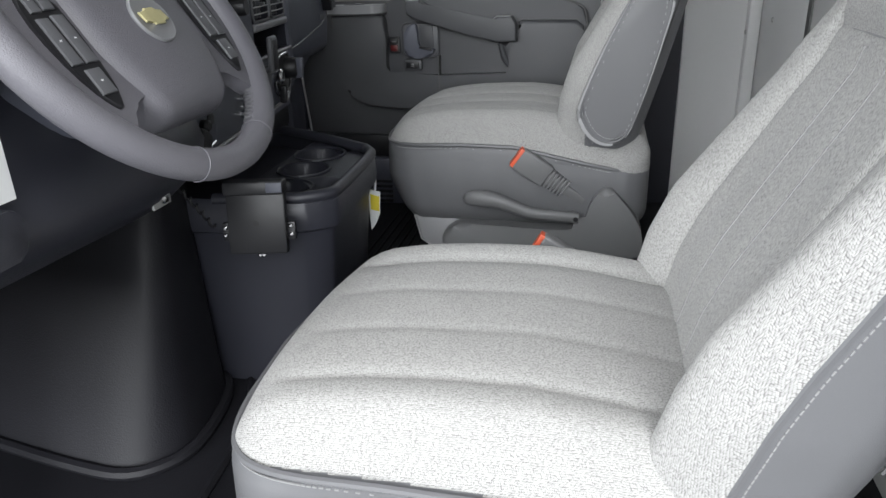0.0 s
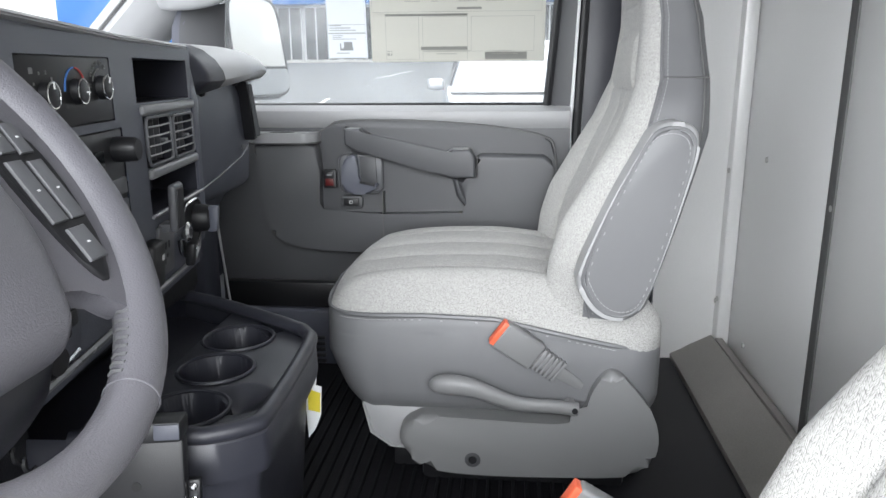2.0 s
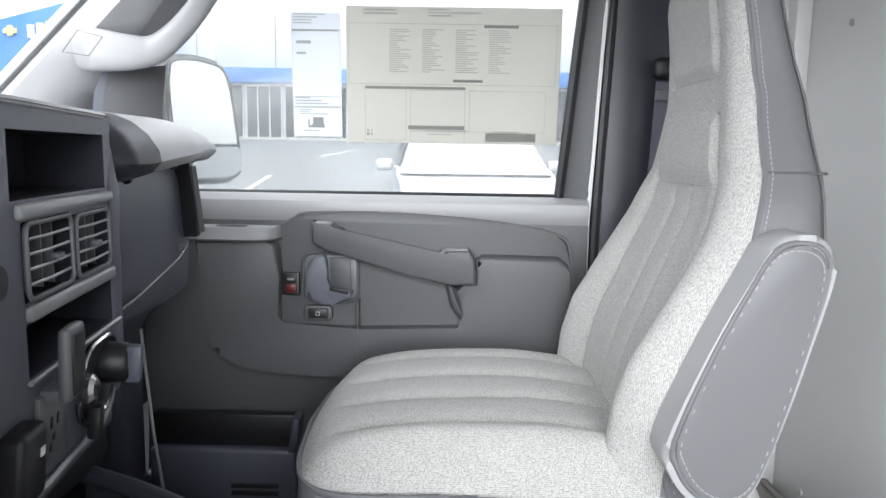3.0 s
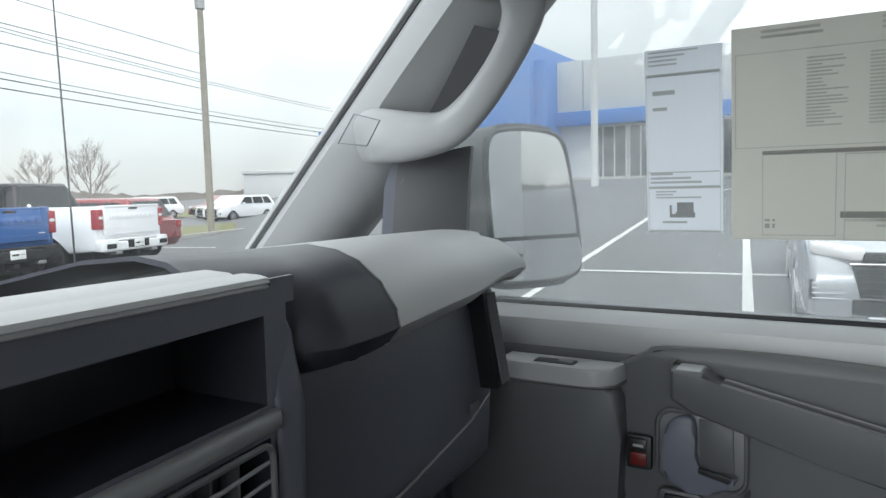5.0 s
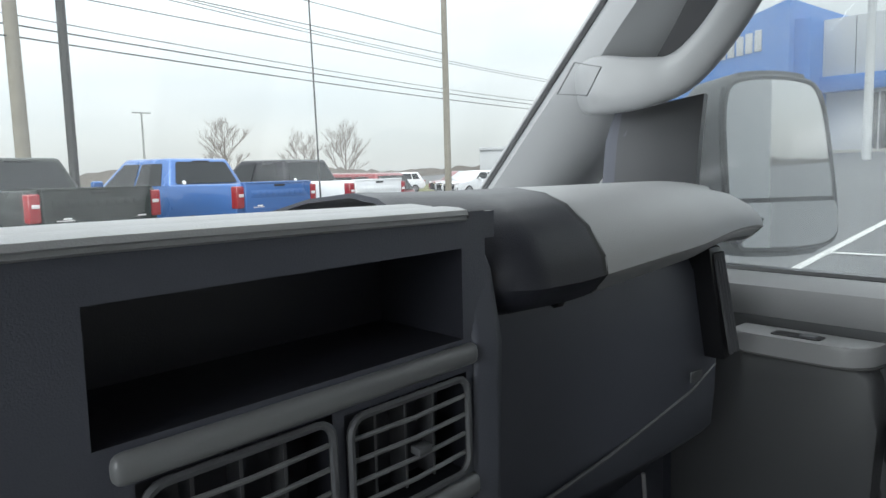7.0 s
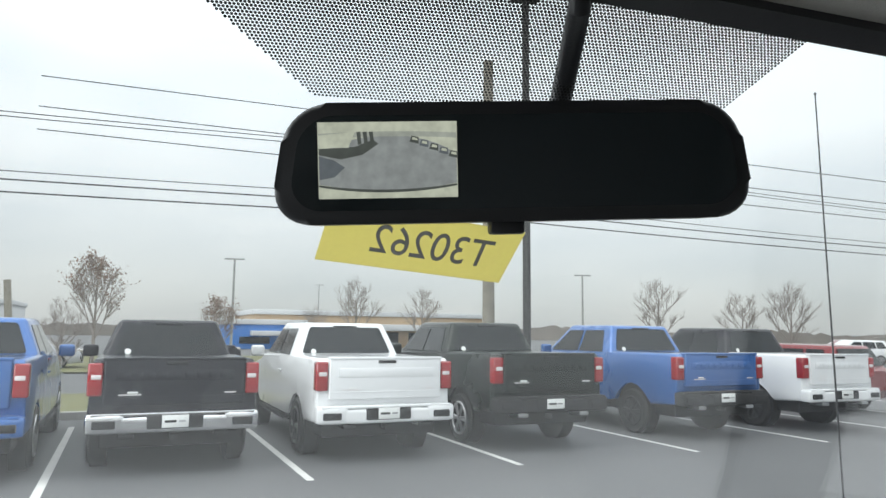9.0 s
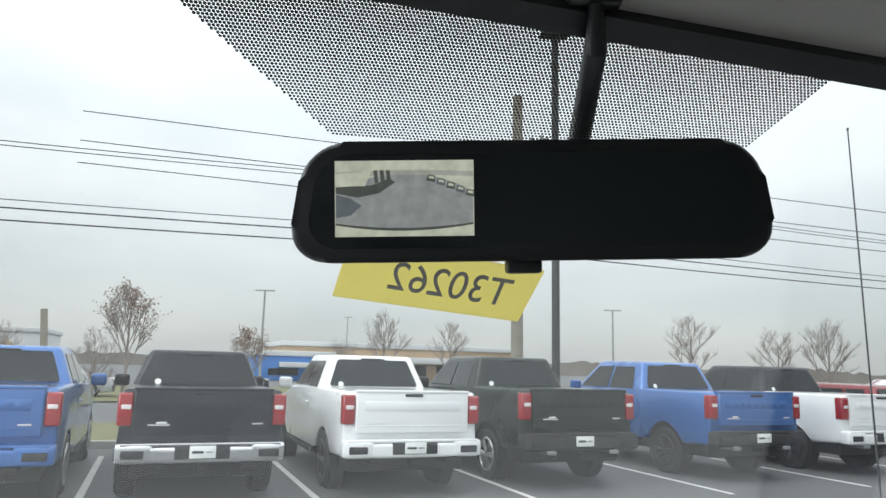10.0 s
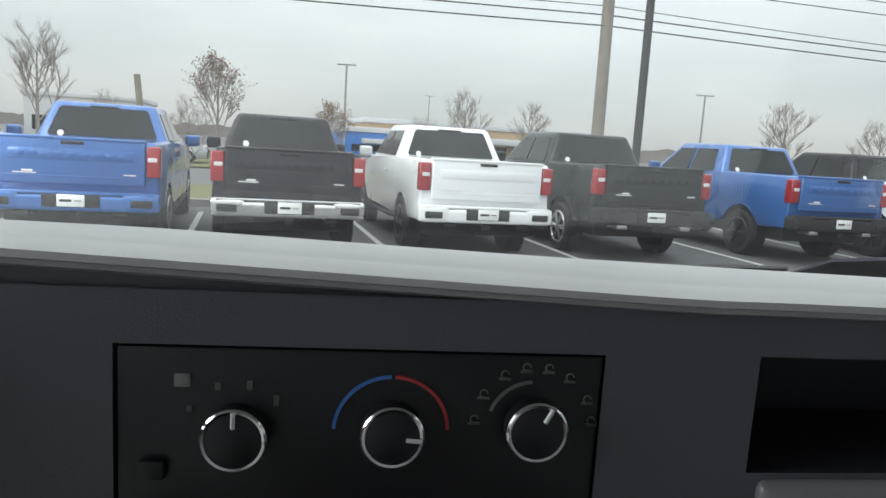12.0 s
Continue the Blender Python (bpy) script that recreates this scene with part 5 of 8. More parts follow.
# ---- engine cover console ----
def console():
    c = base("engine_cover_console", (-0.15, 1.0, 0.0), "charcoal plastic engine cover with three cup holders", "console")
    top = [(-0.315, 0.905), (-0.29, 0.868), (-0.25, 0.858), (-0.05, 0.868), (0.0, 0.885), (0.030, 0.918), (0.12, 1.06), (0.17, 1.16), (0.16, 1.20), (-0.34, 1.20), (-0.33, 1.0)]
    cups = [(-0.006, 0.990, 0.053), (-0.120, 0.978, 0.051), (-0.240, 0.965, 0.051)]
    scoops = [(0.046, 0.958, 0.030, 0.018), (-0.205, 0.915, 0.045, 0.022)]
    # tray surface: a fine grid that drops into the cups
    def tray_z(x, y):
        z = 0.352
        for cx, cy, r in cups:
            q = math.hypot(x - cx, y - cy)
            if q < r:
                return 0.352 - 0.078 * min(1, (r - q) / 0.005)
        for sx, sy, ra, deep in scoops:
            z -= deep * max(0.0, 1 - math.hypot(x - sx, y - sy) / ra)
        if y > 1.045:
            z -= 0.03 * min(1, (y - 1.045) / 0.02)
        return z
    def inside(x, y):
        k = False
        for (xa, ya), (xb, yb) in zip(top, top[1:] + top[:1]):
            if (ya > y) != (yb > y) and x < (xb - xa) * (y - ya) / (yb - ya) + xa:
                k = not k
        return k
    bm = bmesh.new()
    st = 0.003
    vs = {}
    nx, ny = int(0.56 / st), int(0.37 / st)
    for i in range(nx + 1):
        for j in range(ny + 1):
            x, y = -0.36 + i * st, 0.85 + j * st
            if inside(x, y):
                vs[i, j] = bm.verts.new((x, y, tray_z(x, y)))
    for (i, j) in list(vs):
        q = [(i, j), (i + 1, j), (i + 1, j + 1), (i, j + 1)]
        if all(k in vs for k in q):
            bm.faces.new([vs[k] for k in q])
    part("tray", bm, CONSOLE, c, "charcoal tray with round cup wells", angle=60)
    rimpts = smooth_path([(x, y, 0.362) for x, y in top[:8]], 5)
    part("tray_rim", tube([(-0.335, 1.05, 0.362)] + [(-0.33, 1.0, 0.362)] + list(rimpts), 0.0105, 10), CONSOLE, c)
    for n, (cx, cy, r) in enumerate(cups):
        part("cup_edge", tube([(cx + r * math.cos(t), cy + r * math.sin(t), 0.3535) for t in [2 * math.pi * k / 36 for k in range(36)]], 0.0026, 6, closed=True), CONSOLE, c)
    # body that flares below the rim and falls to the floor
    def wall(k, z):
        cx, cy = -0.10, 1.12
        out = []
        for p in [(-0.345, 1.20), (-0.335, 1.0)] + [(q.x, q.y) for q in smooth_path([(x, y, 0) for x, y in top[:8]], 4)]:
            out.append((cx + (p[0] - cx) * k, cy + (p[1] - cy) * k, z))
        return out
    rows = [wall(k, z) for k, z in ((1.0, 0.362), (1.03, 0.352), (1.035, 0.318), (1.025, 0.305), (0.985, 0.298), (0.96, 0.27), (0.93, 0.18), (0.89, 0.06), (0.875, -0.012))]
    part("body", sheet(rows), CONSOLE, c, "charcoal engine cover side")
    part("access_panel", sheet([[(x, y, z) for x, y in ((-0.20, 0.872 + 0.05 * (0.30 - z)), (-0.10, 0.872 + 0.06 * (0.30 - z)), (-0.02, 0.892 + 0.06 * (0.30 - z)))] for z in (0.285, 0.20, 0.10, 0.02)], thick=0.008, normal=(0, 1, 0)), CONSOLE, c)
    # left flank towards the pedals
    flank = []
    base_line = [(-0.300, 1.115), (-0.36, 1.075), (-0.47, 1.052), (-0.545, 1.062), (-0.595, 1.12), (-0.59, 1.23), (-0.56, 1.40), (-0.54, 1.52)]
    head_line = [(-0.335, 1.10), (-0.37, 1.09), (-0.41, 1.085), (-0.44, 1.09), (-0.455, 1.12), (-0.455, 1.23), (-0.44, 1.40), (-0.43, 1.52)]
    sb, sh = smooth_path([(x, y, 0) for x, y in base_line], 5), smooth_path([(x, y, 0) for x, y in head_line], 5)
    for t in np.linspace(0, 1, 9):
        flank.append([(b.x + (h.x - b.x) * t ** 0.85, b.y + (h.y - b.y) * t ** 0.85, -0.012 + 0.42 * t) for b, h in zip(sb, sh)])
    part("flank", sheet(flank), RUBBER, c, "black moulded mat over the engine hump")
    part("flank_lip", tube([(p.x - 0.004, p.y - 0.006, -0.006) for p in sb], 0.011, 8), RUBBER, c)
    # bracket box hanging on the driver side
    k = base("controller_bracket", (-0.37, 0.955, 0.345), "flat black plastic controller box on a bracket", "controller")
    o, e1, e2 = Vector((-0.385, 1.0, 0.288)), Vector((0.018, -0.09, 0.0)), Vector((0.012, 0.0, 0.112))
    ux, uz = e1.normalized(), e2.normalized()
    un = ux.cross(uz).normalized()
    if un.x > 0:
        un = -un
    def B(p):
        return o + ux * p.x + uz * p.z + un * p.y
    part("case", box(0, 0.094, -0.004, 0.016, 0, 0.100, 0.003, warp=B), BLACK, k)
    part("head", box(-0.002, 0.094, -0.012, 0.022, 0.098, 0.120, 0.004, warp=B), BLACK, k)
    part("label_patch", box(0.068, 0.093, 0.020, 0.0235, 0.102, 0.118, 0.001, warp=B), DASH, k)
    part("hole", lathe([(0.005, 0), (0.005, 0.001)], B(Vector((0.047, 0.0158, 0.052))), un, 12), FRIT, k)
    for x, z in ((-0.007, 0.03), (-0.007, 0.042), (0.100, 0.03), (0.100, 0.044), (0.047, -0.004), (0.053, -0.004)):
        part("screw", lathe([(0.0042, -0.002), (0.004, 0.003), (0.002, 0.0045)], B(Vector((x, 0.004, z))), un, 8), CHROME, k)
    for x in (-0.012, 0.094):
        part("ear", box(x, x + 0.012, -0.006, 0.004, 0.02, 0.05, 0.001, warp=B), BLACK, k)
    t = base("hanging_tag", (0.02, 0.885, 0.25), "white and yellow paper tag on a string", "tag")
    part("string", tube(smooth_path([(0.035, 0.90, 0.318), (0.030, 0.886, 0.305), (0.022, 0.882, 0.285), (0.016, 0.882, 0.268)], 4), 0.0028, 5), WHITE, t)
    part("card", sheet([[(0.018, 0.897, 0.272), (0.014, 0.870, 0.268)], [(0.014, 0.897, 0.225), (0.010, 0.872, 0.222)], [(0.008, 0.893, 0.182), (0.004, 0.880, 0.200)]], thick=0.0008, normal=(1, 0, 0)), WHITE, t)
    part("print", sheet([[(0.0165, 0.893, 0.262), (0.0125, 0.872, 0.258)], [(0.0135, 0.893, 0.228), (0.0095, 0.873, 0.226)]], thick=0.0006, normal=(-1, 0, 0)), YTAG, t)


# ---- passenger door, pillars, side glass ----
def side_glass(y, z):
    return Vector((0.862 - 0.10 * (z - 0.66), y, z))


def passenger_door():
    d = base("door_1", (0.82, 0.9, 0.0), "grey moulded passenger door panel with a pull handle", "door", kind="structure")
    part("door_skin", box(0.885, 0.93, 0.42, 1.42, -0.25, 0.66, 0.01), VAN_BODY, d)
    def face(y, z):
        x = 0.815 - 0.06 * max(0, (0.10 - z) / 0.25)
        return (x + 0.045 * max(0, (z - 0.60) / 0.06) ** 2 * (z > 0.60), y, z)
    zs = [-0.14, -0.05, 0.05, 0.15, 0.25, 0.35, 0.45, 0.55, 0.60, 0.62, 0.64, 0.655, 0.662]
    part("inner_panel", sheet([[face(y, z) for y in np.linspace(0.435, 1.36, 16)] for z in zs], thick=0.06, normal=(1, 0, 0)), DOORP, d)
    part("sill_cap", sheet([[(x, y, z) for y in np.linspace(0.436, 1.34, 14)] for x, z in ((0.812, 0.616), (0.806, 0.634), (0.810, 0.650), (0.826, 0.661), (0.868, 0.664))], thick=0.01, normal=(0.5, 0, -0.8)), DOORP_LIT, d, "window sill in paler, lit grey")
    # trim field with a flowing upper edge, and the thicker lower moulding round the handle's hollow
    top = [(1.232, 0.580), (1.10, 0.588), (1.062, 0.600), (1.035, 0.614), (1.01, 0.624), (0.874, 0.627), (0.739, 0.621), (0.605, 0.609), (0.505, 0.589), (0.476, 0.559)]
    low = [(0.468, 0.46), (0.472, 0.38), (0.486, 0.318), (0.52, 0.292), (0.75, 0.286), (0.98, 0.286), (1.12, 0.297), (1.185, 0.320), (1.212, 0.355), (1.226, 0.43), (1.231, 0.51)]
    field = [(p.x, p.y) for p in smooth_path([(y, z, 0) for y, z in top + low], 3, True)]
    part("trim_field", prism(field, "x", 0.797, 0.822, 0.005, 3), DOORP, d, "raised grey door trim field")
    part("trim_groove", tube([(0.7985, 0.85 + (y - 0.85) * 1.006, 0.45 + (z - 0.45) * 1.01) for y, z in field], 0.0032, 5, closed=True), SEAM, d)
    outer = smooth_path([(y, z, 0) for y, z in [(0.480, 0.532), (0.474, 0.46), (0.478, 0.38), (0.492, 0.324), (0.525, 0.300), (0.75, 0.293), (0.98, 0.293), (1.12, 0.304), (1.178, 0.326), (1.206, 0.36), (1.220, 0.43), (1.225, 0.51), (1.226, 0.572)]], 4)
    inner = [(1.10, 0.574), (1.072, 0.570), (1.064, 0.556), (1.062, 0.50), (1.066, 0.420), (1.070, 0.398), (1.05, 0.392), (0.90, 0.394), (0.70, 0.400), (0.680, 0.404), (0.690, 0.425), (0.706, 0.455), (0.716, 0.487), (0.668, 0.490), (0.666, 0.540), (0.655, 0.549), (0.50, 0.547)]
    part("lower_moulding", prism([(p.x, p.y) for p in outer] + inner, "x", 0.764, 0.800, 0.012, 5), DOORP, d, "thick moulded lower part of the door trim")
    part("hollow_end", prism([(0.668, 0.392), (0.684, 0.398), (0.716, 0.440), (0.728, 0.490), (0.664, 0.492)], "x", 0.772, 0.800, 0.012, 4), DOORP, d)
    part("trim_split", box(0.7625, 0.799, 0.9018, 0.9042, 0.293, 0.450, 0), SEAM, d)
    # pull handle: a flat bar that drops towards its boxed rear end
    bar = [(0.992, 0.611), (0.952, 0.611), (0.934, 0.593), (0.740, 0.551), (0.724, 0.561), (0.680, 0.562), (0.668, 0.541), (0.667, 0.492), (0.722, 0.491), (0.80, 0.512), (0.967, 0.557), (0.992, 0.572)]
    h = part("pull_handle", prism(bar, "x", 0.742, 0.778, 0.006, 4), DOORP, d, "grey pull handle")
    # The handle is one grey; its lit top is put into the colour
    part("handle_top", prism([(0.986, 0.6115), (0.956, 0.6115), (0.938, 0.594), (0.742, 0.5515), (0.7255, 0.5625), (0.684, 0.5635), (0.684, 0.556), (0.73, 0.546), (0.94, 0.586), (0.986, 0.604)], "x", 0.746, 0.785, 0.003, 2), DOORP_LIT, h, "handle top coloured paler as if lit")
    part("handle_gap", box(0.768, 0.792, 0.9935, 0.9965, 0.568, 0.614, 0), SEAM, h)
    part("handle_gap", box(0.764, 0.789, 0.6625, 0.6650, 0.490, 0.543, 0), SEAM, h)
    # door lever in its cup
    cup = rounded(0.906, 1.018, 0.446, 0.545, 0.020, 5)
    lv = part("lever_cup", prism(cup, "x", 0.7865, 0.792, 0.001, 2), BEZEL, d, "shallow dark lever cup")
    part("cup_rim", tube([(0.786, y, z) for y, z in cup], 0.0032, 6, closed=True), DOORP, lv)
    part("cup_back", prism([(0.920, 0.470), (0.962, 0.474), (0.964, 0.538), (0.922, 0.538)], "x", 0.783, 0.788, 0.002), DOORP, lv)
    lever = smooth_path([(1.006, 0.516, 0), (0.996, 0.536, 0), (0.975, 0.544, 0), (0.966, 0.530, 0), (0.966, 0.478, 0), (0.955, 0.470, 0), (0.918, 0.472, 0), (0.918, 0.463, 0), (0.938, 0.447, 0), (0.975, 0.443, 0), (0.998, 0.450, 0), (1.007, 0.47, 0)], 3, True)
    part("lever", prism([(p.x, p.y) for p in lever], "x", 0.768, 0.787, 0.006, 3), DASH, lv, "dark door lever")
    part("lever_slot", prism([(0.920, 0.473), (0.962, 0.479), (0.962, 0.472), (0.925, 0.464)], "x", 0.7665, 0.772, 0.001), BLACK, lv)
    part("lock_bezel", prism(rounded(1.025, 1.059, 0.458, 0.505, 0.004, 3), "x", 0.781, 0.792, 0.002), BLACK, d)
    part("lock_button", box(0.777, 0.785, 1.031, 1.053, 0.464, 0.482, 0.002), RED, d, "dark red lock button")
    part("lock_button", box(0.778, 0.785, 1.031, 1.053, 0.484, 0.501, 0.002), BLACK, d)
    part("lock_mark", box(0.7772, 0.779, 1.035, 1.049, 0.490, 0.494, 0), PRINT, d)
    part("window_bezel", prism(rounded(0.958, 1.016, 0.406, 0.438, 0.009, 4), "x", 0.779, 0.793, 0.003), DOORP, d)
    part("window_switch", box(0.774, 0.784, 0.967, 1.007, 0.412, 0.433, 0.003), BLACK, d)
    part("switch_mark", tube([(0.7735, 0.987 + 0.005 * math.cos(a), 0.4225 + 0.005 * math.sin(a)) for a in [math.pi / 4 + math.pi / 2 * k for k in range(4)]], 0.0009, 4, closed=True), WHITE, d)
    # ledge with a slot ahead of the handle
    ledge = smooth_path([(1.238, 0.752, 0), (1.215, 0.740, 0), (1.11, 0.738, 0), (1.082, 0.746, 0), (1.068, 0.766, 0), (1.064, 0.80, 0)], 4)
    part("ledge", prism([(p.y, p.x) for p in ledge] + [(0.80, 1.24)], "z", 0.574, 0.600, 0.005, 3), DOORP_LIT, d, "ledge in pale, lit grey")
    part("ledge_rim", tube([(p.y + 0.001, p.x, 0.5745) for p in ledge], 0.0022, 5), SEAM, d)
    part("ledge_slot", prism(rounded(0.752, 0.776, 1.125, 1.184, 0.003, 2), "z", 0.598, 0.6012), BLACK, d)
    part("ledge_tab", box(0.756, 0.770, 1.130, 1.150, 0.599, 0.604, 0.002), BEZEL, d)
    # lower pocket and louvred speaker
    part("map_pocket", box(0.752, 0.80, 1.03, 1.335, -0.02, 0.136, 0.008, 3), DASH, d, "dark moulded map pocket")
    # Black block puts the shade in the pocket's mouth into the colour
    part("pocket_shade", box(0.772, 0.80, 1.03, 1.335, 0.136, 0.205, 0.004), BLACK, d)
    part("pocket_end", prism([(1.03, 0.130), (1.048, 0.130), (1.036, 0.206), (1.022, 0.206)], "x", 0.752, 0.80, 0.004, 2), DASH, d)
    for i in range(11):
        part("louvre", box(0.746, 0.80, 1.065, 1.165, 0.055 - i * 0.0165, 0.064 - i * 0.0165, 0.002), BLACK, d)
    part("lower_kick", box(0.765, 0.82, 0.55, 1.36, -0.14, 0.07, 0.01), DASH, d)
    part("kick_trim", tube([(0.63, 1.287, 0.42), (0.63, 1.27, 0.216), (0.64, 1.26, 0.10)], 0.0028, 6), DASH_TOP, d)
    part("kick_panel", box(0.70, 0.80, 1.36, 1.54, -0.05, 0.55, 0.01), DASH, d)
    # frame round the glass
    part("frame_rear", sheet([[(0.858, 0.488, 0.655), (0.840, 0.462, 0.655), (0.835, 0.437, 0.655)], [(0.812, 0.448, 1.25), (0.795, 0.425, 1.25), (0.79, 0.402, 1.25)]], thick=0.05, normal=(1, 0, 0)), DOORP, d)
    part("seal_rear", tube([(0.853, 0.494, 0.655), (0.803, 0.448, 1.26)], 0.010, 8), BLACK, d)
    part("seal_low", tube([(0.860, 0.49, 0.664), (0.860, 1.35, 0.662)], 0.006, 6), BLACK, d)
    part("frame_top", box(0.79, 0.86, 0.40, 1.12, 1.24, 1.30, 0.012), DOORP, d)


def side_window():
    w = base("window_2", (0.85, 0.9, 0.9), "clear passenger side window with paper stickers", "window", kind="structure")
    g = part("pane", sheet([[side_glass(y + 0.008, z) + Vector((0.004, 0, 0)) for y in (0.46, 0.8, 1.1, 1.45)] for z in (0.655, 0.9, 1.27)], thick=0.004, normal=(1, 0, 0.1)), SIDE_GLASS, w)
    g.visible_shadow = False


def sticker(name, y0, y1, z0, z1, mat, label, marks):
    """Paper on the inside of the glass; the marks run in fractions of its width and height, from its rear lower corner."""
    s = base(name, side_glass((y0 + y1) / 2, (z0 + z1) / 2), label, "label", group="window stickers")
    def at(u, v, k):
        return side_glass(y0 + (y1 - y0) * u, z0 + (z1 - z0) * v) - Vector((k, 0, 0.1 * k))
    part("paper", sheet([[at(u, v, 0.0005) for u in (0, 0.5, 1)] for v in (0, 0.5, 1)], thick=0.0008, normal=(-1, 0, -0.1)), mat, s, flat=True)
    for n, boxes, m in marks:
        bm = bmesh.new()
        for u0, u1, v0, v1 in boxes:
            b = sheet([[at(u0, v0, 0.0016), at(u1, v0, 0.0016)], [at(u0, v1, 0.0016), at(u1, v1, 0.0016)]])
            put(b, bm)
        ob = part(n, bm, m, s, flat=True)
        if len(boxes) > 4:
            ob["kind"] = "stuff"


def stickers():
    random.seed(5)
    def lines(u0, u1, v0, v1, n, h, fill=0.8):
        return [(u1 - (u1 - u0) * random.uniform(0.35, 1) * fill, u1, v1 - (v1 - v0) * (i + h) / n, v1 - (v1 - v0) * i / n) for i in range(n)]
    def frame_of(u0, u1, v0, v1, w=0.004):
        return [(u0, u1, v0, v0 + w), (u0, u1, v1 - w, v1), (u0, u0 + w * 0.6, v0, v1), (u1 - w * 0.6, u1, v0, v1)]
    text = []
    for k in range(4):
        text += lines(0.20 + k * 0.155, 0.335 + k * 0.155, 0.52, 0.84, 20, 0.42)
    text += lines(0.70, 0.92, 0.93, 0.98, 2, 0.5) + lines(0.30, 0.62, 0.92, 0.985, 3, 0.45)
    text += lines(0.05, 0.30, 0.05, 0.10, 2, 0.4) + lines(0.36, 0.62, 0.05, 0.10, 2, 0.4)
    frames = frame_of(0.02, 0.99, 0.44, 0.88) + frame_of(0.06, 0.42, 0.09, 0.40) + frame_of(0.44, 0.70, 0.09, 0.40) + frame_of(0.72, 0.915, 0.02, 0.42) + frame_of(0.44, 0.70, 0.0, 0.10)
    bands = [(0.44, 0.915, 0.405, 0.425), (0.44, 0.71, 0.105, 0.135), (0.10, 0.34, 0.02, 0.085), (0.20, 0.36, 0.855, 0.875), (0.36, 0.50, 0.46, 0.48)]
    code = [(0.880 + 0.007 * i, 0.8865 + 0.007 * i, 0.045 + 0.011 * j, 0.055 + 0.011 * j) for i in range(5) for j in range(5) if (i * 3 + j * 5 + i * j) % 3]
    sticker("price_sheet", 0.503, 0.936, 0.771, 1.040, PAPER, "large cream price sheet with fine grey print", [("fine_print", text, PALE_PRINT), ("ruled_frame", frames, PALE_PRINT), ("heading_band", bands, MID_PRINT), ("code_block", code, MID_PRINT)])
    text = lines(0.1, 0.95, 0.90, 0.99, 4, 0.4) + lines(0.1, 0.9, 0.74, 0.78, 1, 0.6) + lines(0.3, 0.9, 0.66, 0.69, 1, 0.6) + lines(0.1, 0.95, 0.26, 0.33, 3, 0.5) + lines(0.12, 0.88, 0.18, 0.23, 3, 0.5) + lines(0.2, 0.8, 0.04, 0.06, 1, 0.6)
    frames = frame_of(0.03, 0.98, 0.0, 0.25, 0.008) + frame_of(0.03, 0.98, 0.25, 0.86, 0.006) + [(0.03, 0.98, 0.33, 0.336), (0.03, 0.98, 0.855, 0.87)]
    icon = [(0.36, 0.62, 0.08, 0.11), (0.38, 0.60, 0.11, 0.165), (0.62, 0.70, 0.08, 0.10), (0.67, 0.70, 0.10, 0.15)]
    sticker("dealer_addendum", 0.947, 1.047, 0.780, 1.026, PAPER_W, "narrow bluish-white addendum sheet with a fuel pump icon", [("fine_print", text, PALE_PRINT), ("ruled_frame", frames, PALE_PRINT), ("pump_icon", icon, MID_PRINT)])


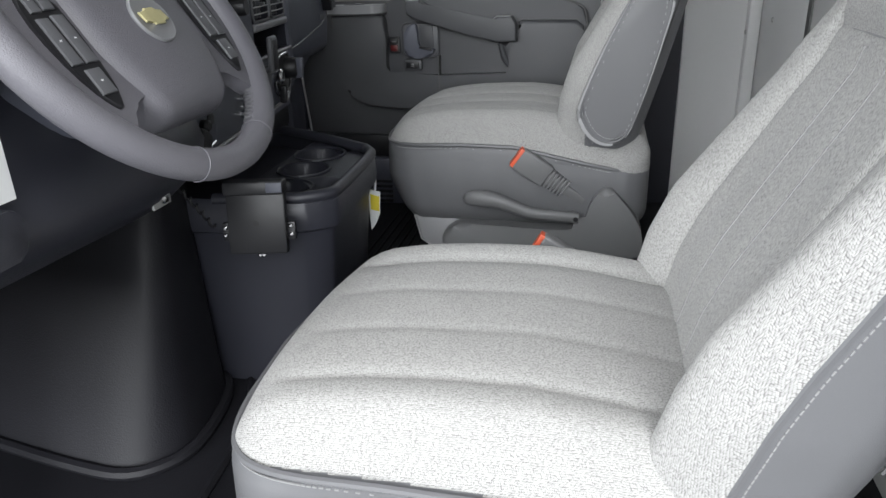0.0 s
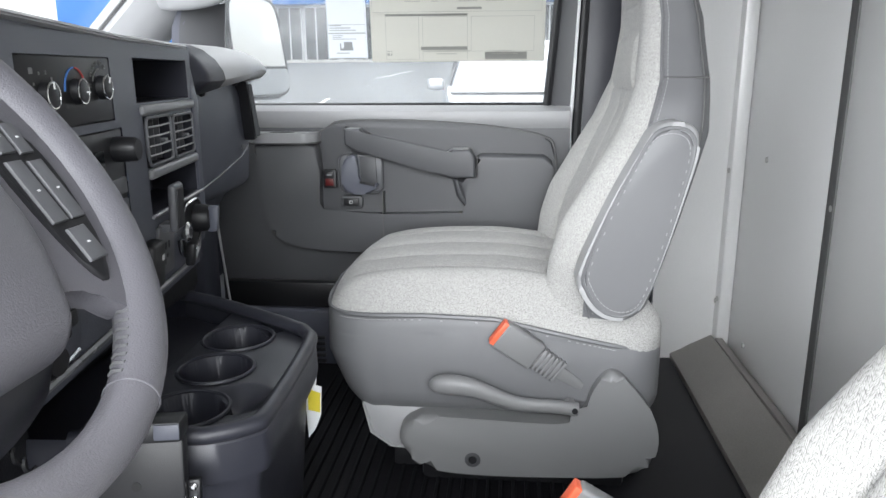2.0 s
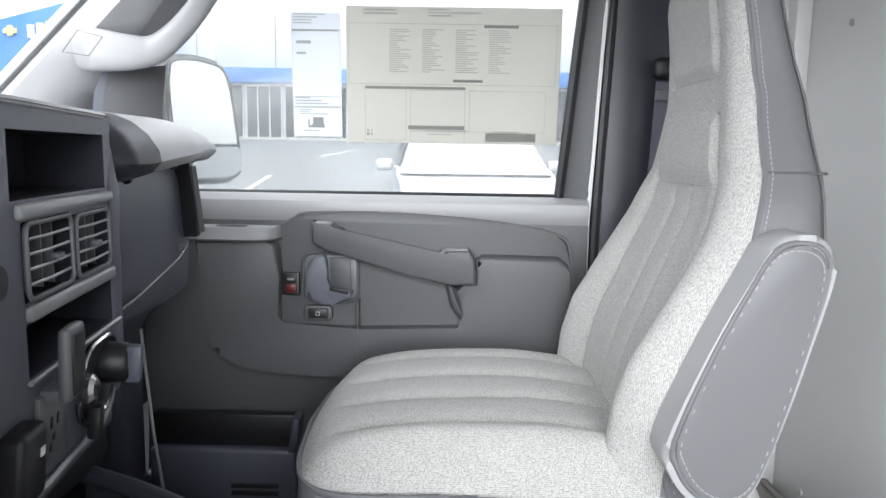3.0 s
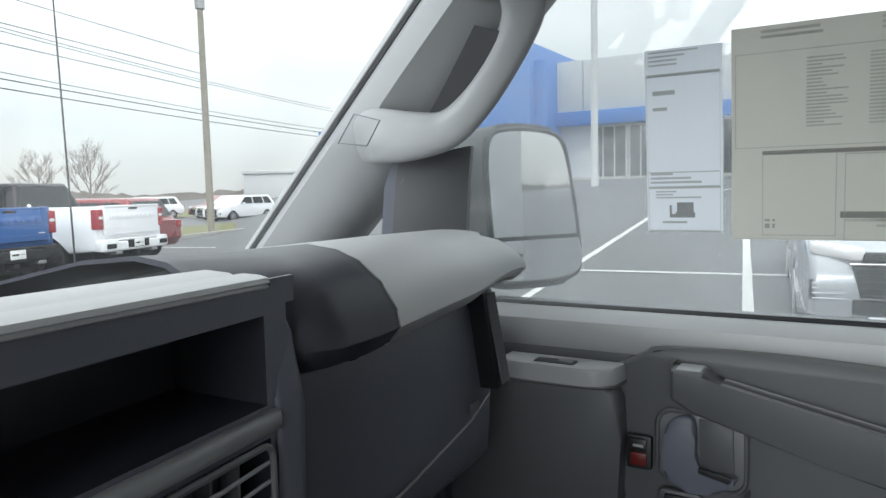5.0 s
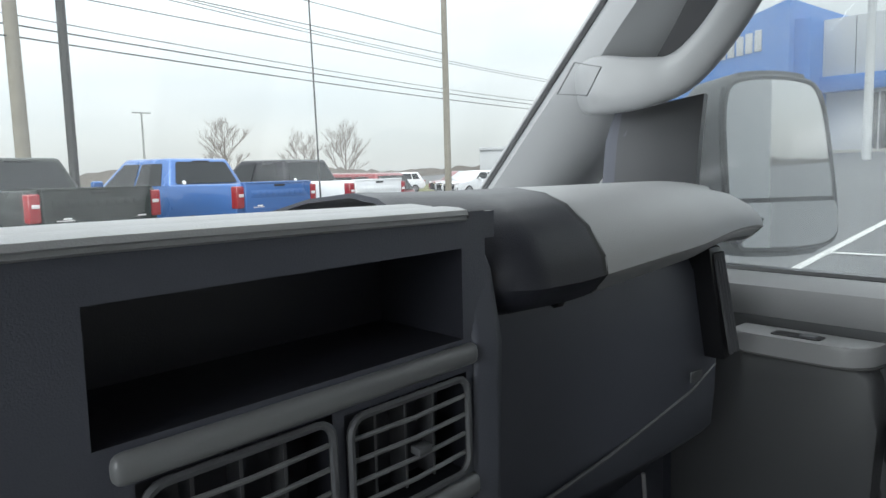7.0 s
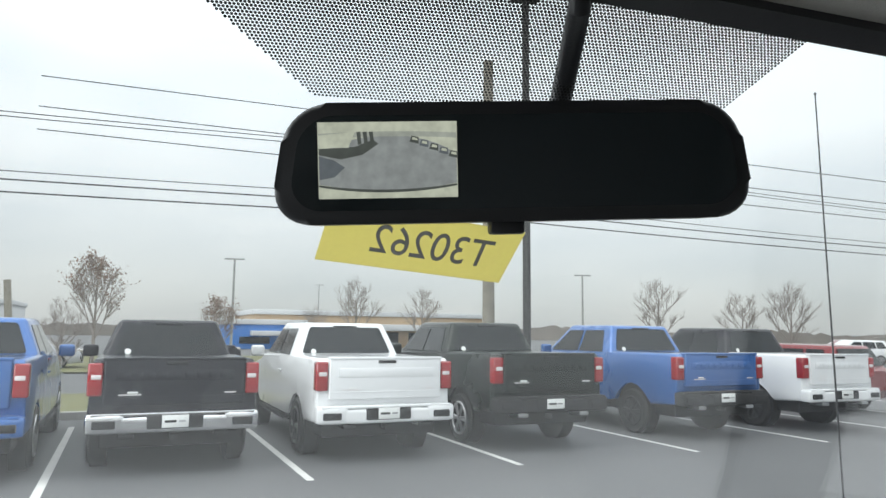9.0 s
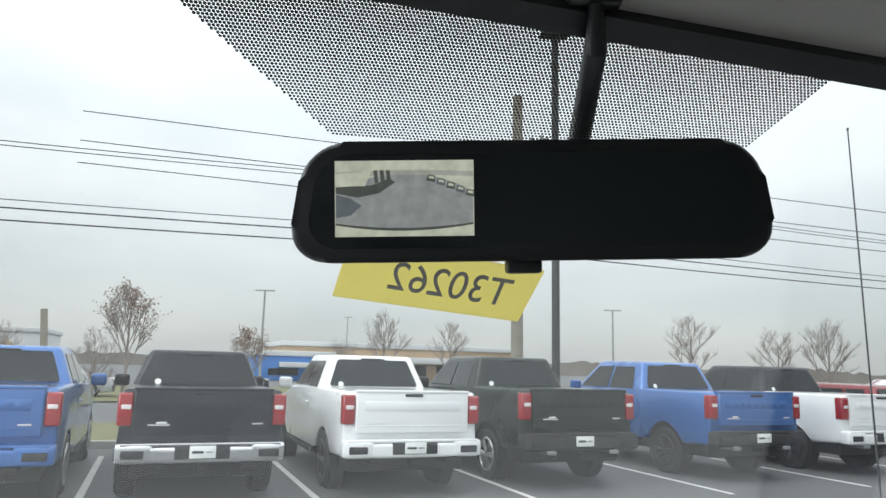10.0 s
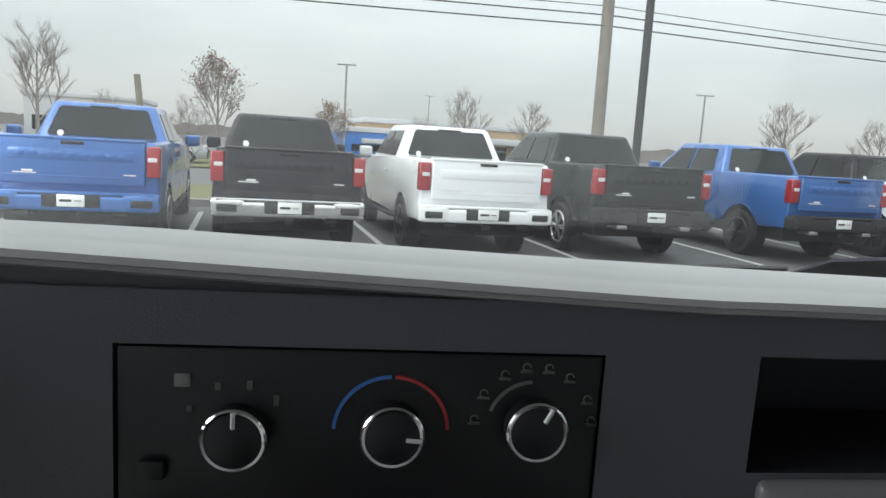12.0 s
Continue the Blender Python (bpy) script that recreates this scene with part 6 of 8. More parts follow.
def pillars():
    a = base("a_pillar", (0.62, 1.4, 0.9), "pale grey windshield pillar trim with a grab handle", "pillar", kind="structure")
    def ring(z):
        gx, gy = 0.652 - 0.2175 * (z - 0.8), 1.578 - 1.16 * (z - 0.8)
        k = max(0.0, min(1.0, (z - 0.86) / 0.1))
        return [(gx + 0.05, gy + 0.05, z + 0.02), (gx, gy, z), (gx - 0.018, gy - 0.03, z), (gx - 0.012 - 0.015 * k, gy - 0.075, z), (gx + 0.004, gy - 0.115, z), (gx + 0.028, gy - 0.142, z), (gx + 0.062, gy - 0.150, z), (gx + 0.11, gy - 0.13, z)]
    part("trim_panel", sheet([[Vector(p) for p in ring(z)] for z in np.linspace(0.70, 1.30, 16)]), PILLAR, a, "pale grey grained pillar cover")
    part("glass_seal", tube([(0.652 - 0.2175 * (z - 0.8) + 0.002, 1.578 - 1.16 * (z - 0.8) + 0.006, z) for z in (0.68, 0.9, 1.1, 1.3)], 0.006, 6), BLACK, a)
    # grab handle standing off the pillar
    web = [(0.612, 1.366, 0.914, 0.030, 0.012), (0.596, 1.332, 0.916, 0.036, 0.017), (0.606, 1.282, 0.914, 0.031, 0.016), (0.622, 1.238, 0.922, 0.024, 0.016), (0.624, 1.194, 0.957, 0.021, 0.016), (0.611, 1.149, 1.006, 0.021, 0.016), (0.595, 1.122, 1.046, 0.025, 0.016), (0.578, 1.122, 1.082, 0.034, 0.017), (0.580, 1.165, 1.105, 0.045, 0.018)]
    line, size = smooth_path([w[:3] for w in web], 5), smooth_path([(w[3], w[4], 0) for w in web], 5)
    grid = []
    for i, p in enumerate(line):
        t = (line[min(i + 1, len(line) - 1)] - line[max(i - 1, 0)]).normalized()
        face = Vector((-0.80, -0.58, 0.0))
        face = (face - t * face.dot(t)).normalized()
        side = t.cross(face)
        w, h = size[i].x, size[i].y
        grid.append([p + side * w * math.copysign(abs(math.cos(q)) ** 0.7, math.cos(q)) + face * h * math.copysign(abs(math.sin(q)) ** 0.8, math.sin(q)) for q in [2 * math.pi * k / 24 for k in range(25)]])
    part("grab_handle", sheet(grid), PILLAR, a, "broad moulded pale grey grab handle")
    part("handle_well", sheet([[(0.628, 1.285, 0.925), (0.618, 1.238, 0.930)], [(0.608, 1.235, 0.975), (0.612, 1.190, 0.968)], [(0.585, 1.180, 1.035), (0.588, 1.140, 1.022)]], thick=0.004, normal=(1, 0.3, 0)), BLACK, a)
    for cap in ([(0.570, 1.345, 0.942), (0.565, 1.302, 0.931), (0.577, 1.332, 0.902), (0.570, 1.372, 0.907)],):
        part("cover_cap", tube([Vector(p) + Vector((-0.012, -0.006, 0)) for p in cap], 0.0011, 5, closed=True), BEZEL, a)
    part("sail_panel", sheet([[(0.668, 1.37, 0.70), (0.685, 1.32, 0.70), (0.715, 1.275, 0.70)], [(0.660, 1.35, 0.85), (0.680, 1.30, 0.85), (0.712, 1.262, 0.85)], [(0.650, 1.335, 0.888), (0.678, 1.29, 0.896), (0.710, 1.255, 0.905)]], thick=0.02, normal=(1, 0.3, 0)), DOORP, a, "dark grey inner sail panel")
    part("sail_edge", sheet([[(0.662, 1.385, 0.70), (0.672, 1.362, 0.70)], [(0.655, 1.365, 0.85), (0.664, 1.342, 0.85)], [(0.648, 1.345, 0.885), (0.66, 1.325, 0.888)]], thick=0.01, normal=(1, 0.3, 0)), DASH, a)
    part("outer_skin", box(0.885, 0.93, 1.43, 1.75, 0.2, 0.68, 0.02), VAN_BODY, a)
    part("side_trim", box(0.80, 0.88, 1.365, 1.72, 0.2, 0.68, 0.02), DASH, a)
    l = base("a_pillar", (-0.80, 1.45, 0.9), "pale grey driver side windshield pillar", "pillar", kind="structure")
    part("trim_panel", tube([(-0.93, 1.55, 0.62), (-0.90, 1.35, 0.95), (-0.86, 1.10, 1.25)], 0.05, 10), PILLAR, l)
    b = base("b_pillar", (0.86, 0.3, 0.6), "grey door pillar with a black seal", "pillar", kind="structure")
    part("cover", sheet([[(0.835, 0.405, z), (0.825, 0.36, z), (0.840, 0.30, z), (0.855, 0.24, z), (0.860, 0.20, z)] for z in (-0.05, 0.3, 0.6, 0.9, 1.30)], thick=0.03, normal=(1, 0, 0)), CONSOLE, b)
    part("side_return", sheet([[(0.861, 0.197, z), (0.868, 0.15, z), (0.870, 0.11, z), (0.876, 0.09, z), (0.88, 0.03, z)] for z in (-0.05, 0.3, 0.6, 0.9, 1.30)], thick=0.03, normal=(1, 0, 0)), PANEL, b, "pale painted metal side of the body")
    part("door_seal", tube([(0.838, 0.418, -0.05), (0.838, 0.418, 0.62), (0.818, 0.398, 1.28)], 0.011, 8), BLACK, b)
    part("painted_flange", tube([(0.826, 0.4345, -0.05), (0.826, 0.4345, 0.62), (0.80, 0.412, 1.28)], 0.004, 6), VAN_BODY, b)
    t = base("seat_belt", (0.82, 0.28, 0.8), "dark grey passenger seat belt on its pillar guide", "seat belt")
    part("webbing", sheet([[(0.815, 0.335, 0.20), (0.82, 0.295, 0.20)], [(0.812, 0.325, 0.60), (0.818, 0.28, 0.60)], [(0.808, 0.315, 0.90), (0.815, 0.268, 0.90)]], thick=0.002, normal=(-1, 0, 0)), DASH, t)
    part("guide", pillow(0.016, 0.034, 0.020, 0.012, 5, lambda c: Vector((0.802 + c.x, 0.290 + c.y, 0.925 + c.z))), BLACK, t)
    part("guide_bolt", lathe([(0.016, 0), (0.014, 0.012), (0.008, 0.016)], (0.790, 0.285, 0.93), (-1, 0, 0), 14), BLACK, t)
    part("tongue", box(0.798, 0.806, 0.285, 0.318, 0.862, 0.885, 0.004), BEZEL, t)
    g = base("b_pillar", (-0.95, 0.0, 0.6), "dark grey driver side door pillar", "pillar", kind="structure")
    part("cover", box(-0.985, -0.93, -0.06, 0.10, -0.2, 1.35, 0.02, 3), DASH, g)
    w = base("seat_belt", (-0.91, 0.1, 0.5), "grey woven driver seat belt beside the seat", "seat belt")
    part("webbing", sheet([[(-0.915, 0.165, -0.02), (-0.905, 0.115, -0.02)], [(-0.91, 0.135, 0.5), (-0.90, 0.085, 0.5)], [(-0.905, 0.06, 1.05), (-0.895, 0.01, 1.05)]], thick=0.002, normal=(-1, 0, 0)), VINYL, w)
    n = base("dash_label", (-0.80, 0.985, 0.56), "white paper label stuck beside the dash", "label")
    part("paper", box(-0.875, -0.829, 0.952, 0.953, 0.530, 0.63, 0), WHITE, n)


def door_mirror():
    m = base("door_mirror", (0.98, 1.26, 0.85), "dark grained towing door mirror with two glasses", "mirror")
    o = Vector((0.968, 1.278, 0.818))
    n = Vector((-0.50, -0.86, 0.03)).normalized()
    s = Vector((0, 0, 1)).cross(n).normalized() * -1
    if s.y > 0:
        s = -s
    u = Vector((0, 0, 1))
    def lay(c):
        return o + s * (c.x * 1.10 - 0.10 * c.z) + u * c.z + n * c.y
    out = [(p.x, p.y) for p in smooth_path([(-0.086, -0.125, 0), (-0.09, 0.0, 0), (-0.083, 0.10, 0), (-0.055, 0.132, 0), (0.035, 0.132, 0), (0.072, 0.105, 0), (0.085, 0.0, 0), (0.087, -0.10, 0), (0.065, -0.140, 0), (-0.05, -0.145, 0)], 5, True)]
    part("housing", prism(out, "y", -0.10, 0.006, 0.018, 4, warp=lay), MIRROR_SHELL, m)
    def scaled(k, z0, z1):
        return [(x * k, max(z0, min(z1, z * k))) for x, z in out]
    part("upper_glass", prism(scaled(0.90, -0.055, 0.2), "y", 0.0062, 0.009, warp=lay), MIRROR, m)
    part("lower_glass", prism(scaled(0.90, -0.2, -0.062), "y", 0.0062, 0.009, warp=lambda c: lay(Vector((c.x, c.y + 0.01 * (1 - ((c.z + 0.095) / 0.04) ** 2), c.z)))), MIRROR, m)
    part("glass_edge", tube([lay(Vector((x * 0.93, 0.008, z * 0.93))) for x, z in out], 0.004, 6, closed=True), BLACK, m)
    part("arm", tube([(0.90, 1.32, 0.70), (0.95, 1.30, 0.74), (1.0, 1.29, 0.78)], 0.022, 8), MIRROR_SHELL, m)


# ---- the car park outside ----
G = -0.78
random.seed(3)
LOT_LINES = [((5.5, 3.97), (17.0, 5.2), 0.11), ((9.3, 4.4), (10.2, -6.0), 0.11),
             ((5.5, 1.5), (13.5, 2.6), 0.11), ((5.5, -1.3), (13.5, -0.3), 0.11),
             ((24.5, 5.4), (29.5, 4.7), 0.11)]
ASPHALT = material("worn_asphalt", (0.095, 0.097, 0.10), 0.72, spread=0.25, scale=6, bump=0.5, grain=60)
LINE = material("white_road_paint", (0.62, 0.62, 0.60), 0.7, spread=0.15, scale=30, bump=0.2, grain=80)
GRASS = material("winter_grass", (0.13, 0.13, 0.055), 0.95, spread=0.4, scale=20, bump=0.6, grain=40)
CONCRETE = material("kerb_concrete", (0.36, 0.35, 0.33), 0.85, spread=0.2, scale=20, bump=0.3, grain=60)
TYRE = material("tyre_rubber", (0.018, 0.018, 0.019), 0.75, spread=0.3, bump=0.3, grain=120)
ALLOY = material("alloy_wheel", (0.45, 0.45, 0.46), 0.3, 0.9, spread=0.1, bump=0)
BLACK_ALLOY = material("black_wheel", (0.02, 0.02, 0.022), 0.35, 0.3, spread=0.1, bump=0)
CAR_GLASS = material("dark_car_glass", (0.014, 0.017, 0.019), 0.08, spread=0.3, scale=4, bump=0, spec=0.28)
LAMP_RED = material("red_tail_lamp", (0.27, 0.010, 0.015), 0.15, spread=0.2, bump=0, coat=0.6)
LAMP_CLEAR = material("clear_lamp", (0.65, 0.62, 0.62), 0.15, spread=0.1, bump=0, coat=0.6)
PLATE = material("white_plate", (0.72, 0.73, 0.72), 0.4, spread=0.03, bump=0)
UNDER = material("dark_underbody", (0.012, 0.012, 0.013), 0.8, spread=0.3)


def paint(name, color, metal=0.25, coat=0.8):
    return material(name, color, 0.28, metal, spread=0.05, scale=4, bump=0, coat=coat, spec=0.2 + 0.3 * coat)


BLUE = paint("bright_blue_paint", (0.035, 0.125, 0.37))
GREY = paint("dark_grey_paint", (0.012, 0.0125, 0.018), 0.0, 0.15)
WHITEP = paint("white_paint", (0.74, 0.75, 0.76), 0.0)
GREEN = paint("dark_green_grey_paint", (0.014, 0.018, 0.016), 0.0, 0.15)
MAROON = paint("maroon_paint", (0.20, 0.02, 0.025))
SILVER = paint("silver_paint", (0.42, 0.43, 0.45), 0.5)


def gz(x, y):
    """The lot is level ahead of the van and rises gently to the passenger side."""
    if x <= 1.0:
        return G
    q = max(0.0, min(1.0, (1.15 - y / x) / 0.5))
    return G + 0.055 * (min(x, 70.0) - 1.0) * q * q * (3 - 2 * q)


def ground():
    tagged(part("ground", sheet([[(x, y, gz(x, y)) for x in (-600, -60, -10, 0, 1, 2, 3, 4, 5, 6, 8, 10, 13, 16, 20, 25, 30, 36, 42, 50, 60, 70, 90, 140, 300, 900)] for y in (-600, -100, -40, -10, 0, 1, 2, 3, 4, 5, 6, 7, 8, 9, 10, 12, 14, 16, 18, 21, 25, 30, 35, 40, 46, 55, 65, 80, 110, 200, 900)]), ASPHALT, flat=True), "worn grey asphalt car park", "asphalt", kind="structure")
    rx, ry = math.cos(radians(17)), math.sin(radians(17))
    def bay(s, d):
        """A place by metres along the row of trucks and beyond its rear line."""
        return (-3.36 + s * rx - d * ry, 9.9 + s * ry + d * rx)
    m = base("bay_markings", (0, 12, G), "white painted parking bay lines", "road marking", kind="structure")
    for k in range(-3, 8):
        s = -0.48 + 2.92 * k + (0.25 if k > 2 else 0)
        p = [bay(s - 0.05, -0.9), bay(s + 0.05, -0.9), bay(s + 0.05, 5.2), bay(s - 0.05, 5.2)]
        bm = bmesh.new()
        bm.faces.new([bm.verts.new((x, y, G + 0.004)) for x, y in p])
        part("line", bm, LINE, m, flat=True)
    for (x0, y0), (x1, y1), w in LOT_LINES:
        d = Vector((x1 - x0, y1 - y0, 0)).normalized()
        n = Vector((-d.y, d.x, 0)) * w / 2
        rows = []
        for t in np.linspace(0, 1, 30):
            x, y = x0 + (x1 - x0) * t, y0 + (y1 - y0) * t
            rows.append([(x - n.x, y - n.y, gz(x - n.x, y - n.y) + 0.012), (x + n.x, y + n.y, gz(x + n.x, y + n.y) + 0.012)])
        part("line", sheet(rows), LINE, m, flat=True)
    # kerb and verge beyond the trucks
    k = base("kerb", (0, 16, G), "pale concrete kerb before a winter grass verge", "kerb", kind="structure")
    bm = bmesh.new()
    a, b, c, d = bay(-40, 6.3), bay(60, 6.3), bay(60, 6.5), bay(-40, 6.5)
    vs = [bm.verts.new((*p, G)) for p in (a, b, c, d)] + [bm.verts.new((*p, G + 0.15)) for p in (a, b, c, d)]
    for f in ((0, 1, 5, 4), (1, 2, 6, 5), (2, 3, 7, 6), (3, 0, 4, 7), (4, 5, 6, 7)):
        bm.faces.new([vs[i] for i in f])
    part("kerb_stone", bm, CONCRETE, k, flat=True)
    bm = bmesh.new()
    bm.faces.new([bm.verts.new((*p, G + 0.13)) for p in (bay(-40, 6.5), bay(60, 6.5), bay(60, 11), bay(-40, 11))])
    part("verge", bm, GRASS, k, flat=True)
    bm = bmesh.new()
    bm.faces.new([bm.verts.new((*p, G + 0.06)) for p in (bay(-90, 22), bay(120, 22), bay(120, 40), bay(-90, 40))])
    tagged(part("grass", bm, GRASS, flat=True), "dull winter grass across the road", "grass", kind="structure")
    return bay


def wheel(at, r, parent, M, rim_mat, side):
    w = part("wheel", put(lathe([(r * 0.60, -0.12), (r * 0.93, -0.125), (r, -0.09), (r, 0.09), (r * 0.93, 0.125), (r * 0.60, 0.12)], at, (1, 0, 0), 28), None, lambda c: M @ c), TYRE, parent)
    a = Vector(at) + Vector((side * 0.115, 0, 0))
    bm = lathe([(0.05, -0.03), (0.06, 0.012), (0.03, 0.016)], a, (side, 0, 0), 12)
    for i in range(6):
        t = 2 * math.pi * i / 6
        dd, ee = Vector((0, math.cos(t), math.sin(t))), Vector((0, -math.sin(t), math.cos(t)))
        tube([a + dd * 0.04, a + dd * r * 0.62 + ee * 0.03], [0.030, 0.022], 6, bm=bm)
        tube([a + dd * 0.04, a + dd * r * 0.62 - ee * 0.03], [0.030, 0.022], 6, bm=bm)
    tube([a + Vector((0, r * 0.63 * math.cos(t), r * 0.63 * math.sin(t))) for t in [2 * math.pi * i / 28 for i in range(28)]], 0.022, 6, closed=True, bm=bm)
    part("rim", put(bm, None, lambda c: M @ c), rim_mat, w)


def pickup(at, yaw, mat, label, bumper, rim_mat, lift=0.0, bars=True, roof=None, black_trim=False):
    """A crew-cab pickup, seen mostly from behind; its origin is on the ground below the tailgate."""
    M = pose(at[0], at[1], G, 0, 0, yaw)
    t = base("pickup_truck", (at[0], at[1], G), label, "truck", group="row of parked pickups", turn=yaw)
    def lp(name, bm, m, parent=t, lab="", **kw):
        return part(name, put(bm, None, lambda c: M @ (c + Vector((0, 0, lift)))), m, parent, lab, **kw)
    def arch(y0, r=0.50, z0=0.40):
        return [(y0 + r * math.cos(a), max(0.52, z0 + r * math.sin(a))) for a in np.linspace(math.pi, 0, 9)]
    side = [(0.06, 0.62), (0.10, 0.56)] + arch(1.22) + [(1.85, 0.50), (4.2, 0.50)] + arch(4.87) + [(5.55, 0.55), (5.80, 0.62), (5.82, 1.02), (5.70, 1.10), (4.40, 1.22), (4.25, 1.36), (1.90, 1.37), (1.86, 1.42), (0.08, 1.42), (0.04, 1.38)]
    def body(c):
        w = 1 - 0.05 * max(0, (c.z - 0.95) / 0.47) ** 2 - 0.06 * max(0, (c.y - 5.0) / 0.8) ** 2
        return Vector((c.x * w, c.y, c.z))
    lp("body", prism(side, "x", -1.0, 1.0, 0.035, 3, warp=body), mat)
    lp("underbody", box(-0.85, 0.85, 0.25, 5.5, 0.32, 0.62, 0.03), UNDER)
    for x0, x1 in ((-1.015, -0.90), (0.90, 1.015)):
        for y0 in (1.22, 4.87):
            lp("arch_liner", lathe([(0.47, -0.10), (0.475, 0.10)], (0.89 * (x0 + x1) / 2, y0, 0.40), (1, 0, 0), 24), UNDER)
    cab = [(-0.93, 1.93, 1.33), (0.93, 1.93, 1.33), (0.93, 4.35, 1.30), (-0.93, 4.35, 1.30), (-0.70, 2.18, 1.93), (0.70, 2.18, 1.93), (0.70, 3.60, 1.94), (-0.70, 3.60, 1.94)]
    bm = bmesh.new()
    vs = [bm.verts.new(p) for p in cab]
    for f in ((0, 1, 5, 4), (1, 2, 6, 5), (2, 3, 7, 6), (3, 0, 4, 7), (4, 5, 6, 7)):
        bm.faces.new([vs[i] for i in f])
    bmesh.ops.bevel(bm, geom=bm.edges[:], offset=0.07, segments=4, affect="EDGES", profile=0.5)
    lp("cab", bm, roof or mat)
    def on_rear(x, z, out=0.012):
        return Vector((x, 1.93 + 0.25 * (z - 1.33) / 0.60 - out, z))
    rw = prism(rounded(-0.76, 0.76, 1.43, 1.86, 0.05, 4), "y", 0, 0.01, warp=lambda c: on_rear(c.x * (1 - 0.24 * (c.z - 1.425) / 0.5), c.z, 0.014 - c.y))
    win = lp("rear_window", rw, CAR_GLASS)
    for x in (-0.36, 0.36):
        lp("seat_head", pillow(0.13, 0.02, 0.10, 0.018, 4, lambda c: on_rear(x + c.x, 1.53 + c.z, -0.10 - c.y)), UNDER)
    lp("sticker", lathe([(0.045, 0), (0.045, 0.003)], on_rear(-0.57, 1.46, 0.020), (0, -1, 0.4), 14), PLATE, win)
    lp("brake_lamp", box(-0.20, 0.20, 2.13, 2.17, 1.85, 1.885, 0.008), UNDER)
    for sx in (-1, 1):
        for y0, y1, k0, k1 in ((2.22, 3.02, 2.36, 2.98), (3.08, 4.05, 3.06, 3.56)):
            def glass(c):
                return c
            z0, z1 = 1.40, 1.83
            f = lambda z: sx * (0.93 - 0.23 * (z - 1.32) / 0.61 + 0.014)
            lp("side_window", sheet([[(f(z0), y0, z0), (f(z0), y1, z0)], [(f(z1), k0, z1), (f(z1), k1, z1)]], thick=0.01, normal=(-sx, 0, 0)), CAR_GLASS)
        lp("door_mirror", pillow(0.12, 0.06, 0.10, 0.04, 4, lambda c: Vector((sx * 1.13 + c.x, 3.95 + c.y, 1.42 + c.z))), mat if not black_trim else UNDER)
        lamp = lp("tail_lamp", box(sx * 0.925 - 0.085, sx * 0.925 + 0.085, -0.005, 0.16, 0.98, 1.375, 0.025, 3), LAMP_RED, t, "red tail lamp")
        lp("reverse_lamp", box(sx * 0.915 - 0.055, sx * 0.915 + 0.055, -0.012, 0.02, 1.18, 1.235, 0.008), LAMP_CLEAR, lamp)
        lp("door_handle", box(sx * 1.005 - 0.015, sx * 1.005 + 0.015, 2.45, 2.65, 1.13, 1.16, 0.006), mat)
        lp("step_bar", box(sx * 0.98 - 0.06, sx * 0.98 + 0.06, 1.95, 4.2, 0.40, 0.47, 0.02), UNDER)
        for y0 in (1.22, 4.87):
            wheel((sx * 0.88, y0, 0.40), 0.40, t, M, rim_mat, sx)
        # bumper corner with its step
        lp("bumper_corner", pillow(0.22, 0.11, 0.12, 0.05, 5, lambda c: Vector((sx * 0.79 + c.x, -0.02 + c.y + 0.10 * max(0, abs(c.x + sx * 0.79) - 0.82), 0.66 + c.z))), bumper)
        lp("bumper_step", box(sx * 0.80 - 0.13, sx * 0.80 + 0.13, -0.142, -0.06, 0.60, 0.70, 0.02), UNDER)
    gate = lp("tailgate", box(-0.83, 0.83, -0.02, 0.09, 0.86, 1.425, 0.025, 3), mat)
    lp("gate_cap", box(-0.84, 0.84, -0.03, 0.10, 1.405, 1.445, 0.012), mat if not black_trim else UNDER, gate)
    lp("gate_recess", box(-0.70, 0.70, -0.026, -0.01, 1.16, 1.29, 0.006), mat, gate)
    lp("gate_crease", box(-0.80, 0.80, -0.026, -0.01, 0.955, 0.97, 0.004), mat, gate)
    lp("gate_handle", box(-0.13, 0.13, -0.032, 0.0, 1.355, 1.395, 0.008), UNDER, gate)
    for i in range(9 if bars else 0):
        lp("raised_bar", box(-0.62 + i * 0.142, -0.53 + i * 0.142, -0.031, -0.02, 1.195, 1.26, 0.004), mat, gate)
    lp("badge_bar", box(-0.66, -0.40, -0.026, -0.015, 0.985, 1.0, 0), LAMP_CLEAR, gate)
    lp("dealer_bar", box(-0.56, -0.44, -0.026, -0.015, 1.008, 1.03, 0), PLATE, gate)
    lp("trim_badge", box(0.58, 0.72, -0.026, -0.015, 0.995, 1.012, 0), LAMP_CLEAR, gate)
    lp("bumper", pillow(0.66, 0.10, 0.10, 0.04, 6, lambda c: Vector((c.x, -0.03 + c.y, 0.64 + c.z))), bumper)
    lp("bumper_top", box(-0.95, 0.95, -0.12, 0.06, 0.745, 0.785, 0.015), bumper)
    lp("plate_well", box(-0.33, 0.33, -0.140, -0.09, 0.585, 0.745, 0.02), UNDER)
    pl = lp("dealer_plate", box(-0.155, 0.155, -0.150, -0.138, 0.60, 0.75, 0.004), PLATE)
    lp("plate_bar", box(-0.125, 0.01, -0.154, -0.149, 0.66, 0.69, 0), UNDER, pl)
    lp("plate_mark", box(0.04, 0.12, -0.154, -0.149, 0.665, 0.685, 0), SILVER, pl)
    lp("hitch", box(-0.05, 0.05, -0.11, 0.1, 0.44, 0.52, 0.01), UNDER)
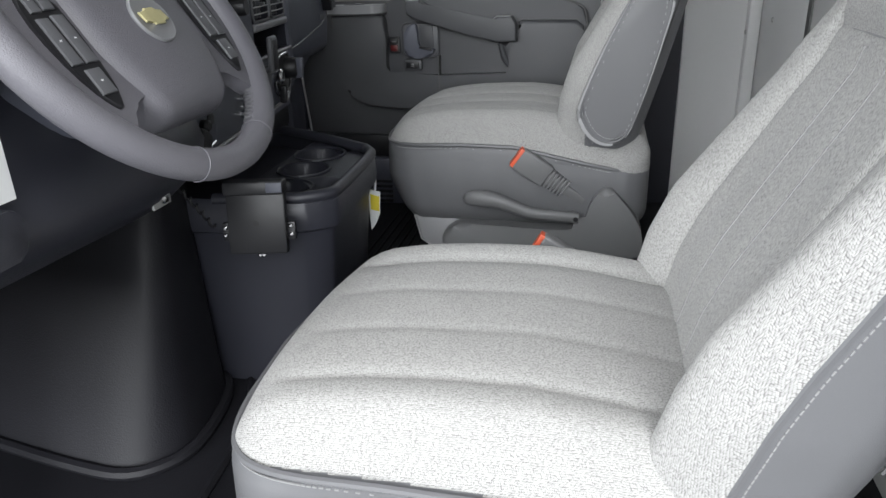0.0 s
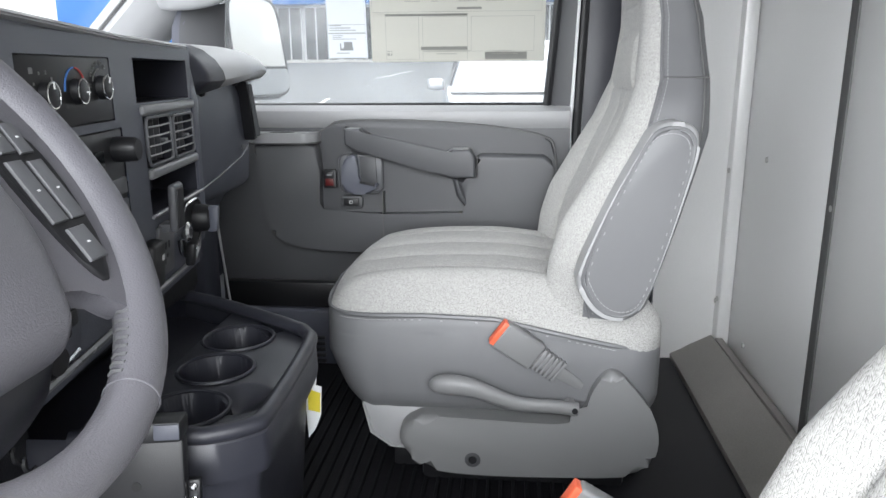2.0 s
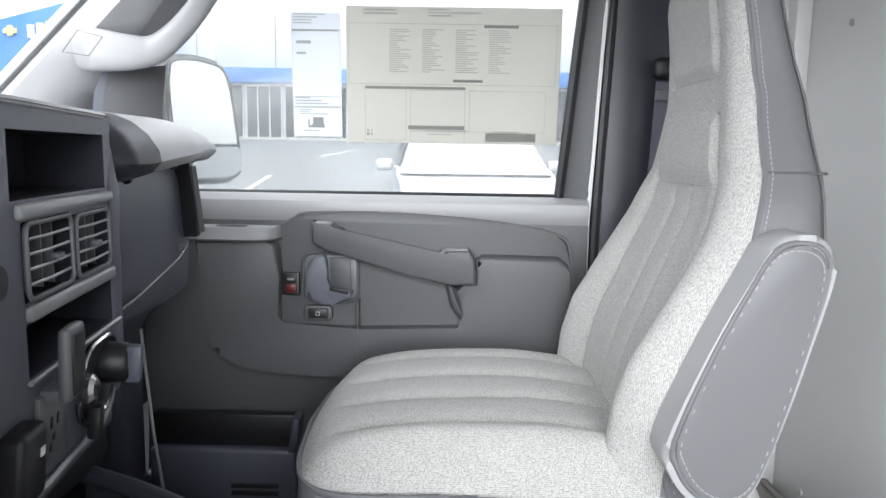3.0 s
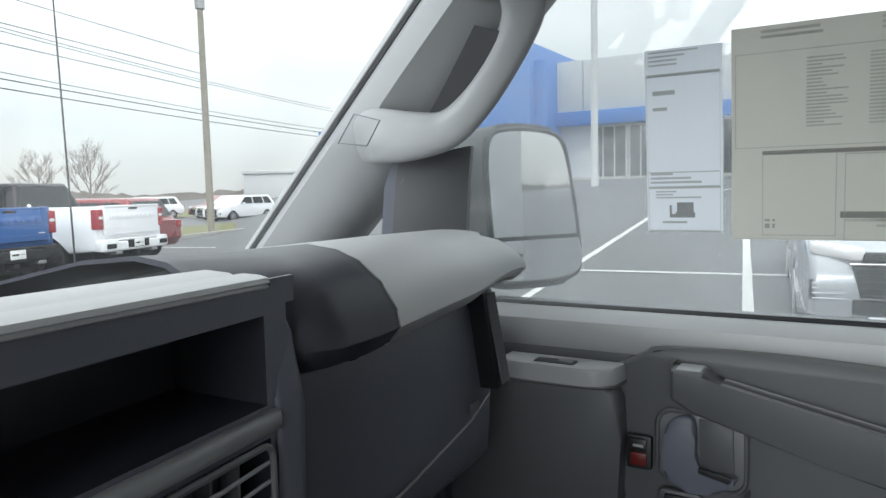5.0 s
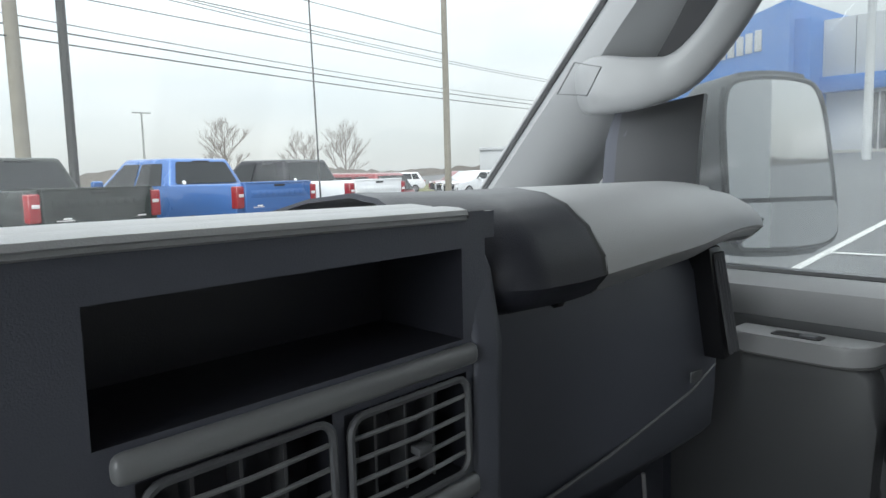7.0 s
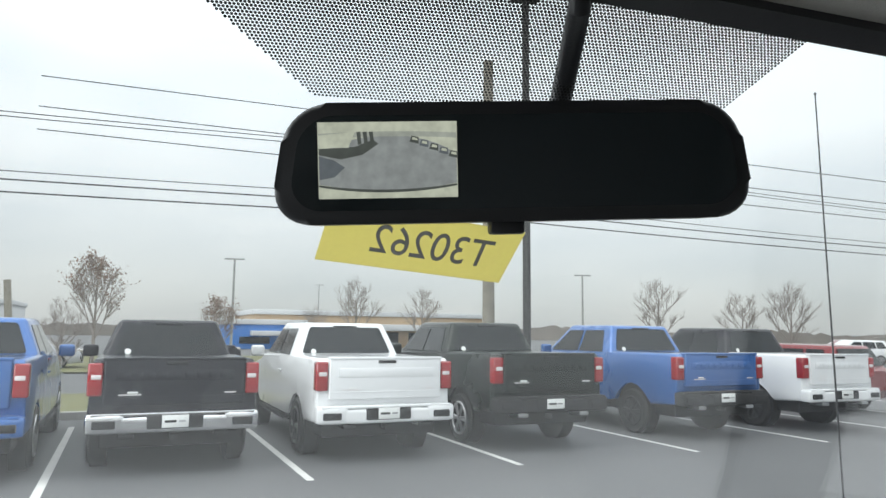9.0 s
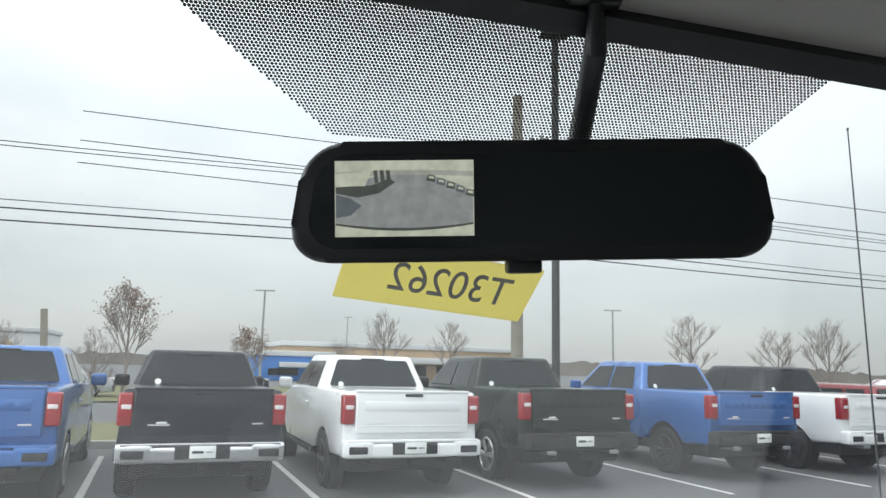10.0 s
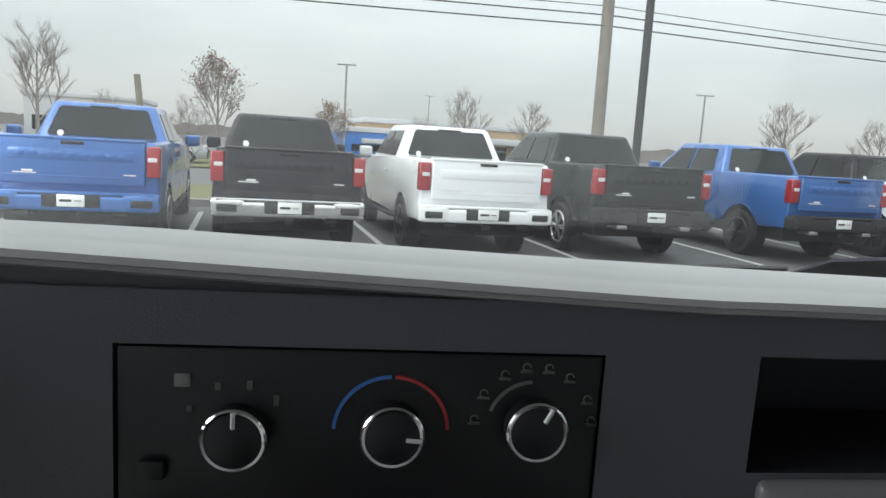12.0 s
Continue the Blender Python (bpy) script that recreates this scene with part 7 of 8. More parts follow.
    for sx in (-1, 1):
        lp("exhaust_tip", box(sx * 0.55 - 0.09, sx * 0.55 + 0.09, -0.10, 0.2, 0.475, 0.535, 0.015), ALLOY if lift else UNDER)
    lp("axle", tube([(-0.8, 1.22, 0.40), (0.8, 1.22, 0.40)], 0.09, 10), UNDER)
    return t


def suv(at, yaw, mat, label, front=True):
    """A mid-size crossover; its origin is on the ground below the nose."""
    M = pose(at[0], at[1], gz(*at), 0, 0, yaw)
    t = base("parked_suv", (at[0], at[1], gz(*at)), label, "car", turn=yaw)
    def lp(name, bm, m, parent=t, lab="", **kw):
        return part(name, put(bm, None, lambda c: M @ c), m, parent, lab, **kw)
    side = [(0.05, 0.30), (0.5, 0.24)] + [(0.95 + 0.40 * math.cos(a), max(0.26, 0.34 + 0.40 * math.sin(a))) for a in np.linspace(math.pi, 0, 8)] + [(1.5, 0.26), (3.2, 0.26)] + [(3.72 + 0.40 * math.cos(a), max(0.26, 0.34 + 0.40 * math.sin(a))) for a in np.linspace(math.pi, 0, 8)] + [(4.5, 0.34), (4.68, 0.55), (4.66, 1.0), (4.3, 1.06), (1.45, 1.08), (1.2, 1.04), (0.25, 0.93), (0.06, 0.80), (0.0, 0.55)]
    lp("body", prism(side, "x", -0.93, 0.93, 0.06, 4, warp=lambda c: Vector((c.x * (1 - 0.10 * max(0, (0.7 - c.y) / 0.7) ** 2 - 0.05 * max(0, (c.z - 0.6) / 0.5)), c.y, c.z - 0.05 * (c.z > 0.75) * (c.x / 0.93) ** 2 * (c.y < 1.3)))), mat)
    bm = bmesh.new()
    vs = [bm.verts.new(p) for p in ((-0.86, 1.15, 1.02), (0.86, 1.15, 1.02), (0.86, 4.55, 1.0), (-0.86, 4.55, 1.0), (-0.64, 2.0, 1.62), (0.64, 2.0, 1.62), (0.64, 4.2, 1.60), (-0.64, 4.2, 1.60))]
    for f in ((0, 1, 5, 4), (1, 2, 6, 5), (2, 3, 7, 6), (3, 0, 4, 7), (4, 5, 6, 7)):
        bm.faces.new([vs[i] for i in f])
    bmesh.ops.bevel(bm, geom=bm.edges[:], offset=0.07, segments=3, affect="EDGES", profile=0.5)
    lp("cabin", bm, mat)
    lp("windscreen", sheet([[(-0.74, 1.26, 1.08), (0.74, 1.26, 1.08)], [(-0.60, 1.92, 1.55), (0.60, 1.92, 1.55)]], thick=0.01, normal=(0, -0.55, 0.8)), CAR_GLASS)
    lp("rear_glass", sheet([[(-0.72, 4.51, 1.12), (0.72, 4.51, 1.12)], [(-0.60, 4.28, 1.52), (0.60, 4.28, 1.52)]], thick=0.01, normal=(0, 0.9, 0.3)), CAR_GLASS)
    for sx in (-1, 1):
        f = lambda z: sx * (0.875 - 0.22 * (z - 1.02) / 0.6)
        for y0, y1, k0, k1 in ((1.6, 2.6, 2.1, 2.6), (2.68, 3.5, 2.68, 3.45), (3.58, 4.2, 3.53, 4.0)):
            lp("side_window", sheet([[(f(1.08), y0, 1.08), (f(1.08), y1, 1.08)], [(f(1.50), k0, 1.50), (f(1.50), k1, 1.50)]], thick=0.012, normal=(sx, 0, 0)), CAR_GLASS)
        lp("headlamp", pillow(0.19, 0.12, 0.055, 0.04, 5, lambda c: Vector((sx * 0.66 + c.x, 0.10 + c.y + 0.35 * max(0, abs(sx * 0.66 + c.x) - 0.55), 0.79 + c.z + 0.12 * max(0, abs(sx * 0.66 + c.x) - 0.5)))), LAMP_CLEAR, t, "clear headlamp")
        lp("fog_recess", box(sx * 0.72 - 0.13, sx * 0.72 + 0.13, 0.02, 0.16, 0.42, 0.60, 0.03), UNDER)
        for i in range(4):
            lp("fog_bar", box(sx * 0.72 - 0.11, sx * 0.72 + 0.11, 0.005, 0.05, 0.435 + i * 0.04, 0.45 + i * 0.04, 0.004), SILVER)
        lp("tail_lamp", box(sx * 0.80 - 0.10, sx * 0.80 + 0.10, 4.55, 4.69, 0.80, 1.0, 0.02), LAMP_RED)
        lp("door_mirror", pillow(0.10, 0.05, 0.07, 0.04, 4, lambda c: Vector((sx * 1.02 + c.x, 1.75 + c.y, 1.10 + c.z))), mat)
        for y0 in (0.95, 3.72):
            wheel((sx * 0.80, y0, 0.34), 0.34, t, M, ALLOY, sx)
    lp("upper_grille", box(-0.50, 0.50, -0.015, 0.12, 0.735, 0.80, 0.02), UNDER)
    g = lp("grille", prism([(-0.56, 0.70), (0.56, 0.70), (0.50, 0.46), (-0.50, 0.46)], "y", -0.03, 0.10, 0.02, 3), UNDER)
    for i in range(5):
        lp("grille_bar", box(-0.52 + 0.01 * i, 0.52 - 0.01 * i, -0.042, -0.02, 0.672 - i * 0.05, 0.686 - i * 0.05, 0.004), BLACK_ALLOY, g)
    lp("chrome_bar", box(-0.58, 0.58, -0.035, 0.02, 0.706, 0.728, 0.008), CHROME, g)
    lp("emblem", prism([(-0.085, -0.02), (-0.03, -0.02), (-0.03, -0.035), (0.03, -0.035), (0.03, -0.02), (0.085, -0.02), (0.075, 0.02), (0.03, 0.02), (0.03, 0.035), (-0.03, 0.035), (-0.03, 0.02), (-0.075, 0.02)], "y", -0.05, -0.03, 0.004, warp=lambda c: Vector((c.x, c.y, c.z + 0.715))), GOLD, g, "gold cross-shaped emblem")
    lp("lower_intake", box(-0.55, 0.55, -0.01, 0.10, 0.32, 0.44, 0.02), UNDER)
    lp("skid_plate", box(-0.45, 0.45, -0.015, 0.10, 0.26, 0.32, 0.015), SILVER)
    return t


def parked_cars(bay):
    def rear(s, d=0.0):
        return bay(s + 0.92, d)
    pickup(rear(-5.55, 0.3), 17, BLUE, "bright blue crew-cab pickup parked tail out", BLUE, BLACK_ALLOY)
    pickup(rear(-2.62), 17, BLUE, "bright blue pickup with raised bars on its tailgate", BLUE, ALLOY)
    pickup(rear(0.0), 17, GREY, "dark grey pickup with a bright chrome rear bumper", CHROME, BLACK_ALLOY)
    pickup(rear(2.78), 17, WHITEP, "white crew-cab pickup with a white rear bumper", WHITEP, BLACK_ALLOY, bars=False)
    pickup(rear(5.50), 17, GREEN, "dark green-grey lifted pickup with black bumper", UNDER, ALLOY, 0.05)
    pickup(rear(9.05), 17, BLUE, "bright blue lifted pickup with a black bumper", UNDER, BLACK_ALLOY, 0.05)
    pickup(rear(12.1), 17, WHITEP, "white pickup with a dark roof and black wheels", WHITEP, BLACK_ALLOY, 0.03, roof=GREY)
    suv(bay(16.5, 6.5), 197, MAROON, "maroon crossover parked behind the pickups")
    suv((6.1, 0.30), -84, SILVER, "silver crossover with a black grille facing the van")
    suv((6.7, -2.7), -84, WHITEP, "white crossover parked beside the silver one")
    suv(bay(-1.3, 26), 107, SILVER, "silver car on the road beyond the verge")
    suv(bay(6.0, 30), 107, GREY, "dark car on the road beyond the verge")
    random.seed(8)
    for k in range(9):
        suv((30 + 2.0 * (k % 3), 26 + 3.1 * k), -95 + random.uniform(-3, 3), random.choice((SILVER, WHITEP, GREY, MAROON)), "car parked far across the lot")


def tree(at, height, spread, mat, leafy, label, seed):
    """A bare winter tree: a trunk, and a crown of forking twigs."""
    rnd = random.Random(seed)
    t = base("bare_tree", (*at, G), label, "tree", group="roadside trees")
    o = Vector((*at, G))
    part("trunk", tube([o, o + Vector((0.03, 0, height * 0.18)), o + Vector((0, 0.05, height * 0.36))], [height * 0.022, height * 0.017, height * 0.013], 7), mat, t)
    bm = bmesh.new()
    leaves = []
    def twig(p, q, r):
        d = (q - p).normalized()
        e = d.orthogonal().normalized() * r
        g = d.cross(e)
        a, tip = [bm.verts.new(p + v) for v in (e, -e * 0.5 + g * 0.87, -e * 0.5 - g * 0.87)], bm.verts.new(q)
        for k in range(3):
            bm.faces.new((a[k], a[(k + 1) % 3], tip))
    def grow(p, d, length, r, depth):
        q = p + d * length
        if depth <= 1:
            twig(p, q, r)
        else:
            mid = p.lerp(q, 0.5) + Vector((rnd.uniform(-1, 1), rnd.uniform(-1, 1), rnd.uniform(-0.3, 0.6))) * length * 0.06
            tube([p, mid, q], [r, r * 0.8, r * 0.6], 4, bm=bm, ends=False)
        if depth == 0:
            leaves.append(q)
            return
        for k in range(4 if depth > 1 else 3):
            e = (d + Vector((rnd.uniform(-1, 1), rnd.uniform(-1, 1), rnd.uniform(-0.1, 0.75))) * spread * 1.1).normalized()
            grow(p.lerp(q, rnd.uniform(0.35, 1.0)), e, length * rnd.uniform(0.50, 0.74), r * 0.62, depth - 1)
    # a leader with side limbs that shorten towards the tip
    top = o + Vector((0.05, 0.0, height * 0.80))
    tube([o + Vector((0, 0.05, height * 0.36)), top], [height * 0.013, height * 0.004], 5, bm=bm, ends=False)
    for k in range(13):
        h = 0.24 + 0.56 * k / 12
        a = k * 2.4 + rnd.uniform(-0.4, 0.4)
        out = spread * (1.0 - 0.35 * h)
        length = height * (0.30 - 0.16 * abs(h - 0.35) / 0.45) * rnd.uniform(0.8, 1.15)
        grow(o + Vector((0, 0.04, height * h)), Vector((math.cos(a) * out, math.sin(a) * out, 0.75)).normalized(), length, height * 0.0080 * (1.1 - h), 4)
    crown = part("crown", bm, mat, t)
    crown["kind"] = "stuff"
    if leafy:
        bm = bmesh.new()
        for q in leaves[::5]:
            for i in range(leafy):
                c = q + Vector((rnd.gauss(0, 0.12), rnd.gauss(0, 0.12), rnd.gauss(0, 0.12)))
                a, b = Vector((rnd.uniform(-1, 1), rnd.uniform(-1, 1), rnd.uniform(-1, 1))).normalized() * 0.06, Vector((rnd.uniform(-1, 1), rnd.uniform(-1, 1), rnd.uniform(-1, 1))).normalized() * 0.05
                bm.faces.new([bm.verts.new(v) for v in (c - a, c + b, c + a, c - b)])
        part("leaves", bm, LEAF, t, flat=True)["kind"] = "stuff"


BARK = material("grey_bark", (0.25, 0.22, 0.20), 0.9, spread=0.3, scale=60, bump=0.4, grain=120)
LEAF = material("brown_winter_leaf", (0.25, 0.18, 0.14), 0.9, spread=0.4, scale=60)
POLE_WOOD = material("weathered_pole_wood", (0.26, 0.24, 0.20), 0.9, spread=0.25, scale=40, bump=0.4, grain=90)
POLE_DARK = material("dark_bronze_pole", (0.05, 0.05, 0.048), 0.5, 0.3, spread=0.15)
POLE_GREY = material("galvanised_pole", (0.33, 0.34, 0.34), 0.5, 0.4, spread=0.15)
CABLE = material("black_cable", (0.03, 0.03, 0.032), 0.7, spread=0.2)
FACADE = material("pale_grey_facade", (0.56, 0.57, 0.58), 0.7, spread=0.05, scale=4, bump=0.1, grain=10)
FACADE_BLUE = material("blue_facade_panel", (0.03, 0.17, 0.52), 0.45, spread=0.06, scale=5, bump=0.05, grain=20)
STORE = material("tan_store_wall", (0.42, 0.31, 0.20), 0.85, spread=0.15, scale=4, bump=0.2, grain=10)
HAZE_WOOD = material("far_bare_woods", (0.24, 0.22, 0.20), 0.95, spread=0.35, scale=2, grain=3)


def poles_and_trees(bay):
    rx, ry = math.cos(radians(17)), math.sin(radians(17))
    eye = (-0.23, 0.75)
    w = base("utility_pole", (3.45, 20.5, G), "weathered wooden utility pole with cross-arms", "pole")
    part("shaft", tube([(3.46, 20.5, G), (3.40, 20.5, 8.9)], [0.18, 0.14], 12), POLE_WOOD, w)
    for z, l in ((7.35, 1.0), (7.0, 0.6)):
        part("cross_arm", tube([(3.43 - l * 0.9, 20.4, z - 0.25), (3.43 + l * 0.9, 20.5, z + 0.3)], 0.06, 6), POLE_WOOD, w)
    for k in range(6):
        part("insulator", lathe([(0.03, 0), (0.06, 0.05), (0.03, 0.10), (0.06, 0.15), (0.02, 0.2)], (2.7 + k * 0.28, 20.45, 7.15 + 0.08 * k), (0.1, 0, 1), 8), POLE_GREY, w)
    for k in range(3):
        part("jumper", tube(smooth_path([(2.9 + k * 0.5, 20.4, 7.3), (3.6, 20.3, 6.9 - 0.2 * k), (3.5, 20.4, 6.2 - 0.2 * k)], 4), 0.02, 5), CABLE, w)
    m = base("light_pole", (4.35, 19.7, G), "dark bronze car park light pole", "pole")
    part("shaft", tube([(4.36, 19.7, G), (4.32, 19.7, 10.5)], [0.115, 0.10], 8), POLE_DARK, m)
    part("lamp_head", box(3.9, 4.7, 19.5, 19.9, 10.45, 10.6, 0.04), POLE_DARK, m)
    part("foot", lathe([(0.3, 0), (0.3, 0.6), (0.25, 0.65)], (4.36, 19.7, G), (0, 0, 1), 16), CONCRETE, m)
    p = base("utility_pole", (20.3, 24.2, G), "grey utility pole at the far corner of the lot", "pole")
    part("shaft", tube([(20.3, 24.2, G), (20.25, 24.2, 9.4)], [0.16, 0.12], 10), POLE_WOOD, p)
    part("cap", lathe([(0.2, 0), (0.2, 0.5), (0.1, 0.55)], (20.25, 24.2, 8.4), (0, 0, 1), 10), POLE_GREY, p)
    l = base("leaning_pole", (-8.5, 22, G), "leaning weathered wooden post", "post")
    part("shaft", tube([(-8.75, 20.0, G), (-9.05, 20.0, 2.2)], [0.10, 0.09], 8), POLE_WOOD, l)
    # wires along the road
    wires = base("power_lines", (0, 20, 5), "thin black overhead power lines", "cables")
    for z, sag, dy in ((4.25, 0.15, 0.0), (4.55, 0.15, 0.12), (4.80, 0.2, 0.2), (5.95, 0.2, -0.1), (6.15, 0.25, 0.1)):
        for s0, s1, z1 in ((0, -34, z - 0.55), (0, 34, z + 0.1)):
            pts = []
            for t in np.linspace(0, 1, 13):
                s = s1 * t
                pts.append((3.43 + s * rx, 20.45 + dy + s * ry, z + (z1 - z) * t - sag * 4 * t * (1 - t)))
            part("wire", tube(pts, 0.018 if z < 4.7 else 0.012, 5), CABLE, wires)
    for dx, dz in ((0.40, 2.4), (0.62, 1.0), (0.42, 1.8)):
        part("wire", tube([(20.3, 24.2, 7.6 - dz), (20.3 - 30 * rx, 24.2 - 30 * ry + 4, 8.4 - dz)], 0.014, 5), CABLE, wires)
    for (dx, dy), dist, h in (((-0.164, 0.986), 46, 5.4), ((0.311, 0.95), 52, 5.2), ((-0.05, 1.0), 95, 7)):
        x, y = eye[0] + dx * dist, eye[1] + dy * dist
        s = base("street_lamp", (x, y, G), "slim grey street lamp by the road", "street lamp", group="street lamps")
        part("shaft", tube([(x, y, G), (x, y, h)], [0.09, 0.06], 8), POLE_GREY, s)
        part("arm", tube([(x - 0.6, y, h), (x + 0.6, y, h)], 0.05, 6), POLE_GREY, s)
    rows = [(-0.515, 0.857, 42, 6.2, 0.62, 0, "tall bare tree with fine grey twigs"), (-0.326, 0.945, 36, 4.9, 0.42, 2, "slender tree with a few brown leaves"), (-0.36, 0.933, 24, 2.6, 0.8, 0, "low pruned tree in the verge"), (-0.181, 0.984, 42, 3.5, 0.75, 2, "round tree with sparse brown leaves"), (-0.057, 0.998, 34, 2.8, 0.7, 0, "hard-pruned tree with stubby limbs"), (0.001, 1.0, 46, 5.0, 0.5, 0, "upright bare tree with fine twigs"), (0.093, 0.996, 46, 4.6, 0.65, 0, "bare tree with open twigs"), (0.404, 0.915, 44, 5.0, 0.6, 0, "broad bare tree with fine twigs"), (0.497, 0.868, 44, 4.2, 0.7, 0, "spreading bare tree by the road"), (0.545, 0.838, 44, 4.6, 0.6, 0, "bare tree behind the pickups"), (0.21, 0.98, 34, 2.2, 0.7, 0, "hard-pruned tree behind the pole"), (-0.45, 0.893, 60, 4.0, 0.7, 0, "far bare tree beside a store")]
    for i, (dx, dy, dist, h, sp, leafy, lab) in enumerate(rows):
        tree((eye[0] + dx * dist, eye[1] + dy * dist), h, sp, BARK, leafy, lab, 20 + i)


def buildings(bay):
    d = base("dealership_building", (40, 10, G), "pale grey dealership with a blue entrance tower", "building")
    X = 40.0
    part("wall", box(X, X + 14, -30, 17.4, 5.2, 8.2, 0.02), FACADE, d)
    part("lower_wall", box(X + 0.6, X + 14, -30, 17.0, 0.9, 4.6, 0.02), FACADE, d)
    part("blue_band", box(X - 0.35, X + 0.6, -30, 17.2, 4.45, 5.25, 0.03), FACADE_BLUE, d)
    for k in range(14):
        y = 14.6 - k * 2.2
        win = part("window", box(X + 0.5, X + 0.62, y - 2.0, y, 1.4, 4.3, 0), CAR_GLASS, d)
        for j in range(3):
            part("mullion", box(X + 0.44, X + 0.55, y - 2.0 + j * 0.68, y - 1.94 + j * 0.68, 1.4, 4.3, 0), FACADE, win)
    for k in range(10):
        part("panel_joint", box(X - 0.01, X + 0.005, 15 - k * 4.4, 15.04 - k * 4.4, 5.3, 8.15, 0), SEAM, d)
    tw = part("tower", box(X - 2.2, X + 6, 17.4, 25.6, G, 9.2, 0.03, warp=lambda c: Vector((c.x, c.y, c.z - (0.26 * (c.y - 17.4) if c.z > 5 else 0)))), FACADE_BLUE, d, "blue clad entrance tower")
    part("tower_edge", box(X - 1.6, X + 5, 16.6, 17.45, G, 8.2, 0.02), FACADE_BLUE, d)
    for i in range(9):
        y = 23.2 - i * 0.50
        part("sign_bar", box(X - 2.28, X - 2.18, y - 0.38, y, 6.35 + 0.05 * i, 7.05 + 0.10 * i, 0.02), FACADE, tw)
    part("sign_emblem", prism([(23.75, 6.6), (23.95, 6.6), (23.95, 6.45), (24.25, 6.45), (24.25, 6.6), (24.5, 6.6), (24.45, 6.85), (24.25, 6.85), (24.25, 7.0), (23.95, 7.0), (23.95, 6.85), (23.7, 6.85)], "x", X - 2.30, X - 2.18, 0.02), GOLD, tw)
    part("roof_unit", box(X + 4, X + 6, 8, 10, 8.2, 9.0, 0.05), POLE_GREY, d)
    for y in (11.3, -6.0):
        q = base("light_pole", (31, y, gz(31, y)), "pale concrete light pole before the dealership", "pole")
        part("shaft", tube([(31, y, gz(31, y)), (31, y, 11)], [0.17, 0.14], 10), FACADE, q)
        part("lamp_head", box(30.6, 31.4, y - 0.5, y + 0.5, 10.9, 11.1, 0.03), POLE_GREY, q)
    k = base("kerb", (34, 5, G), "long pale kerb before the dealership", "kerb", kind="structure")
    part("kerb_stone", box(38.2, 41.0, -40, 26, 1.0, 1.42, 0.02), CONCRETE, k)
    e = (-0.23, 0.75)
    def store(dx, dy, dist, w, h, mat, label, band):
        x, y = e[0] + dx * dist, e[1] + dy * dist
        s = base("roadside_store", (x, y, G), label, "building", group="far stores", turn=17)
        M = pose(x, y, G, 0, 0, 17)
        f = lambda c: M @ c
        part("wall", box(-w / 2, w / 2, 0, 14, 0, h, 0.05, warp=f), mat, s)
        part("parapet", box(-w / 2 - 0.2, w / 2 + 0.2, -0.2, 14, h, h + 0.5, 0.05, warp=f), FACADE, s)
        part("awning", box(-w / 4, w / 4, -1.2, 0.1, h * 0.55, h * 0.75, 0.05, warp=f), band, s)
        for i in range(int(w / 4)):
            part("window", box(-w / 2 + 0.8 + i * 4, -w / 2 + 3.6 + i * 4, -0.06, 0.05, 0.5, h * 0.5, 0, warp=f), CAR_GLASS, s)
    store(0.03, 1.0, 78, 26, 3.4, STORE, "low tan store with a pale parapet", FACADE)
    store(-0.115, 0.99, 70, 7, 2.3, FACADE_BLUE, "small blue roadside kiosk", FACADE)
    store(-0.47, 0.88, 90, 12, 4.2, FACADE, "pale store with an arched gable", STORE)
    store(0.80, 0.60, 110, 24, 4.5, FACADE, "low pale store far down the road", FACADE_BLUE)
    x, y = e[0] + 0.775 * 60, e[1] + 0.632 * 60
    s = base("road_sign", (x, y, G), "blue panel sign on a post", "sign")
    part("post", tube([(x, y, G), (x, y, 4.0)], 0.15, 8), POLE_GREY, s)
    part("panel", box(x - 1.3, x + 1.3, y - 0.15, y + 0.15, 3.6, 5.9, 0.05, warp=lambda c: Vector((x, y, 0)) + Matrix.Rotation(radians(-50), 3, "Z") @ Vector((c.x - x, c.y - y, c.z))), FACADE_BLUE, s)
    # far woods: a ragged low ring
    rnd = random.Random(2)
    bm = bmesh.new()
    n, last = 900, None
    for i in range(n + 1):
        a = 2 * math.pi * i / n
        r = 190
        h = 1.6 + 1.2 * noise.noise(Vector((math.cos(a) * 9, math.sin(a) * 9, 0))) + rnd.uniform(0, 0.9)
        p, q = bm.verts.new((r * math.cos(a), r * math.sin(a), G - 0.2)), bm.verts.new((r * math.cos(a), r * math.sin(a), max(0.8, h)))
        if last:
            bm.faces.new((last[0], p, q, last[1]))
        last = (p, q)
    tagged(part("backdrop", bm, HAZE_WOOD, flat=True), "far line of bare woods on the horizon", "woods", kind="structure")


# ---- build the cab ----
floor_and_walls()
cab_roof()
windshield()
interior_mirror()
shield_tag()
outside_front()
passenger_seat = seat("passenger_seat", 0.19, 0.69, 0.0, 0.0, (0.0, 0.0), "grey tweed and vinyl passenger bucket seat", -1, 1.3)
seat("driver_seat", -0.845, -0.345, -0.070, -0.118, (-0.150, 0.14), "pale tweed driver bucket seat with vinyl sides", 1, 0.25)
buckle((0.165, 0.598, 0.312), (0.15, -0.86, -0.62), "grey seat belt buckle with an orange-red button")
buckle((-0.290, 0.515, 0.290), (0.0, -0.75, -0.45), "grey driver belt buckle with an orange-red button")
armrest(passenger_seat)
dashboard()
climate_panel()
radio()
lower_stack()
vent(-0.048, 0.054, 0.620, 0.686, None, True)
vent(0.066, 0.166, 0.620, 0.683, None, False)
steering_wheel()
ignition_bits()
console()
passenger_door()
side_window()
stickers()
pillars()
door_mirror()

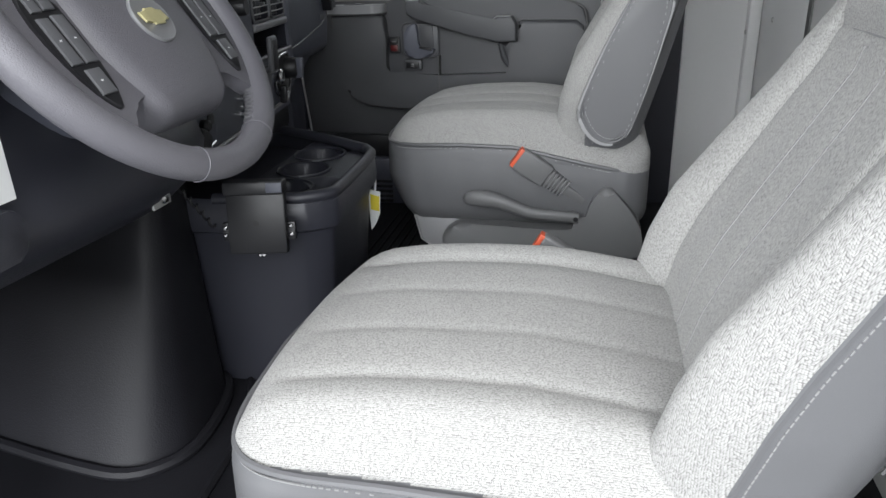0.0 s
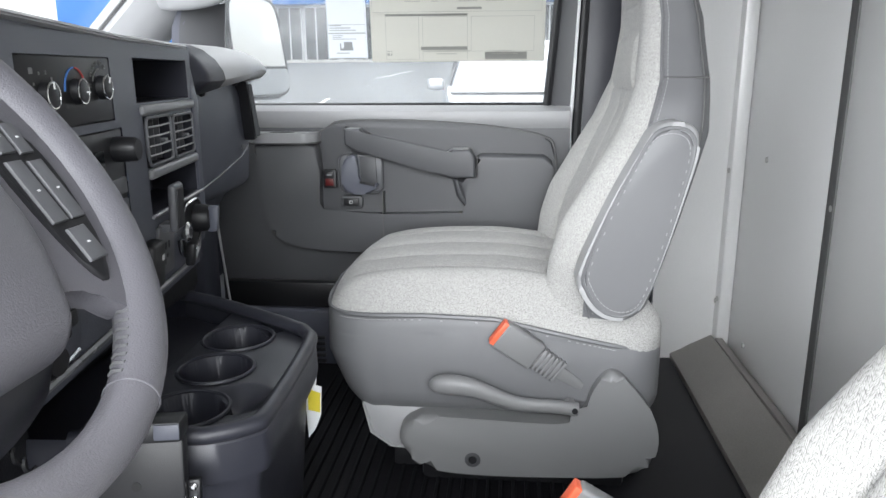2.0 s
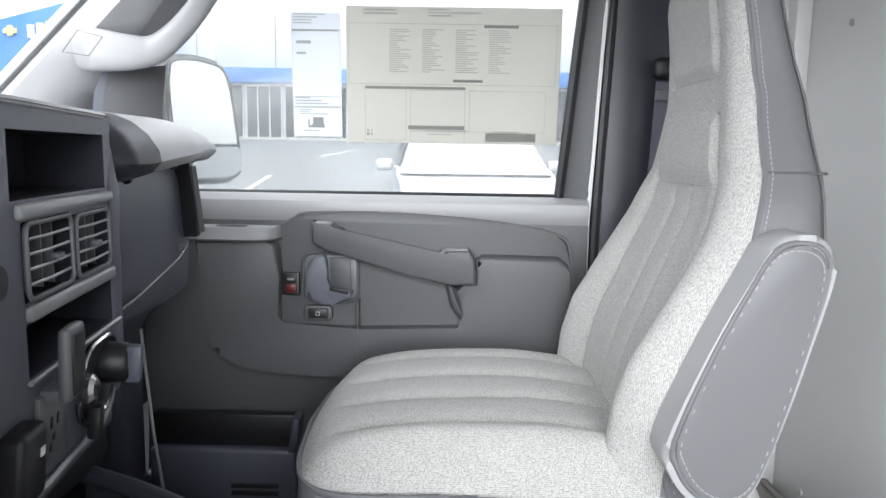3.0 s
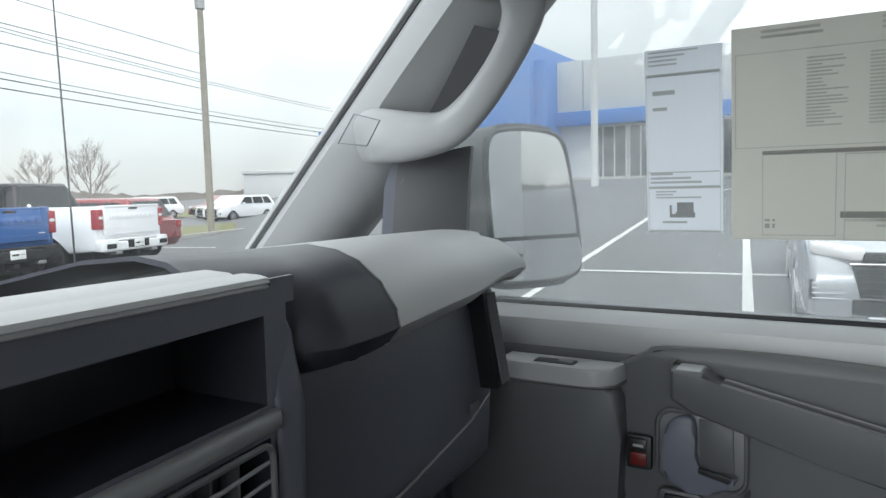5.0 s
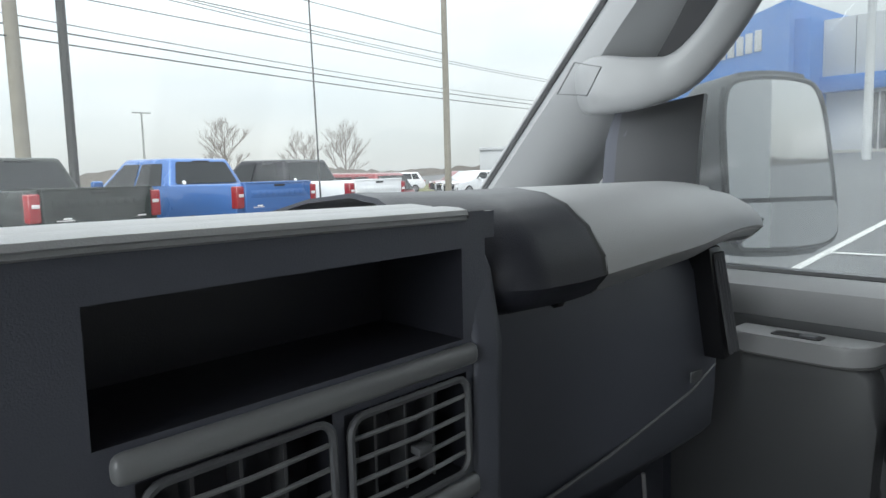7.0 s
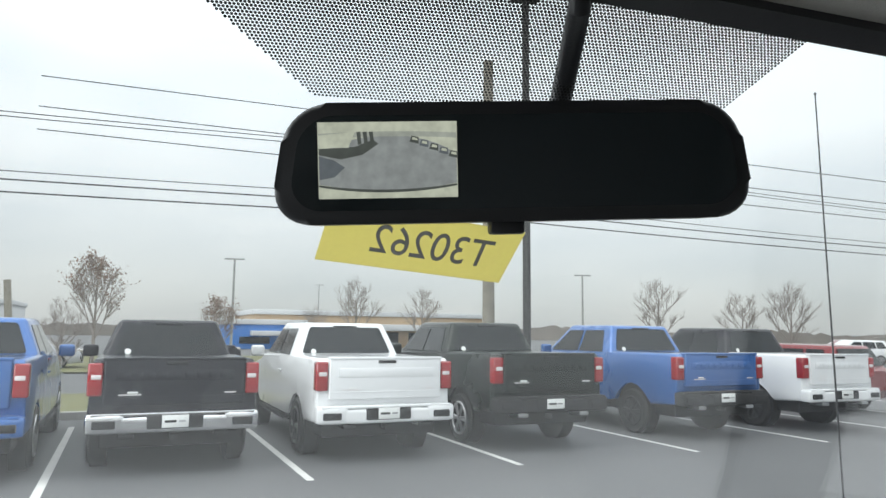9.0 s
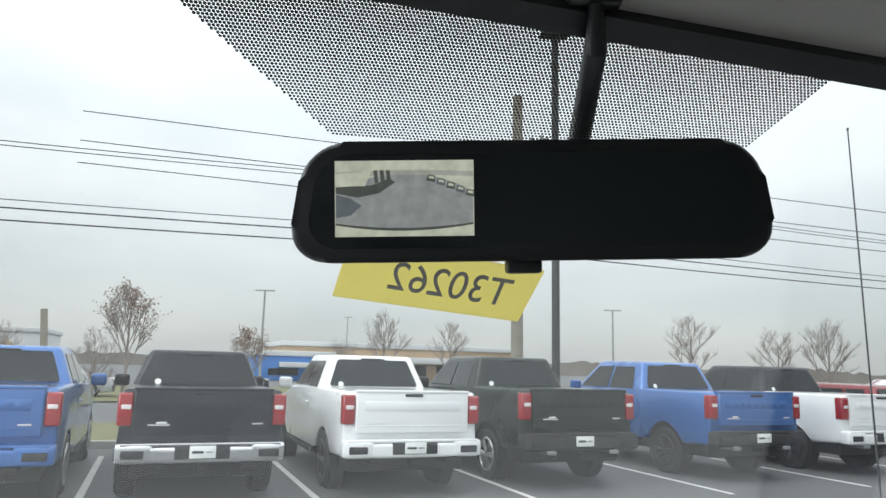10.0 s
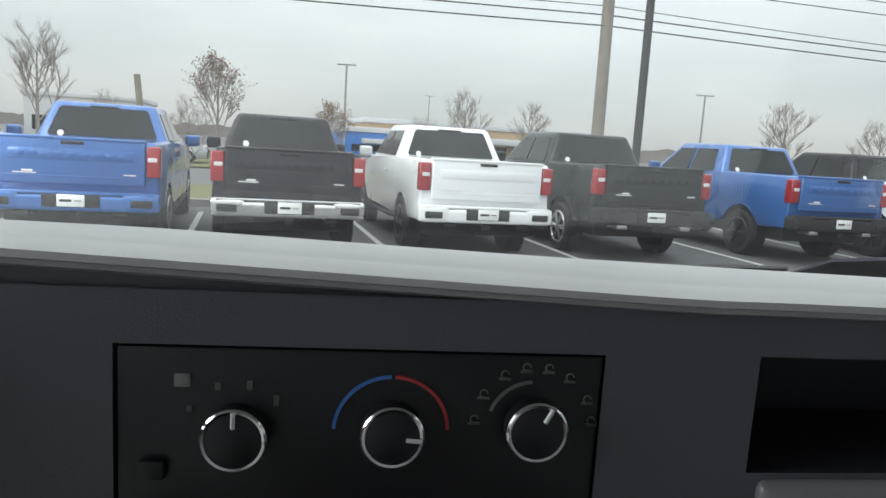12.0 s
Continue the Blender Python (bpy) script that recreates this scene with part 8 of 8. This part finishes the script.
# ---- build the car park ----
bay_place = ground()
parked_cars(bay_place)
poles_and_trees(bay_place)
buildings(bay_place)
